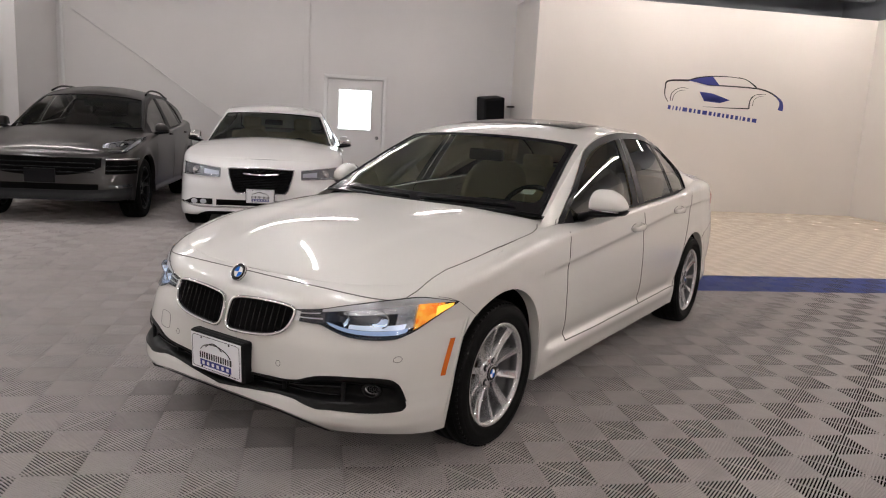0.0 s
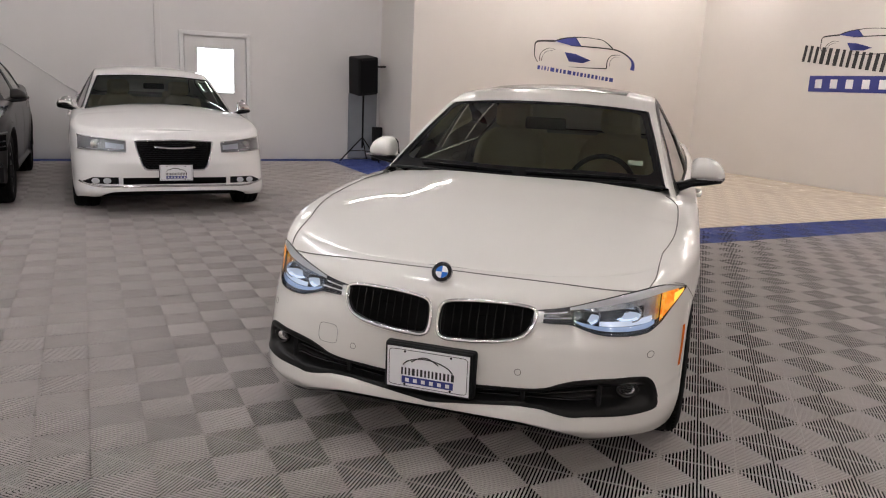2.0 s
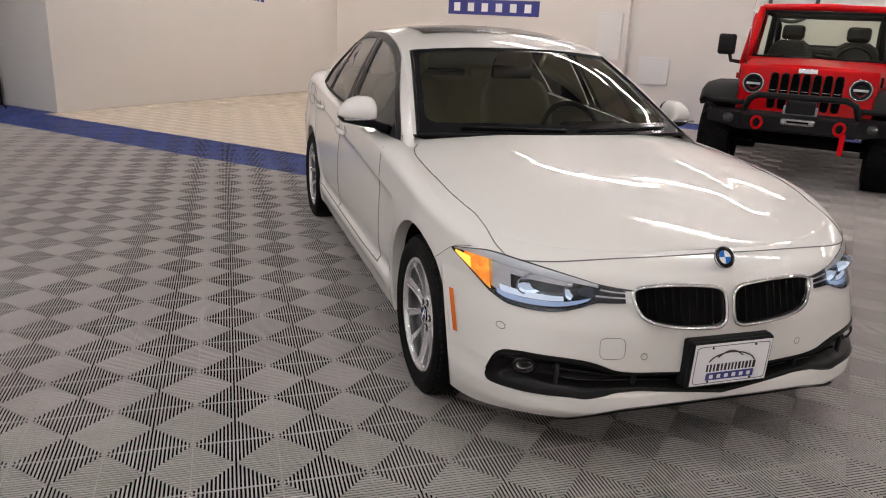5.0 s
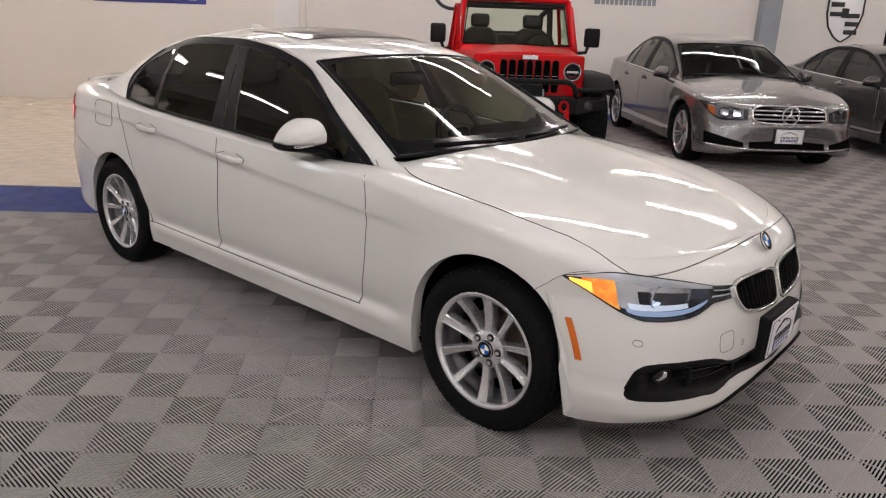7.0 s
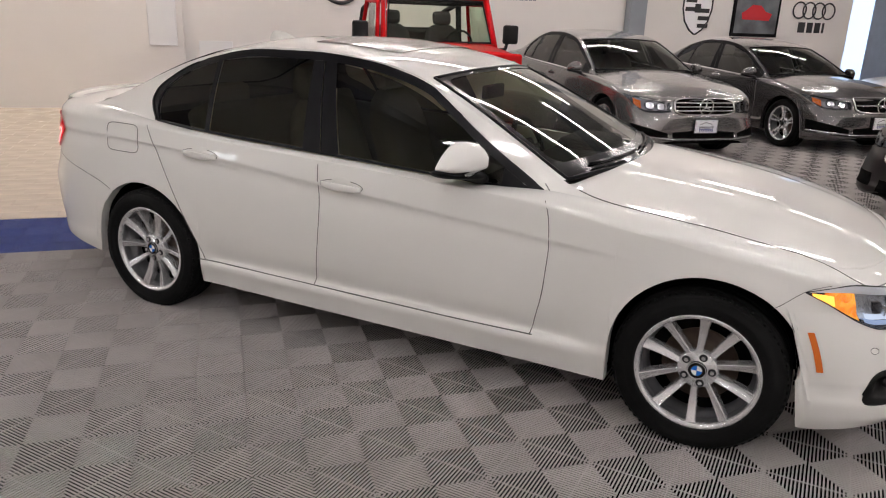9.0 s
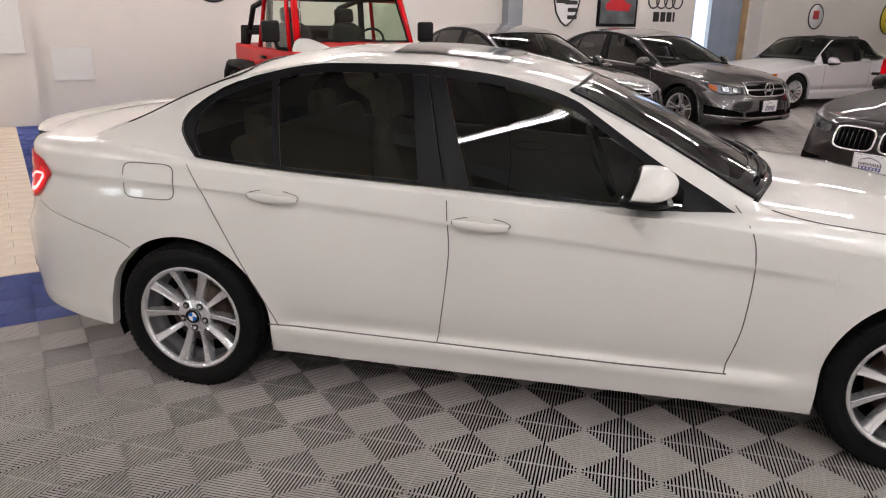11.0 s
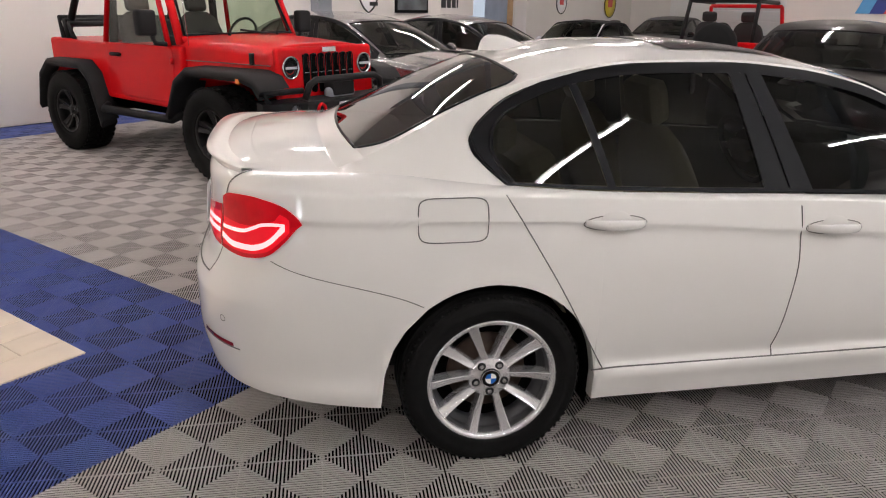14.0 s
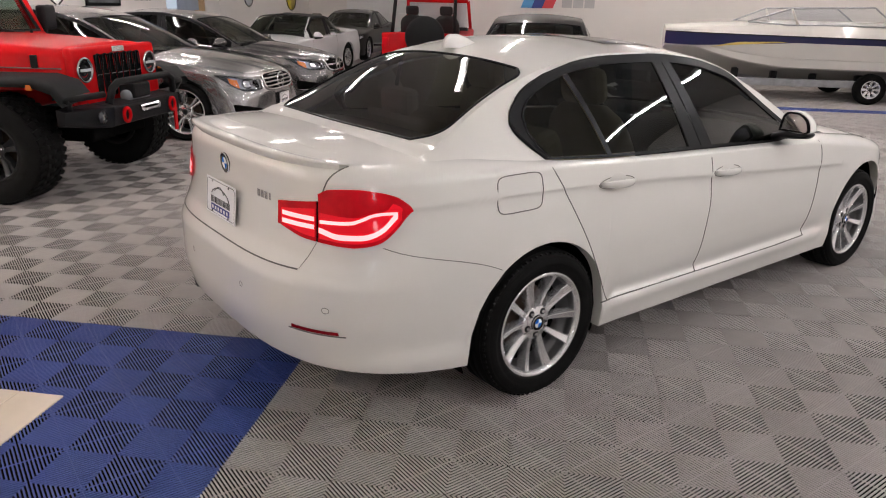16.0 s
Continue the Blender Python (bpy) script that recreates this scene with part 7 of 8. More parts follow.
    for yv in (0.62, 0.72):
        fpatch(c, s, "fog_lens", yv - 0.036, yv + 0.036, lambda y: 0.367 - np.sqrt(np.maximum(0.0013 - (y - yv) ** 2, 0)) * 0.75, lambda y: 0.367 + np.sqrt(np.maximum(0.0013 - (y - yv) ** 2, 0)) * 0.75, 0.010, M_LAMPBODY, n=14)
    y = np.linspace(-0.86, 0.86, 50)
    z = 0.312 + 0.045 * np.clip((np.abs(y) - 0.62) / 0.24, 0, 1) ** 2
    tube("chrome_strip", [(a + 0.008, b, e) for a, b, e in zip(s.front(y, z), y, z)], 0.010, M_CHROME, c, seg=8)
    plate(c, (fx(s, 0, 0.43) + 0.03, 0, 0.445), FACE_FRONT)


def front_suv(c, s):
    fpatch(c, s, "grille_opening", -0.62, 0.62, lambda y: 0.56 + 0.10 * np.abs(y / 0.62) ** 3, lambda y: 0.76 + 0.0 * y, 0.006, M_VOID, "dark wide grille opening", both=False, n=40)
    for z in (0.60, 0.65, 0.70):
        y = np.linspace(-0.56, 0.56, 30)
        tube("grille_bar", [(a + 0.010, b, z) for a, b in zip(s.front(y, np.full(30, z)), y)], 0.007, M_TRIM, c, seg=6)
    fpatch(c, s, "side_intake", 0.66, 0.93, K(0.58), K(0.73), 0.006, M_VOID)
    for z in (0.62, 0.67):
        for sg in (1, -1):
            y = np.linspace(0.67, 0.92, 12)
            tube("intake_bar", [(a + 0.010, sg * b, z) for a, b in zip(s.front(y, np.full(12, z)), y)], 0.007, M_TRIM, c, seg=6)
    fpatch(c, s, "daylight_strip", 0.66, 0.94, K(0.745), K(0.757), 0.010, M_SATINCHROME)
    wedge_lamp(c, s, 0.58, 0.94, 0.80, 0.92, 0.08, M_LAMPBODY)
    fpatch(c, s, "lower_grille", -0.60, 0.60, K(0.40), K(0.47), 0.006, M_VOID, both=False, n=30)
    fpatch(c, s, "fog_lens", 0.70, 0.90, K(0.435), K(0.462), 0.008, M_LAMPDARK)
    fpatch(c, s, "lower_skirt", -0.90, 0.90, K(0.285), lambda y: 0.395 + 0.03 * (np.abs(y) / 0.9) ** 2, 0.008, M_PLASTIC, "black lower bumper skirt", both=False, n=60)
    box("blank_plate", (0.02, 0.32, 0.16), (fx(s, 0, 0.56) + 0.012, 0, 0.555), M_TRIM, c, "black blank plate holder", 0.006)


def three_star(c, at, r):
    """A ringed three-armed ornament."""
    bm = bmesh.new()
    add_tube(bm, [(0, r * math.cos(a), r * math.sin(a)) for a in np.linspace(0, 2 * math.pi, 28, endpoint=False)], r * 0.11, 8, True)
    for k in range(3):
        a = math.pi / 2 + k * 2 * math.pi / 3
        d, q = Vector((0, math.cos(a), math.sin(a))), Vector((0, -math.sin(a), math.cos(a)))
        vs = [bm.verts.new(p) for p in (d * r, q * r * 0.16 - d * r * 0.05, -q * r * 0.16 - d * r * 0.05, Vector((r * 0.12, 0, 0)))]
        bm.faces.new((vs[0], vs[1], vs[3]))
        bm.faces.new((vs[0], vs[3], vs[2]))
    part("badge_star", bm, M_CHROME, c).matrix_basis = Matrix.Translation(at)


def front_star_saloon(bars, lamp):
    def f(c, s):
        fpatch(c, s, "grille_shade", -0.40, 0.40, lambda y: 0.56 + 0.03 * np.abs(y / 0.4) ** 2, lambda y: 0.735 - 0.02 * np.abs(y / 0.4) ** 2, 0.006, M_VOID, "near-black sheet for the shade in the grille", both=False, n=40)
        outline(c, s, "grille_surround", rr(0, 0.648, 0.405, 0.088, 0.5), 0.011, M_CHROME)
        for z in bars:
            y = np.linspace(-0.39, 0.39, 30)
            tube("grille_bar", [(a + 0.016, b, z) for a, b in zip(s.front(y, np.full(30, z)), y)], 0.012, M_SATINCHROME, c, seg=8)
        three_star(c, (fx(s, 0, 0.65) + 0.028, 0, 0.648), 0.092)
        wedge_lamp(c, s, lamp[0], lamp[1], lamp[2], lamp[3], lamp[4])
        fpatch(c, s, "lower_intake", -0.42, 0.42, lambda y: 0.292 + 0 * y, lambda y: 0.385 - 0.03 * np.abs(y / 0.42), 0.006, M_VOID, both=False, n=30)
        fpatch(c, s, "side_intake", 0.48, 0.84, lambda y: 0.300 + 0.04 * (y - 0.48), lambda y: 0.345 + 0.26 * (y - 0.48), 0.006, M_VOID)
        y = np.linspace(-0.84, 0.84, 50)
        z = 0.278 + 0.03 * np.clip((np.abs(y) - 0.4) / 0.4, 0, 1)
        tube("chrome_strip", [(a + 0.008, b, e) for a, b, e in zip(s.front(y, z), y, z)], 0.008, M_SATINCHROME, c, seg=8)
        plate(c, (fx(s, 0, 0.42) + 0.03, 0, 0.43), FACE_FRONT)
    return f


def front_dark_saloon(c, s):
    for sg in (1, -1):
        pts = [(sg * y, z) for y, z in rr(0.21, 0.60, 0.185, 0.095, 0.5)]
        tube("grille_surround", [(fx(s, abs(y), z) + 0.012, y, z) for y, z in pts], 0.011, M_CHROME, c, seg=8, closed=True)
        for i in range(8):
            y = 0.05 + 0.045 * i
            tube("slat", [(fx(s, y, z) + 0.012, sg * y, z) for z in (0.52, 0.6, 0.68)], 0.005, M_GLOSSBLK, c, seg=6)
    fpatch(c, s, "grille_shade", 0.035, 0.385, K(0.515), K(0.688), 0.005, M_VOID)
    badge(c, (fx(s, 0, 0.735) + 0.0, 0, 0.745), 0.041, Matrix.Rotation(math.radians(50), 4, "Y") @ Matrix.Rotation(math.pi / 2, 4, "Z"))
    wedge_lamp(c, s, 0.42, 0.84, 0.59, 0.69, 0.05, M_LAMPBODY)
    fpatch(c, s, "lower_intake", -0.40, 0.40, K(0.26), K(0.36), 0.006, M_VOID, both=False, n=30)
    fpatch(c, s, "side_intake", 0.50, 0.82, K(0.29), K(0.40), 0.006, M_VOID)
    plate(c, (fx(s, 0, 0.43) + 0.03, 0, 0.42), FACE_FRONT)


def heading(u, v, deg):
    """A pose in the room: heading 0 looks along +u."""
    return room(u, v, 0, deg)


def park_row():
    s = stretched(1.085, 1.05, 1.035, axles=(1.525, -1.525), hub=0.36, arch=0.41, rail_y=lambda x: SALOON["rail_y"](np.asarray(x) / 1.085) * 1.08,
                  shoulder=lambda x: SALOON["shoulder"](np.asarray(x) / 1.085) * 1.0 + 0.05 + 0.06 * np.clip(np.asarray(x) / 2.2, 0, 1),
                  hood_mid=lambda x: SALOON["hood_mid"](np.asarray(x) / 1.085) * 1.0 + 0.085, boot_mid=lambda x: SALOON["boot_mid"](np.asarray(x) / 1.085) + 0.07,
                  ef=0.52, strip_mat=M_CHROME)
    other_car("limousine", heading(-6.15, -1.80, 0), "white four-door limousine with black mesh grille and chrome mirrors", s, M_WHITE2, (5, 0.2, 0.022, False), 0.36, 0.25, M_ALLOY, front_white_limo, M_CREAM, mirror_x=0.72)
    s = stretched(1.01, 1.065, 1.135, axles=(1.405, -1.405), hub=0.37, arch=0.425, flare=0.02, ef=0.6, tail=lambda z: SALOON["tail"](np.asarray(z) / 1.2) * 1.0,
                  mid=curve((1.05, 1.02), (0.9, 1.11), (0.5, 1.34), (0.2, 1.48), (0.0, 1.55), (-0.5, 1.615), (-1.1, 1.60), (-1.5, 1.53), (-1.8, 1.42), (-2.05, 1.20), (-2.2, 1.1)),
                  rail_z=curve((0.95, 0.99), (0.8, 1.07), (0.5, 1.24), (0.2, 1.39), (0.0, 1.46), (-0.5, 1.535), (-1.1, 1.525), (-1.5, 1.46), (-1.8, 1.36), (-2.05, 1.18), (-2.2, 1.1)),
                  rw_head=-1.62, rw_base=-2.12, dlo_rear=-1.72, quarter=(-1.15, 0.014), boot_x=(-1.9, -2.35),
                  bottom=lambda x: SALOON["bottom"](np.asarray(x)) + 0.09)
    c = other_car("sport_utility_car", heading(-6.35, -4.22, 0), "dark grey metallic sport utility car with black wheels", s, M_GREY, (5, 0.2, 0.024, False), 0.37, 0.265, M_DARKALLOY, front_suv)
    for sg in (1, -1):
        x = np.linspace(-1.5, -0.1, 20)
        tube("roof_bar", [(a, sg * (float(s.rail_y(a)) - 0.03), float(s.rail_z(a)) + 0.035 + 0.02 * math.sin((a + 1.5) / 1.4 * math.pi)) for a in x], 0.014, M_TRIM, c, seg=8)
    s = stretched(1.045, 1.02, 1.02, axles=(1.437, -1.437), hub=0.335, arch=0.385, ef=0.62, strip_mat=M_CHROME)
    other_car("grey_saloon_car", heading(4.25, 5.95, -90), "silver-grey four-door saloon with star grille and chrome mirrors", s, M_SILVER, (7, 0.11, 0.013, False), 0.335, 0.255, M_ALLOY, front_star_saloon((0.605, 0.648, 0.69), (0.45, 0.86, 0.555, 0.70, 0.06)), M_GREYSEAT)
    s = stretched(1.0, 0.985, 0.985, axles=(1.35, -1.35), hub=0.325, arch=0.37, ef=0.72, strip_mat=M_CHROME)
    other_car("grey_coupe_saloon", heading(7.0, 5.95, -90), "dark grey low four-door saloon with star grille", s, M_CLA, (5, 0.15, 0.016, False), 0.325, 0.235, M_ALLOY, front_star_saloon((0.648,), (0.45, 0.85, 0.565, 0.695, 0.06)), M_GREYSEAT)
    s = stretched(1.05, 1.03, 1.02, axles=(1.47, -1.47), hub=0.34, arch=0.385)
    other_car("black_saloon_car", heading(6.40, 0.66, 180), "glossy black-brown saloon with double kidney grille", s, M_BLACKCAR, (5, 0.2, 0.02, False), 0.34, 0.245, M_ALLOY, front_dark_saloon, M_GREYSEAT, cap=True)


park_row()


# ---- red off-roader: square tub, slotted grille, steel bumper ----
def slab(bm, pts, half0, half1=None, bevel=0.02):
    """A closed side outline of (x, z) pairs carried across from -half to +half, edges eased."""
    half1 = half0 if half1 is None else half1
    A = [bm.verts.new((x, -half0, z)) for x, z in pts]
    B = [bm.verts.new((x, half1, z)) for x, z in pts]
    n = len(pts)
    fs = [bm.faces.new(A), bm.faces.new(B[::-1])]
    for i in range(n):
        fs.append(bm.faces.new((A[i], B[i], B[(i + 1) % n], A[(i + 1) % n])))
    bmesh.ops.recalc_face_normals(bm, faces=fs)
    if bevel:
        bmesh.ops.bevel(bm, geom=list({e for f in fs for e in f.edges}), offset=bevel, segments=3, profile=0.5, affect="EDGES")


def slab_part(name, pts, half, material, parent, label="", bevel=0.02, y0=None):
    bm = bmesh.new()
    if y0 is None:
        slab(bm, pts, half, half, bevel)
    else:
        slab(bm, pts, -y0, half, bevel)
    return part(name, bm, material, parent, label, smooth=False)


def knobbly_wheel(parent, name, at, sg, r=0.42, hub=0.225, w=0.32):
    ob = wheel(name, hub, r, w, (5, 0.16, 0.026, False), M_DARKALLOY, parent, at, sg, False)
    for row, (y, k) in enumerate(((-0.115, 40), (-0.04, 36), (0.04, 36), (0.115, 40))):
        bm = bmesh.new()
        for i in range(k):
            a = 2 * math.pi * (i + 0.5 * (row % 2)) / k
            add_box(bm, (0.040, 0.066, 0.014), ((r - 0.003) * math.cos(a), y, (r - 0.003) * math.sin(a)), Matrix.Rotation(-a, 4, "Y") @ Matrix.Rotation(math.pi / 2, 4, "Y") @ Matrix.Rotation(0.3 * (1 if row % 2 else -1), 4, "Z"))
        part("tread", bm, M_TYRE, ob, smooth=False)
    return ob


def flare(c, xa, sg, zc, inner, outer, hi=0.56, front=True):
    """A flat-topped black wing flare over a wheel."""
    bm = bmesh.new()
    pts = [(-0.66, 0.30), (-0.50, 0.62), (-0.34, 0.72), (0.42, 0.72), (0.58, 0.675), (0.66, 0.58)] if front else [(-0.60, 0.20), (-0.50, 0.55), (-0.34, 0.68), (0.30, 0.68), (0.46, 0.56), (0.62, 0.10)]
    V = []
    for x, z in pts:
        V.append([bm.verts.new((xa + x * f, sg * y, zc - 0.14 + z - d)) for y, d, f in ((inner, 0.0, 1), (outer - 0.03, 0.01, 1.0), (outer, 0.04, 1.0), (outer - 0.012, 0.085, 0.97), (inner, 0.05, 0.94))])
    for A, B in zip(V, V[1:]):
        for k in range(4):
            bm.faces.new((A[k], A[k + 1], B[k + 1], B[k]))
    bmesh.ops.recalc_face_normals(bm, faces=bm.faces)
    part("wing_flare", bm, M_PLASTIC, c, "black plastic wing flare")


def off_roader():
    c = empty("off_roader", heading(1.425, 5.77, -90), "red two-door open off-roader with black flares and steel bumper", "car", "cars parked along the showroom")
    R = M_RED
    # tub and bonnet
    slab_part("tub", [(-1.72, 0.62), (0.62, 0.56), (0.62, 1.16), (-0.10, 1.14), (-0.62, 1.14), (-1.72, 1.16)], 0.77, R, c, "", 0.03)
    bm = bmesh.new()
    rows = []
    for x in np.linspace(0.52, 1.69, 14):
        f = (x - 0.52) / 1.17
        hw = 0.72 - 0.11 * f
        zt = 1.235 - 0.05 * f**1.6
        zb = 0.86
        sec = [(hw, zb), (hw, zt - 0.10)] + [(hw - 0.09 * (1 - math.cos(a)), zt - 0.10 + 0.09 * math.sin(a)) for a in np.linspace(0.3, math.pi / 2, 5)] + [(hw * 0.5, zt + 0.012), (0.0, zt + 0.018)]
        pts = [(x, y, z) for y, z in sec] + [(x, -y, z) for y, z in sec[-2::-1]]
        rows.append([bm.verts.new(p) for p in pts])
    for A, B in zip(rows, rows[1:]):
        for k in range(len(A) - 1):
            bm.faces.new((A[k], B[k], B[k + 1], A[k + 1]))
    bm.faces.new(rows[-1])
    bmesh.ops.recalc_face_normals(bm, faces=bm.faces)
    part("bonnet", bm, R, c)
    for sg in (1, -1):
        tube("bonnet_gap", [(x, sg * (0.725 - 0.11 * (x - 0.52) / 1.17), 1.03) for x in np.linspace(0.56, 1.66, 8)], 0.005, M_SEAM, c, seg=6)
        box("bonnet_latch", (0.05, 0.035, 0.10), (1.45, sg * 0.635, 1.08), M_PLASTIC, c, "", 0.008)
        bm = bmesh.new()
        add_cyl(bm, 0.012, 0.03, (0.75, sg * 0.3, 1.26), "z", 10)
        part("bonnet_stop", bm, M_PLASTIC, c)
    # grille panel with seven slots and lamps
    bm = bmesh.new()
    add_box(bm, (0.07, 1.22, 0.48), (1.715, 0, 0.945), Matrix.Rotation(-0.06, 4, "Y"), 0.03, 3)
    part("grille_panel", bm, R, c, smooth=False)
    for i in range(7):
        y = (i - 3) * 0.095
        bm = bmesh.new()
        add_box(bm, (0.02, 0.066, 0.33), (1.748, y, 0.955), Matrix.Rotation(-0.06, 4, "Y"), 0.008, 3)
        part("slot", bm, M_VOID, c, smooth=False)
        tube("slot_rim", [(1.758, y + 0.035 * math.copysign(abs(math.cos(a)) ** 0.4, math.cos(a)), 0.955 + 0.17 * math.copysign(abs(math.sin(a)) ** 0.5, math.sin(a))) for a in np.linspace(0, 2 * math.pi, 20, endpoint=False)], 0.006, M_GLOSSBLK, c, seg=6, closed=True)
        # small bright bar shaped in place of a glint in the slot
        box("slot_glint", (0.006, 0.06, 0.008), (1.762, y, 0.96), M_SATINCHROME, c, "", 0.002)
    for sg in (1, -1):
        hl = empty("headlamp")
        hl.parent = c
        hl.matrix_basis = Matrix.Translation((1.755, sg * 0.473, 1.012)) @ FACE_FRONT
        bm = bmesh.new()
        add_lathe(bm, [(0.098, 0.0), (0.10, 0.012), (0.088, 0.016), (0.084, 0.0)], 32, "z")
        part("lamp_ring", bm, M_SATINCHROME, hl, "bright lamp ring")
        bm = bmesh.new()
        add_lathe(bm, [(0.084, 0.0), (0.06, 0.004), (0.055, -0.01), (0.03, 0.012), (0.001, 0.016)], 24, "z")
        part("lamp_inner", bm, M_GLOSSBLK, hl)
        box("lamp_bar", (0.13, 0.022, 0.012), (0, 0, 0.012), M_LAMPBODY, hl, "", 0.004)
        bm = bmesh.new()
        add_lathe(bm, [(0.045, 0.0), (0.043, 0.012), (0.001, 0.014)], 20, "z")
        o = part("small_lamp", bm, M_LAMPDARK, c)
        o.matrix_basis = Matrix.Translation((1.742, sg * 0.545, 0.82)) @ FACE_FRONT
    box("grille_bar", (0.01, 0.17, 0.045), (1.762, 0, 1.155), M_SATINCHROME, c, "", 0.004, Matrix.Rotation(-0.1, 4, "Y"))
    # flares and wheels
    for sg in (1, -1):
        flare(c, 1.21, sg, 0.42, 0.60, 0.945)
        flare(c, -1.21, sg, 0.42, 0.74, 0.945, front=False)
        bm = bmesh.new()
        add_box(bm, (0.05, 0.02, 0.05), (1.60, sg * 0.93, 0.92), None, 0.01)
        part("side_marker", bm, M_AMBERD, c, smooth=False)
        knobbly_wheel(c, "front_wheel", (1.21, sg * 0.80, 0.42), sg)
        knobbly_wheel(c, "rear_wheel", (-1.21, sg * 0.80, 0.42), sg)
        # door: lower panel, frame and glass
        slab_part("door", [(-0.62, 0.64), (0.40, 0.62), (0.50, 0.75), (0.50, 1.12), (0.44, 1.15), (-0.62, 1.15)], 0.775, R, c, "", 0.012, y0=0.755).scale = (1, sg, 1)
        tube("door_frame", [(0.46, sg * 0.775, 1.15), (0.24, sg * 0.715, 1.70), (-0.56, sg * 0.70, 1.72), (-0.60, sg * 0.775, 1.15)], 0.026, R, c)
        bm = bmesh.new()
        bm.faces.new([bm.verts.new(p) for p in ((0.44, sg * 0.772, 1.15), (0.23, sg * 0.715, 1.69), (-0.55, sg * 0.70, 1.71), (-0.59, sg * 0.772, 1.15))])
        part("door_glass", bm, M_GLASS, c, smooth=False)
        tube("door_handle", [(-0.50, sg * 0.80, 1.04), (-0.34, sg * 0.80, 1.04)], 0.018, M_PLASTIC, c)
        for z in (0.78, 1.02):
            tube("hinge", [(0.50, sg * 0.79, z - 0.03), (0.50, sg * 0.79, z + 0.03)], 0.018, R, c)
        mo = empty("wing_mirror")
        mo.parent = c
        bm = bmesh.new()
        add_box(bm, (0.10, 0.19, 0.23), (0.42, sg * 0.97, 1.36), None, 0.03, 3)
        part("mirror_shell", bm, M_PLASTIC, mo)
        tube("mirror_arm", [(0.47, sg * 0.80, 1.17), (0.44, sg * 0.90, 1.18), (0.43, sg * 0.93, 1.27)], 0.022, M_PLASTIC, mo)
        # side step
        tube("side_step", [(-0.66, sg * 0.80, 0.52), (-0.60, sg * 0.88, 0.49), (0.55, sg * 0.88, 0.49), (0.62, sg * 0.80, 0.54)], 0.04, M_PLASTIC, c)
        box("door_print", (0.20, 0.004, 0.02), (0.60, sg * 0.775, 0.86), M_GLOSSBLK, c, "", 0.001)
    # windscreen frame
    wf = [(0.56, 1.17), (0.30, 1.80)]
    bm = bmesh.new()
    for sg in (1, -1):
        add_tube(bm, [(0.55, sg * 0.71, 1.17), (0.30, sg * 0.655, 1.78)], 0.040, 8)
    add_tube(bm, [(0.30, -0.655, 1.78), (0.30, 0, 1.80), (0.30, 0.655, 1.78)], 0.040, 8)
    add_tube(bm, [(0.56, -0.70, 1.20), (0.57, 0, 1.21), (0.56, 0.70, 1.20)], 0.045, 8)
    part("windscreen_frame", bm, R, c)
    bm = bmesh.new()
    bm.faces.new([bm.verts.new(p) for p in ((0.55, -0.69, 1.22), (0.55, 0.69, 1.22), (0.31, 0.63, 1.76), (0.31, -0.63, 1.76))])
    part("windscreen", bm, M_GLASS, c, smooth=False)
    tube("windscreen_seal", [(0.555, -0.66, 1.25), (0.555, 0.66, 1.25), (0.325, 0.60, 1.74), (0.325, -0.60, 1.74)], 0.018, M_TRIM, c, closed=True)
    for y0, y1 in ((-0.05, -0.5), (0.42, -0.02)):
        tube("wiper", [(0.60, y0, 1.235), (0.575, y1, 1.29)], 0.010, M_PLASTIC, c)
    tube("aerial", [(0.66, -0.70, 1.16), (0.60, -0.71, 1.9)], 0.004, M_SATINCHROME, c)
    # roll bars, rear rails
    for sg in (1, -1):
        tube("roll_bar", [(-1.62, sg * 0.62, 1.16), (-1.35, sg * 0.60, 1.62), (-0.66, sg * 0.60, 1.73), (0.30, sg * 0.60, 1.74)], 0.038, M_PLASTIC, c)
        tube("roll_bar", [(-0.68, sg * 0.64, 1.10), (-0.66, sg * 0.60, 1.73)], 0.042, M_PLASTIC, c)
    tube("roll_bar", [(-0.66, -0.60, 1.73), (-0.66, 0.60, 1.73)], 0.038, M_PLASTIC, c)
    bm = bmesh.new()
    for k in range(3):
        add_tube(bm, [(-1.30 - 0.10 * k, -0.72, 1.16), (-1.42 - 0.09 * k, -0.70, 1.30 + 0.03 * k), (-1.42 - 0.09 * k, 0.70, 1.30 + 0.03 * k), (-1.30 - 0.10 * k, 0.72, 1.16)], 0.03, 6)
    part("folded_hood", bm, M_PLASTIC, c, "folded black soft hood")
    # bumper, hoop, winch, shackles
    bm = bmesh.new()
    slab(bm, [(1.78, 0.56), (1.98, 0.58), (2.00, 0.74), (1.78, 0.76)], 0.52, 0.52, 0.02)
    for sg in (1, -1):
        vs = [bm.verts.new((x, sg * y, z)) for x, y, z in ((1.78, 0.52, 0.56), (1.98, 0.52, 0.58), (2.0, 0.52, 0.74), (1.78, 0.52, 0.76), (1.74, 0.86, 0.62), (1.80, 0.86, 0.63), (1.82, 0.86, 0.73), (1.74, 0.86, 0.75))]
        for f in ((0, 1, 5, 4), (1, 2, 6, 5), (2, 3, 7, 6), (3, 0, 4, 7), (4, 5, 6, 7)):
            bm.faces.new([vs[i] for i in f])
    bmesh.ops.recalc_face_normals(bm, faces=bm.faces)
    part("steel_bumper", bm, M_PLASTIC, c, "black steel winch bumper", smooth=False)
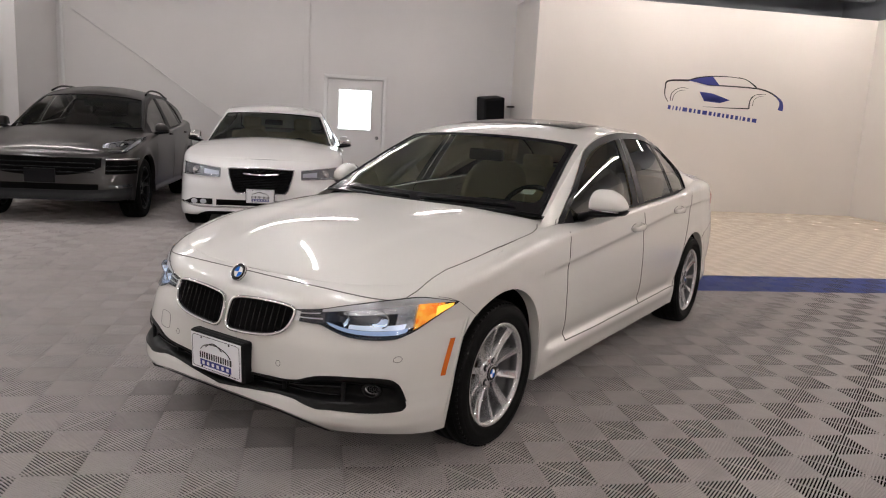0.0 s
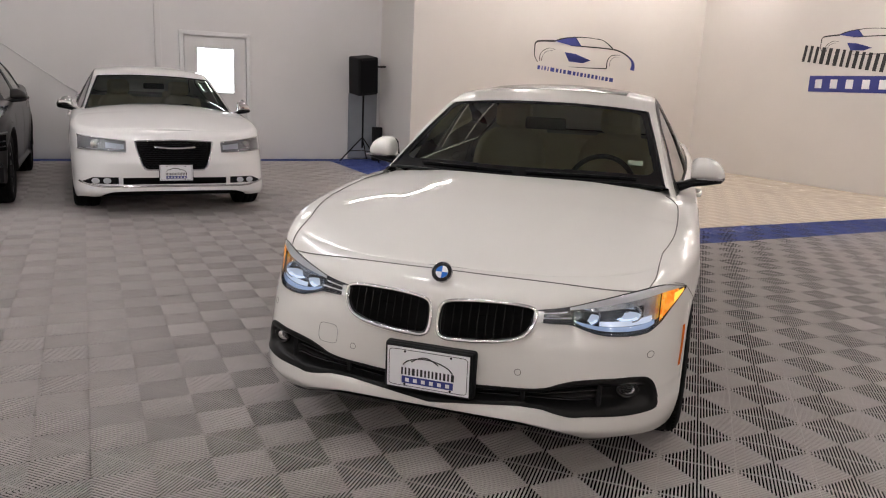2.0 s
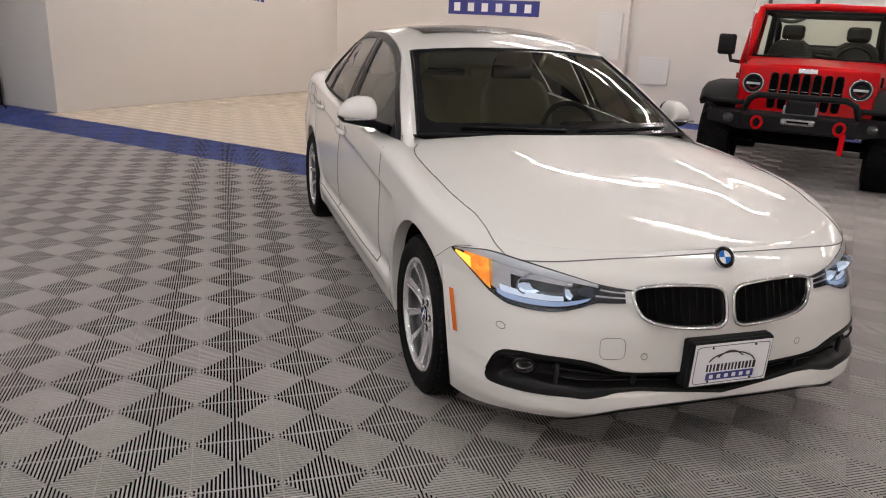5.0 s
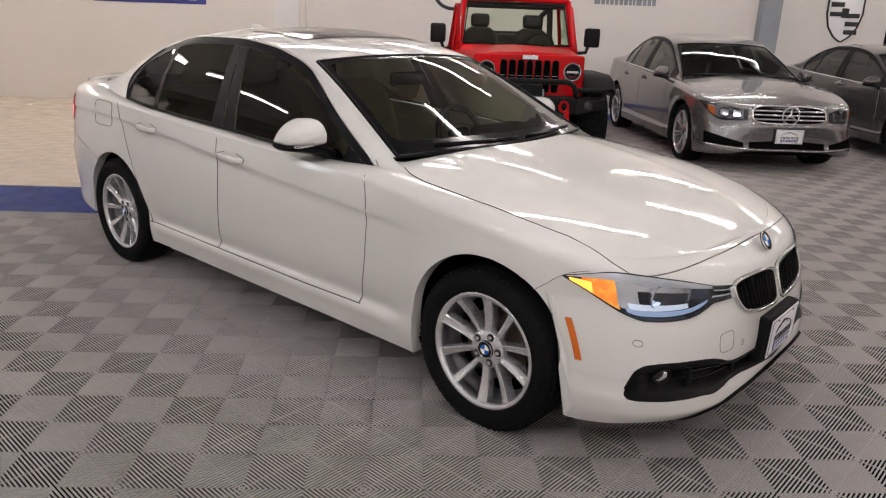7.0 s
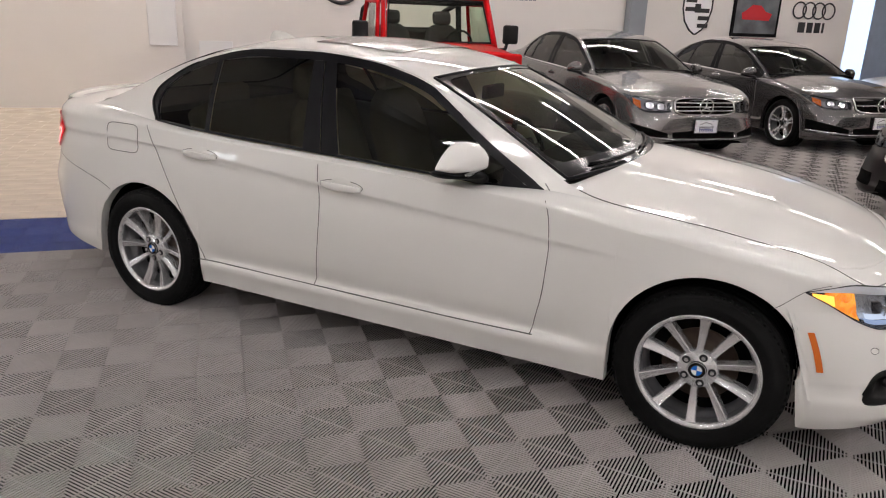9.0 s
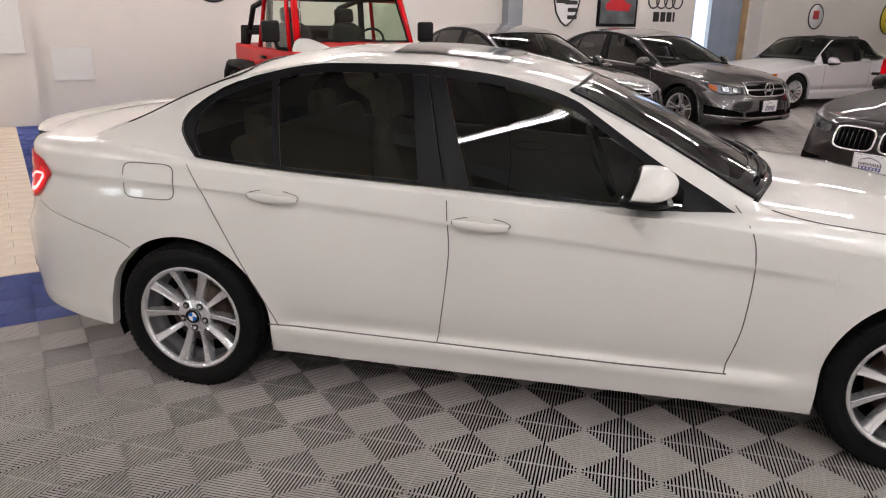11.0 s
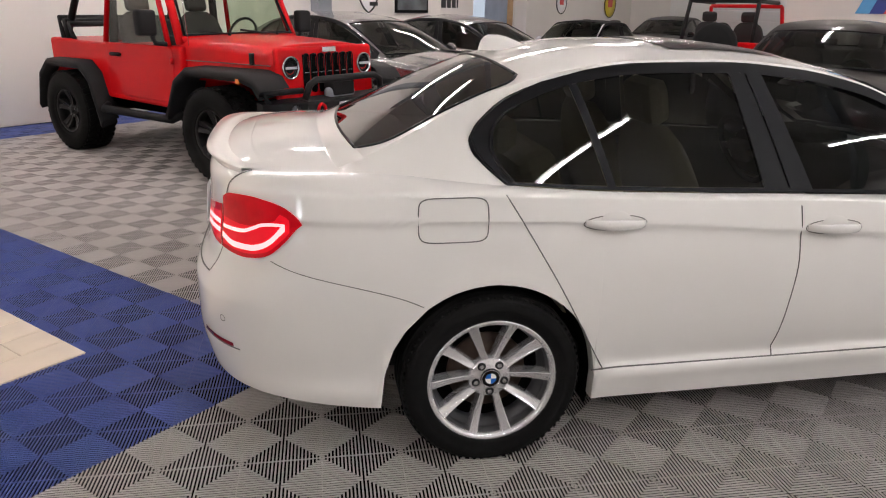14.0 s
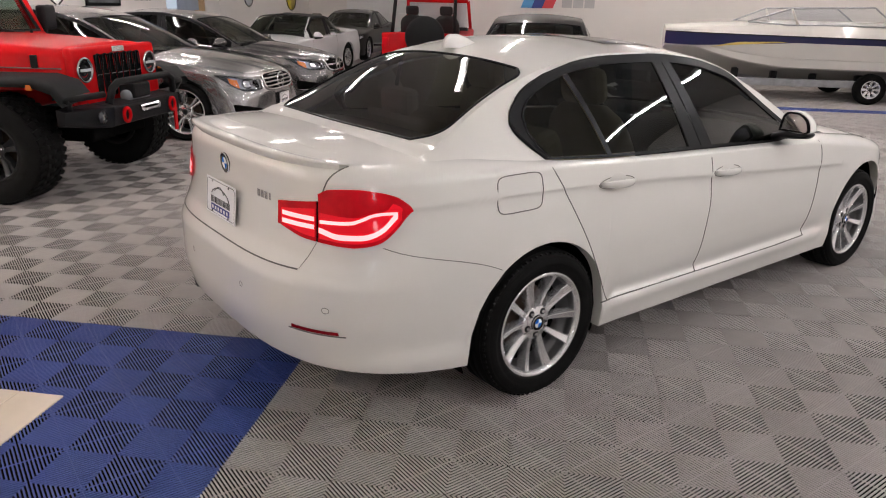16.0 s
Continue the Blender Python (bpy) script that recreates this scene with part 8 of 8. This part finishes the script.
    tube("bumper_hoop", [(1.95, -0.50, 0.76), (1.97, -0.46, 0.88), (1.97, -0.38, 0.92), (1.97, 0.38, 0.92), (1.97, 0.46, 0.88), (1.95, 0.50, 0.76)], 0.030, M_PLASTIC, c)
    tube("bumper_rail", [(1.90, -0.48, 0.83), (1.86, -0.80, 0.83), (1.80, -0.90, 0.82)], 0.026, M_PLASTIC, c)
    tube("bumper_rail", [(1.90, 0.48, 0.83), (1.86, 0.80, 0.83), (1.80, 0.90, 0.82)], 0.026, M_PLASTIC, c)
    for sg in (1, -1):
        tube("bumper_strut", [(1.84, sg * 0.86, 0.82), (1.80, sg * 0.74, 0.68)], 0.020, M_PLASTIC, c)
    w = empty("winch")
    w.parent = c
    box("winch_box", (0.14, 0.26, 0.12), (1.88, 0.0, 0.82), M_PLASTIC, w, "", 0.015)
    bm = bmesh.new()
    add_cyl(bm, 0.05, 0.30, (1.88, 0, 0.78), "y", 20)
    part("winch_drum", bm, M_STEEL, w)
    box("fairlead", (0.02, 0.30, 0.06), (2.008, 0, 0.69), M_SATINCHROME, c, "silver rope fairlead", 0.02)
    box("fairlead_gap", (0.02, 0.20, 0.022), (2.012, 0, 0.69), M_VOID, c, "", 0.008)
    for y in (-0.36, 0.36):
        tube("shackle", [(2.01, y + 0.045 * math.cos(a), 0.66 + 0.055 * math.sin(a)) for a in np.linspace(0, 2 * math.pi, 14, endpoint=False)], 0.014, R, c, "", 8, True)
        bm = bmesh.new()
        add_cyl(bm, 0.05, 0.02, (1.97, y * 1.75, 0.675), "x", 20)
        part("fog_lens", bm, M_LAMPDARK, c)
    box("tow_strap", (0.015, 0.05, 0.20), (2.01, 0.40, 0.52), R, c, "red hanging strap", 0.004)
    # underneath and cabin
    box("chassis", (3.4, 0.8, 0.16), (0, 0, 0.50), M_VOID, c, "", 0.02)
    tube("axle", [(1.21, -0.7, 0.42), (1.21, 0.7, 0.42)], 0.05, M_PLASTIC, c)
    tube("axle", [(-1.21, -0.7, 0.42), (-1.21, 0.7, 0.42)], 0.05, M_PLASTIC, c)
    box("dashboard", (0.25, 1.36, 0.25), (0.38, 0, 1.12), M_DASH, c, "", 0.05)
    for sy in (-1, 1):
        seat(c, (-0.25, sy * 0.36, 0.82), M_DASH)
    box("rear_bench_back", (0.14, 0.9, 0.5), (-1.05, 0, 1.1), M_DASH, c, "", 0.05)
    tube("steering_wheel", [(0.14 + 0.06 * math.sin(a), 0.36 + 0.18 * math.cos(a), 1.22 + 0.17 * math.sin(a)) for a in np.linspace(0, 2 * math.pi, 20, endpoint=False)], 0.014, M_DASH, c, "", 8, True)


def old_off_roader():
    """Seen from behind: red tub, spare wheel in a black cover, black roll cage."""
    c = empty("old_off_roader", heading(11.2, 2.95, 0), "older red open off-roader with covered spare wheel", "car", "cars parked along the showroom")
    R = M_RED
    slab_part("tub", [(-1.70, 0.60), (0.50, 0.55), (0.50, 1.05), (-0.30, 1.0), (-0.50, 1.0), (-1.70, 1.04)], 0.74, R, c, "", 0.03)
    slab_part("bonnet", [(0.45, 0.7), (1.65, 0.7), (1.65, 1.04), (0.45, 1.10)], 0.62, R, c, "", 0.04)
    for xa in (1.2, -1.2):
        for sg in (1, -1):
            wheel("front_wheel" if xa > 0 else "rear_wheel", 0.20, 0.37, 0.25, (8, 0.0, 0.03, False), M_DARKALLOY, c, (xa, sg * 0.70, 0.37), sg, False)
            box("mudguard", (0.85, 0.24, 0.04), (xa, sg * 0.80, 0.80), M_PLASTIC, c, "", 0.015)
    bm = bmesh.new()
    add_lathe(bm, [(0.001, -0.10), (0.30, -0.10), (0.36, -0.06), (0.37, 0.0), (0.36, 0.10), (0.30, 0.14), (0.001, 0.14)], 40, "z")
    o = part("spare_wheel_cover", bm, M_PLASTIC, c, "black vinyl spare wheel cover")
    o.matrix_basis = Matrix.Translation((-1.84, -0.12, 0.98)) @ FACE_BACK
    for sg in (1, -1):
        tube("roll_bar", [(-1.40, sg * 0.60, 1.0), (-1.15, sg * 0.58, 1.70), (0.25, sg * 0.58, 1.68)], 0.035, M_PLASTIC, c)
        box("tail_lamp", (0.04, 0.12, 0.16), (-1.72, sg * 0.66, 0.86), M_TAIL, c, "", 0.01)
        tube("windscreen_post", [(0.48, sg * 0.68, 1.08), (0.30, sg * 0.64, 1.62)], 0.035, R, c)
        seat(c, (-0.35, sg * 0.34, 0.72), M_DASH)
    tube("roll_bar", [(-1.15, -0.58, 1.70), (-1.15, 0.58, 1.70)], 0.035, M_PLASTIC, c)
    tube("windscreen_head", [(0.30, -0.64, 1.62), (0.30, 0.64, 1.62)], 0.035, R, c)
    bm = bmesh.new()
    bm.faces.new([bm.verts.new(p) for p in ((0.47, -0.66, 1.10), (0.47, 0.66, 1.10), (0.30, 0.62, 1.60), (0.30, -0.62, 1.60))])
    part("windscreen", bm, M_CLEAR, c, smooth=False)
    box("dashboard", (0.2, 1.3, 0.2), (0.34, 0, 1.0), M_DASH, c, "", 0.04)
    tube("steering_wheel", [(0.08 + 0.05 * math.sin(a), 0.34 + 0.18 * math.cos(a), 1.14 + 0.17 * math.sin(a)) for a in np.linspace(0, 2 * math.pi, 20, endpoint=False)], 0.014, M_DASH, c, "", 8, True)
    box("rear_bumper", (0.12, 1.4, 0.12), (-1.82, 0, 0.58), M_PLASTIC, c, "", 0.02)


def front_roadster(c, s):
    fpatch(c, s, "grille_shade", -0.38, 0.38, K(0.50), K(0.64), 0.006, M_VOID, both=False)
    outline(c, s, "grille_surround", rr(0, 0.57, 0.39, 0.075, 0.3), 0.010, M_CHROME)
    three_star(c, (fx(s, 0, 0.57) + 0.02, 0, 0.57), 0.08)
    fpatch(c, s, "headlamp", 0.45, 0.80, K(0.53), K(0.65), 0.008, M_LAMPBODY)
    fpatch(c, s, "indicator_lamp", 0.80, 0.84, K(0.53), K(0.65), 0.010, M_AMBERD)
    y = np.linspace(-0.84, 0.84, 30)
    tube("chrome_bumper", [(a + 0.05, b, 0.42) for a, b in zip(s.front(y, np.full(30, 0.42)), y)], 0.05, M_CHROME, c, seg=8)


def front_plain(c, s):
    fpatch(c, s, "grille_shade", -0.38, 0.38, K(0.48), K(0.58), 0.006, M_VOID, both=False)
    wedge_lamp(c, s, 0.45, 0.82, 0.56, 0.66, 0.05, M_LAMPBODY)


def more_cars():
    s = stretched(0.94, 0.985, 0.90, axles=(1.23, -1.23), hub=0.32, arch=0.35, strip_mat=M_CHROME, quarter=(None, 0.0), b_pillar=(-0.62, 0.03, -0.1), ef=0.55, er=0.5,
                  dlo_rear=-0.80, dlo_slant=0.10, rw_head=-0.80, rw_base=-1.12, ws_base=0.72, ws_head=0.20, ws_bend=0.16, head_bend=0.10, dlo_front=0.52, tri=0.10,
                  mid=curve((0.95, 0.80), (0.72, 0.88), (0.45, 1.09), (0.22, 1.255), (0.05, 1.285), (-0.3, 1.295), (-0.7, 1.28), (-0.9, 1.18), (-1.1, 0.96), (-1.3, 0.86), (-1.5, 0.84)),
                  rail_z=curve((0.95, 0.79), (0.68, 0.87), (0.42, 1.06), (0.18, 1.22), (0.0, 1.245), (-0.3, 1.25), (-0.7, 1.235), (-0.9, 1.14), (-1.1, 0.93), (-1.3, 0.85), (-1.5, 0.83)), boot_x=(-1.0, -2.3))
    c = other_car("roadster", heading(11.75, 6.35, 172), "pale silver two-seat roadster with black soft top", s, M_SLSILVER, (15, 0.0, 0.018, False), 0.32, 0.20, M_ALLOY, front_roadster, M_GREYSEAT, tint=M_GLASS)
    for ob in c.children:
        if ob.name.split(".")[0] in ("roof", "roof_rail", "c_pillar", "c_pillar_side"):
            ob.data.materials[0] = M_PLASTIC
    s = stretched(0.96, 0.97, 0.95, axles=(1.3, -1.3), hub=0.32, arch=0.36)
    other_car("small_dark_car", heading(17.4, 6.5, 180), "small dark car parked by the roller door", s, M_BLACKCAR, (5, 0.2, 0.02, False), 0.32, 0.22, M_ALLOY, front_plain, M_GREYSEAT)


off_roader()
old_off_roader()
more_cars()


# ---- boat on its trailer ----
M_GEL = mat("white_gelcoat", (0.74, 0.72, 0.68), 0.25, coat=0.6, var=0.02)
M_STRIPE = mat("navy_gelcoat", (0.02, 0.022, 0.09), 0.25, coat=0.6)
M_YELLOW = mat("yellow_stripe", (0.65, 0.50, 0.12), 0.3)
M_GALV = mat("galvanised_steel", (0.42, 0.43, 0.45), 0.4, metal=0.8, var=0.15, var_scale=8)


def motor_boat():
    """Bow towards +x; hull lofted from keel to gunwale."""
    c = empty("motor_boat", room(10.95, -4.55, 0, 90), "white motor boat with navy stripe and raked windscreen", "boat")
    L = 5.8
    t = np.linspace(0, 1, 60)
    x = -L / 2 + L * t
    beam = 1.12 * np.clip(1 - (np.maximum(t - 0.35, 0) / 0.665) ** 3.0, 0.02, 1) ** 0.6
    beam = np.where(t < 0.35, 1.12, beam)
    keel = 0.34 + 0.50 * np.clip((t - 0.60) / 0.40, 0, 1) ** 2.0
    gun = 1.12 + 0.06 * t
    rise = 0.01 + 0.17 * np.clip((1 - t) / 0.40, 0, 1) ** 0.7
    chine = np.minimum(keel + 0.20 + 0.06 * t, gun - 0.27)
    secs = [(0.0, keel), (0.86, chine), (0.92, chine + 0.03), (0.93, chine + (gun - chine) * 0.30), (0.945, chine + (gun - chine) * 0.33), (0.985, gun - 0.12 - 0.12 * np.clip((t - 0.62) / 0.3, 0, 1)), (1.0, gun - 0.02), (1.02, gun), (0.97, gun + 0.03 + 0.2 * rise), (0.86, gun + 0.02 + rise)]
    for (a0, z0), (a1, z1), nm, mm in [(secs[i], secs[i + 1], *("hull_bottom hull_side hull_side hull_step hull_side hull_stripe rub_rail deck_edge deck_edge".split()[i], [M_GEL, M_GEL, M_GEL, M_GEL, M_GEL, M_STRIPE, M_TRIM, M_GEL, M_GEL][i])) for i in range(9)]:
        P = np.stack([np.stack([x, beam * (a0 + (a1 - a0) * f), z0 + (z1 - z0) * f], -1) for f in np.linspace(0, 1, 5)])
        sheet(nm, P, mm, c, flip=True)
    # cover deck with a crown
    P = np.stack([np.stack([x, beam * 0.86 * v, gun + 0.02 + rise + 0.07 * (1 - v * v)], -1) for v in np.linspace(-1, 1, 13)])
    sheet("foredeck", P, M_GEL, c, both=False)
    bm = bmesh.new()
    bm.faces.new([bm.verts.new((-L / 2, y, z)) for y, z in ((-1.1, 1.12), (-0.95, 0.6), (0, 0.34), (0.95, 0.6), (1.1, 1.12), (0.9, 1.29), (-0.9, 1.29))])
    part("transom", bm, M_GEL, c, smooth=False)
    bm = bmesh.new()
    bw, kz, gz = float(beam[-1]), float(keel[-1]), float(gun[-1])
    bm.faces.new([bm.verts.new((L / 2, y * bw, z)) for y, z in ((0, kz), (0.85, gz - 0.27), (1.0, gz - 0.02), (1.0, gz), (0.86, gz + 0.03), (0, gz + 0.10), (-0.86, gz + 0.03), (-1.0, gz), (-1.0, gz - 0.02), (-0.85, gz - 0.27))])
    part("bow_plate", bm, M_GEL, c, smooth=False)
    # curved accent stripes
    for sg in (1, -1):
        bm = bmesh.new()
        L2 = []
        for q in np.linspace(0, 1, 20):
            xx = 2.15 - 1.3 * q
            bb = float(np.interp(xx, x, beam)) * 0.985 + 0.004
            zz = 0.90 + 0.14 * q**0.6
            L2.append((bm.verts.new((xx, sg * bb, zz)), bm.verts.new((xx, sg * bb, zz + 0.05 * math.sin(math.pi * q)))))
        for A, B in zip(L2, L2[1:]):
            bm.faces.new((A[0], A[1], B[1], B[0]))
        part("accent_stripe", bm, M_YELLOW, c)
    # windscreen: raked side panes and front frame
    for sg in (1, -1):
        tube("screen_frame", [(1.5, sg * 0.62, 1.38), (0.85, sg * 0.92, 1.62), (-0.5, sg * 0.98, 1.66), (-0.9, sg * 0.98, 1.36)], 0.018, M_GALV, c)
        tube("screen_frame", [(1.5, sg * 0.62, 1.38), (0.9, sg * 0.93, 1.34), (-0.9, sg * 0.98, 1.34)], 0.018, M_GALV, c)
        tube("screen_post", [(0.85, sg * 0.92, 1.62), (0.72, sg * 0.95, 1.34)], 0.022, M_GEL, c)
        bm = bmesh.new()
        bm.faces.new([bm.verts.new(p) for p in ((0.74, sg * 0.95, 1.35), (0.86, sg * 0.92, 1.61), (-0.5, sg * 0.98, 1.65), (-0.88, sg * 0.98, 1.35))])
        part("screen_pane", bm, M_CLEAR, c, smooth=False)
        bm = bmesh.new()
        bm.faces.new([bm.verts.new(p) for p in ((1.48, sg * 0.63, 1.38), (0.84, sg * 0.92, 1.60), (0.74, sg * 0.94, 1.35))])
        part("screen_pane", bm, M_CLEAR, c, smooth=False)
    for xx in (2.4, 1.9, 0.9):
        bm = bmesh.new()
        add_box(bm, (0.12, 0.03, 0.035), (xx, -0.72 if xx < 2.2 else -0.45, float(np.interp(xx, x, gun)) + 0.11), None, 0.01)
        part("cleat", bm, M_GALV, c)
    tr = empty("boat_trailer", room(10.95, -4.55, 0, 90), "galvanised boat trailer with spoked wheels", "trailer")
    for sg in (1, -1):
        box("trailer_beam", (5.6, 0.07, 0.13), (-0.2, sg * 0.85, 0.33), M_GALV, tr, "", 0.01)
        tube("tongue", [(2.4, sg * 0.85, 0.33), (3.6, sg * 0.10, 0.33)], 0.05, M_GALV, tr)
        for xx in (1.6, 0.9, 0.2, -0.6):
            box("roller_block", (0.12, 0.14, 0.22), (xx, sg * 0.55, 0.44), M_PLASTIC, tr, "", 0.03)
        wheel("trailer_wheel", 0.16, 0.27, 0.17, (8, 0.0, 0.03, False), M_ALLOY, tr, (-0.65, sg * 1.02, 0.27), sg, False)
        wheel("trailer_wheel", 0.16, 0.27, 0.17, (8, 0.0, 0.03, False), M_ALLOY, tr, (-1.35, sg * 1.02, 0.27), sg, False)
        for xx in (2.0, -2.2):
            box("trailer_foot", (0.10, 0.10, 0.28), (xx, sg * 0.85, 0.14), M_GALV, tr, "", 0.01)
    for xx in (2.2, 0.6, -1.0, -2.6):
        box("cross_beam", (0.08, 1.7, 0.08), (xx, 0, 0.29), M_GALV, tr, "", 0.01)
    bm = bmesh.new()
    add_cyl(bm, 0.17, 0.20, (2.5, -0.62, 0.72), "y", 28)
    part("white_drum", bm, M_GEL, tr)
    tube("drum_arm", [(2.5, -0.62, 0.72), (2.5, -0.62, 0.33)], 0.03, M_GALV, tr)


motor_boat()

# ---- floor: cream stone platform, then ribbed tiles ----
PERIOD = 0.2835                      # diagonal of one ribbed square
QS = PERIOD / math.sqrt(2)           # its side; a tile is two by two squares
GU, GV = -1.17, -0.419               # a corner of the tile grid in the room
WU, WV = -2.04, 2.23                 # edges of the stone platform
stone = empty("stone_floor", ROOM.copy(), "cream stone tiles with brown joints in the alcove", "floor", "", "structure")
box("joint_bed", (7.85 + WU - 0.012, 8.9 - WV - 0.012, 0.012), ((-7.85 + WU - 0.012) / 2, (8.9 + WV + 0.012) / 2, -0.0035), M_GROUT, stone, "", 0)
SL, SW = 0.40, 0.20
bm = bmesh.new()
add_box(bm, (SL - 0.004, SW - 0.004, 0.010), (0, 0, 0), None, 0.002, 1)
me_stone = bpy.data.meshes.new("stone_tile")
bm.to_mesh(me_stone)
bm.free()
me_stone.materials.append(M_STONE)
rest = []
count = 0
row = 0
v = WV + SW / 2
stones = []
while v < 8.9 - SW / 2 + 0.08:
    u = WU - SL / 2 - (row % 2) * SL / 2
    while u > -7.85 + SL / 2 - 0.15:
        stones.append((u, v))
        u -= SL
    v += SW
    row += 1
stones.sort(key=lambda p: (p[0] - WU) ** 2 + (p[1] - WV) ** 2)
bm = bmesh.new()
add_box(bm, (SL / 2 - 0.004, SW - 0.004, 0.010), (0, 0, 0), None, 0.002, 1)
me_half = bpy.data.meshes.new("half_stone_tile")
bm.to_mesh(me_half)
bm.free()
me_half.materials.append(M_STONE)
for k in range(1, row, 2):
    ob = new("stone_tile", me_half)
    ob.parent = stone
    ob.location = (WU - SL / 4, WV + SW / 2 + k * SW, 0.0)
for u, v in stones[:270]:
    ob = new("stone_tile", me_stone)
    ob.parent = stone
    ob.location = (u, v, 0.0)
bm = bmesh.new()
for u, v in stones[270:]:
    add_box(bm, (SL - 0.004, SW - 0.004, 0.010), (u, v, 0.0))
ob = part("stone_tiles_rest", bm, M_STONE, stone, smooth=False)
tagged(ob, kind="stuff")

# ribbed tile: four squares, ribs along the two diagonals in turn
RIBS = 22
PITCH = PERIOD / RIBS


def rib_tile(detail=True):
    """Vertices and quads of one tile about its middle, in the room's axes."""
    V, F = [], []
    ca = math.sqrt(0.5)

    def bar(c, d, length, width, z0, z1):
        q = (-d[1], d[0])
        i = len(V)
        for sl, sw in ((-1, -1), (1, -1), (1, 1), (-1, 1)):
            x = c[0] + d[0] * sl * length / 2 + q[0] * sw * width / 2
            y = c[1] + d[1] * sl * length / 2 + q[1] * sw * width / 2
            V.append((x, y, z1))
        for sl, sw in ((-1, -1), (1, -1), (1, 1), (-1, 1)):
            x = c[0] + d[0] * sl * length / 2 + q[0] * sw * (width * 0.5 + PITCH * 0.015)
            y = c[1] + d[1] * sl * length / 2 + q[1] * sw * (width * 0.5 + PITCH * 0.015)
            V.append((x, y, z0))
        F.append((i, i + 1, i + 2, i + 3))
        F.append((i + 4, i + 5, i + 1, i))
        F.append((i + 6, i + 7, i + 3, i + 2))
    for a in (0, 1):
        for b in (0, 1):
            cx, cy = (a - 0.5) * QS, (b - 0.5) * QS
            d = (ca, ca) if (a + b) % 2 else (-ca, ca)
            q = (-d[1], d[0])
            for k in range(RIBS):
                o = (k + 0.5) * PITCH - PERIOD / 2
                ln = PERIOD - 2 * abs(o) + PITCH * 0.5
                bar((cx + q[0] * o, cy + q[1] * o), d, ln, PITCH * 0.41, -0.0040, 0.0)
            bar((cx, cy), q, PERIOD - PITCH, 0.0024, -0.0040, -0.0006)
    return np.array(V), np.array(F)


TV, TF = rib_tile()
TV4 = TV
tile_meshes = {}
for nm, mm in (("floor_tile", M_TILE), ("blue_floor_tile", M_TILEBLUE)):
    me = bpy.data.meshes.new(nm)
    me.from_pydata(TV.tolist(), [], TF.tolist())
    me.materials.append(mm)
    tile_meshes[nm] = me
ribbed = empty("ribbed_floor", ROOM.copy(), "grey and blue ribbed plastic floor tiles in checker", "floor", "", "structure")
T2 = 2 * QS
cells = []
for i in range(int((U0 - GU) / T2) - 1, int((U1 - GU) / T2) + 1):
    for j in range(int((V0 - GV) / T2) - 1, int((V1 - GV) / T2) + 1):
        u, v = GU + (i + 0.5) * T2 - QS, GV + (j + 0.5) * T2 - QS
        if u < WU - QS * 0.9 and v > WV + QS * 0.9 and u > -7.85:
            continue
        if (u < -7.85 and v > 2.5) or u < U0 or v < V0 or v > 9.2 or u > U1:
            continue
        if u > 13.1 and v < 2.5:
            continue
        band = (u < GU - QS and v > GV + 9 * QS)
        edge = (v > 8.3 and u < 14) or (u < -8.95) or (abs(u - 8.95) < 0.25 and v < 1.2)
        cells.append((u, v, band or edge))
cells.sort(key=lambda c: (c[0] - 0.2) ** 2 * 0.7 + (c[1] + 0.9) ** 2)
near = [c for c in cells if not c[2]][:300]
nearb = [c for c in cells if c[2]][:110]
done = set(near) | set(nearb)
for u, v, blue in near + nearb:
    ob = new("blue_floor_tile" if blue else "floor_tile", tile_meshes["blue_floor_tile" if blue else "floor_tile"])
    ob.parent = ribbed
    ob.location = (u, v, 0)
for blue, nm in ((False, "floor_tiles_rest"), (True, "blue_floor_tiles_rest")):
    sel = [c for c in cells if c not in done and c[2] == blue]
    if not sel:
        continue
    off = np.array([(u, v, 0) for u, v, _ in sel])
    VV = (TV[None] + off[:, None]).reshape(-1, 3)
    FF = (TF[None] + (np.arange(len(sel)) * len(TV))[:, None, None]).reshape(-1, 4)
    me = bpy.data.meshes.new(nm)
    me.vertices.add(len(VV))
    me.vertices.foreach_set("co", VV.ravel())
    me.loops.add(len(FF) * 4)
    me.loops.foreach_set("vertex_index", FF.ravel().astype(np.int32))
    me.polygons.add(len(FF))
    me.polygons.foreach_set("loop_start", np.arange(0, len(FF) * 4, 4, dtype=np.int32))
    me.polygons.foreach_set("loop_total", np.full(len(FF), 4, dtype=np.int32))
    me.update()
    me.materials.append(M_TILEBLUE if blue else M_TILE)
    ob = new(nm, me)
    ob.parent = ribbed
    tagged(ob, kind="stuff")
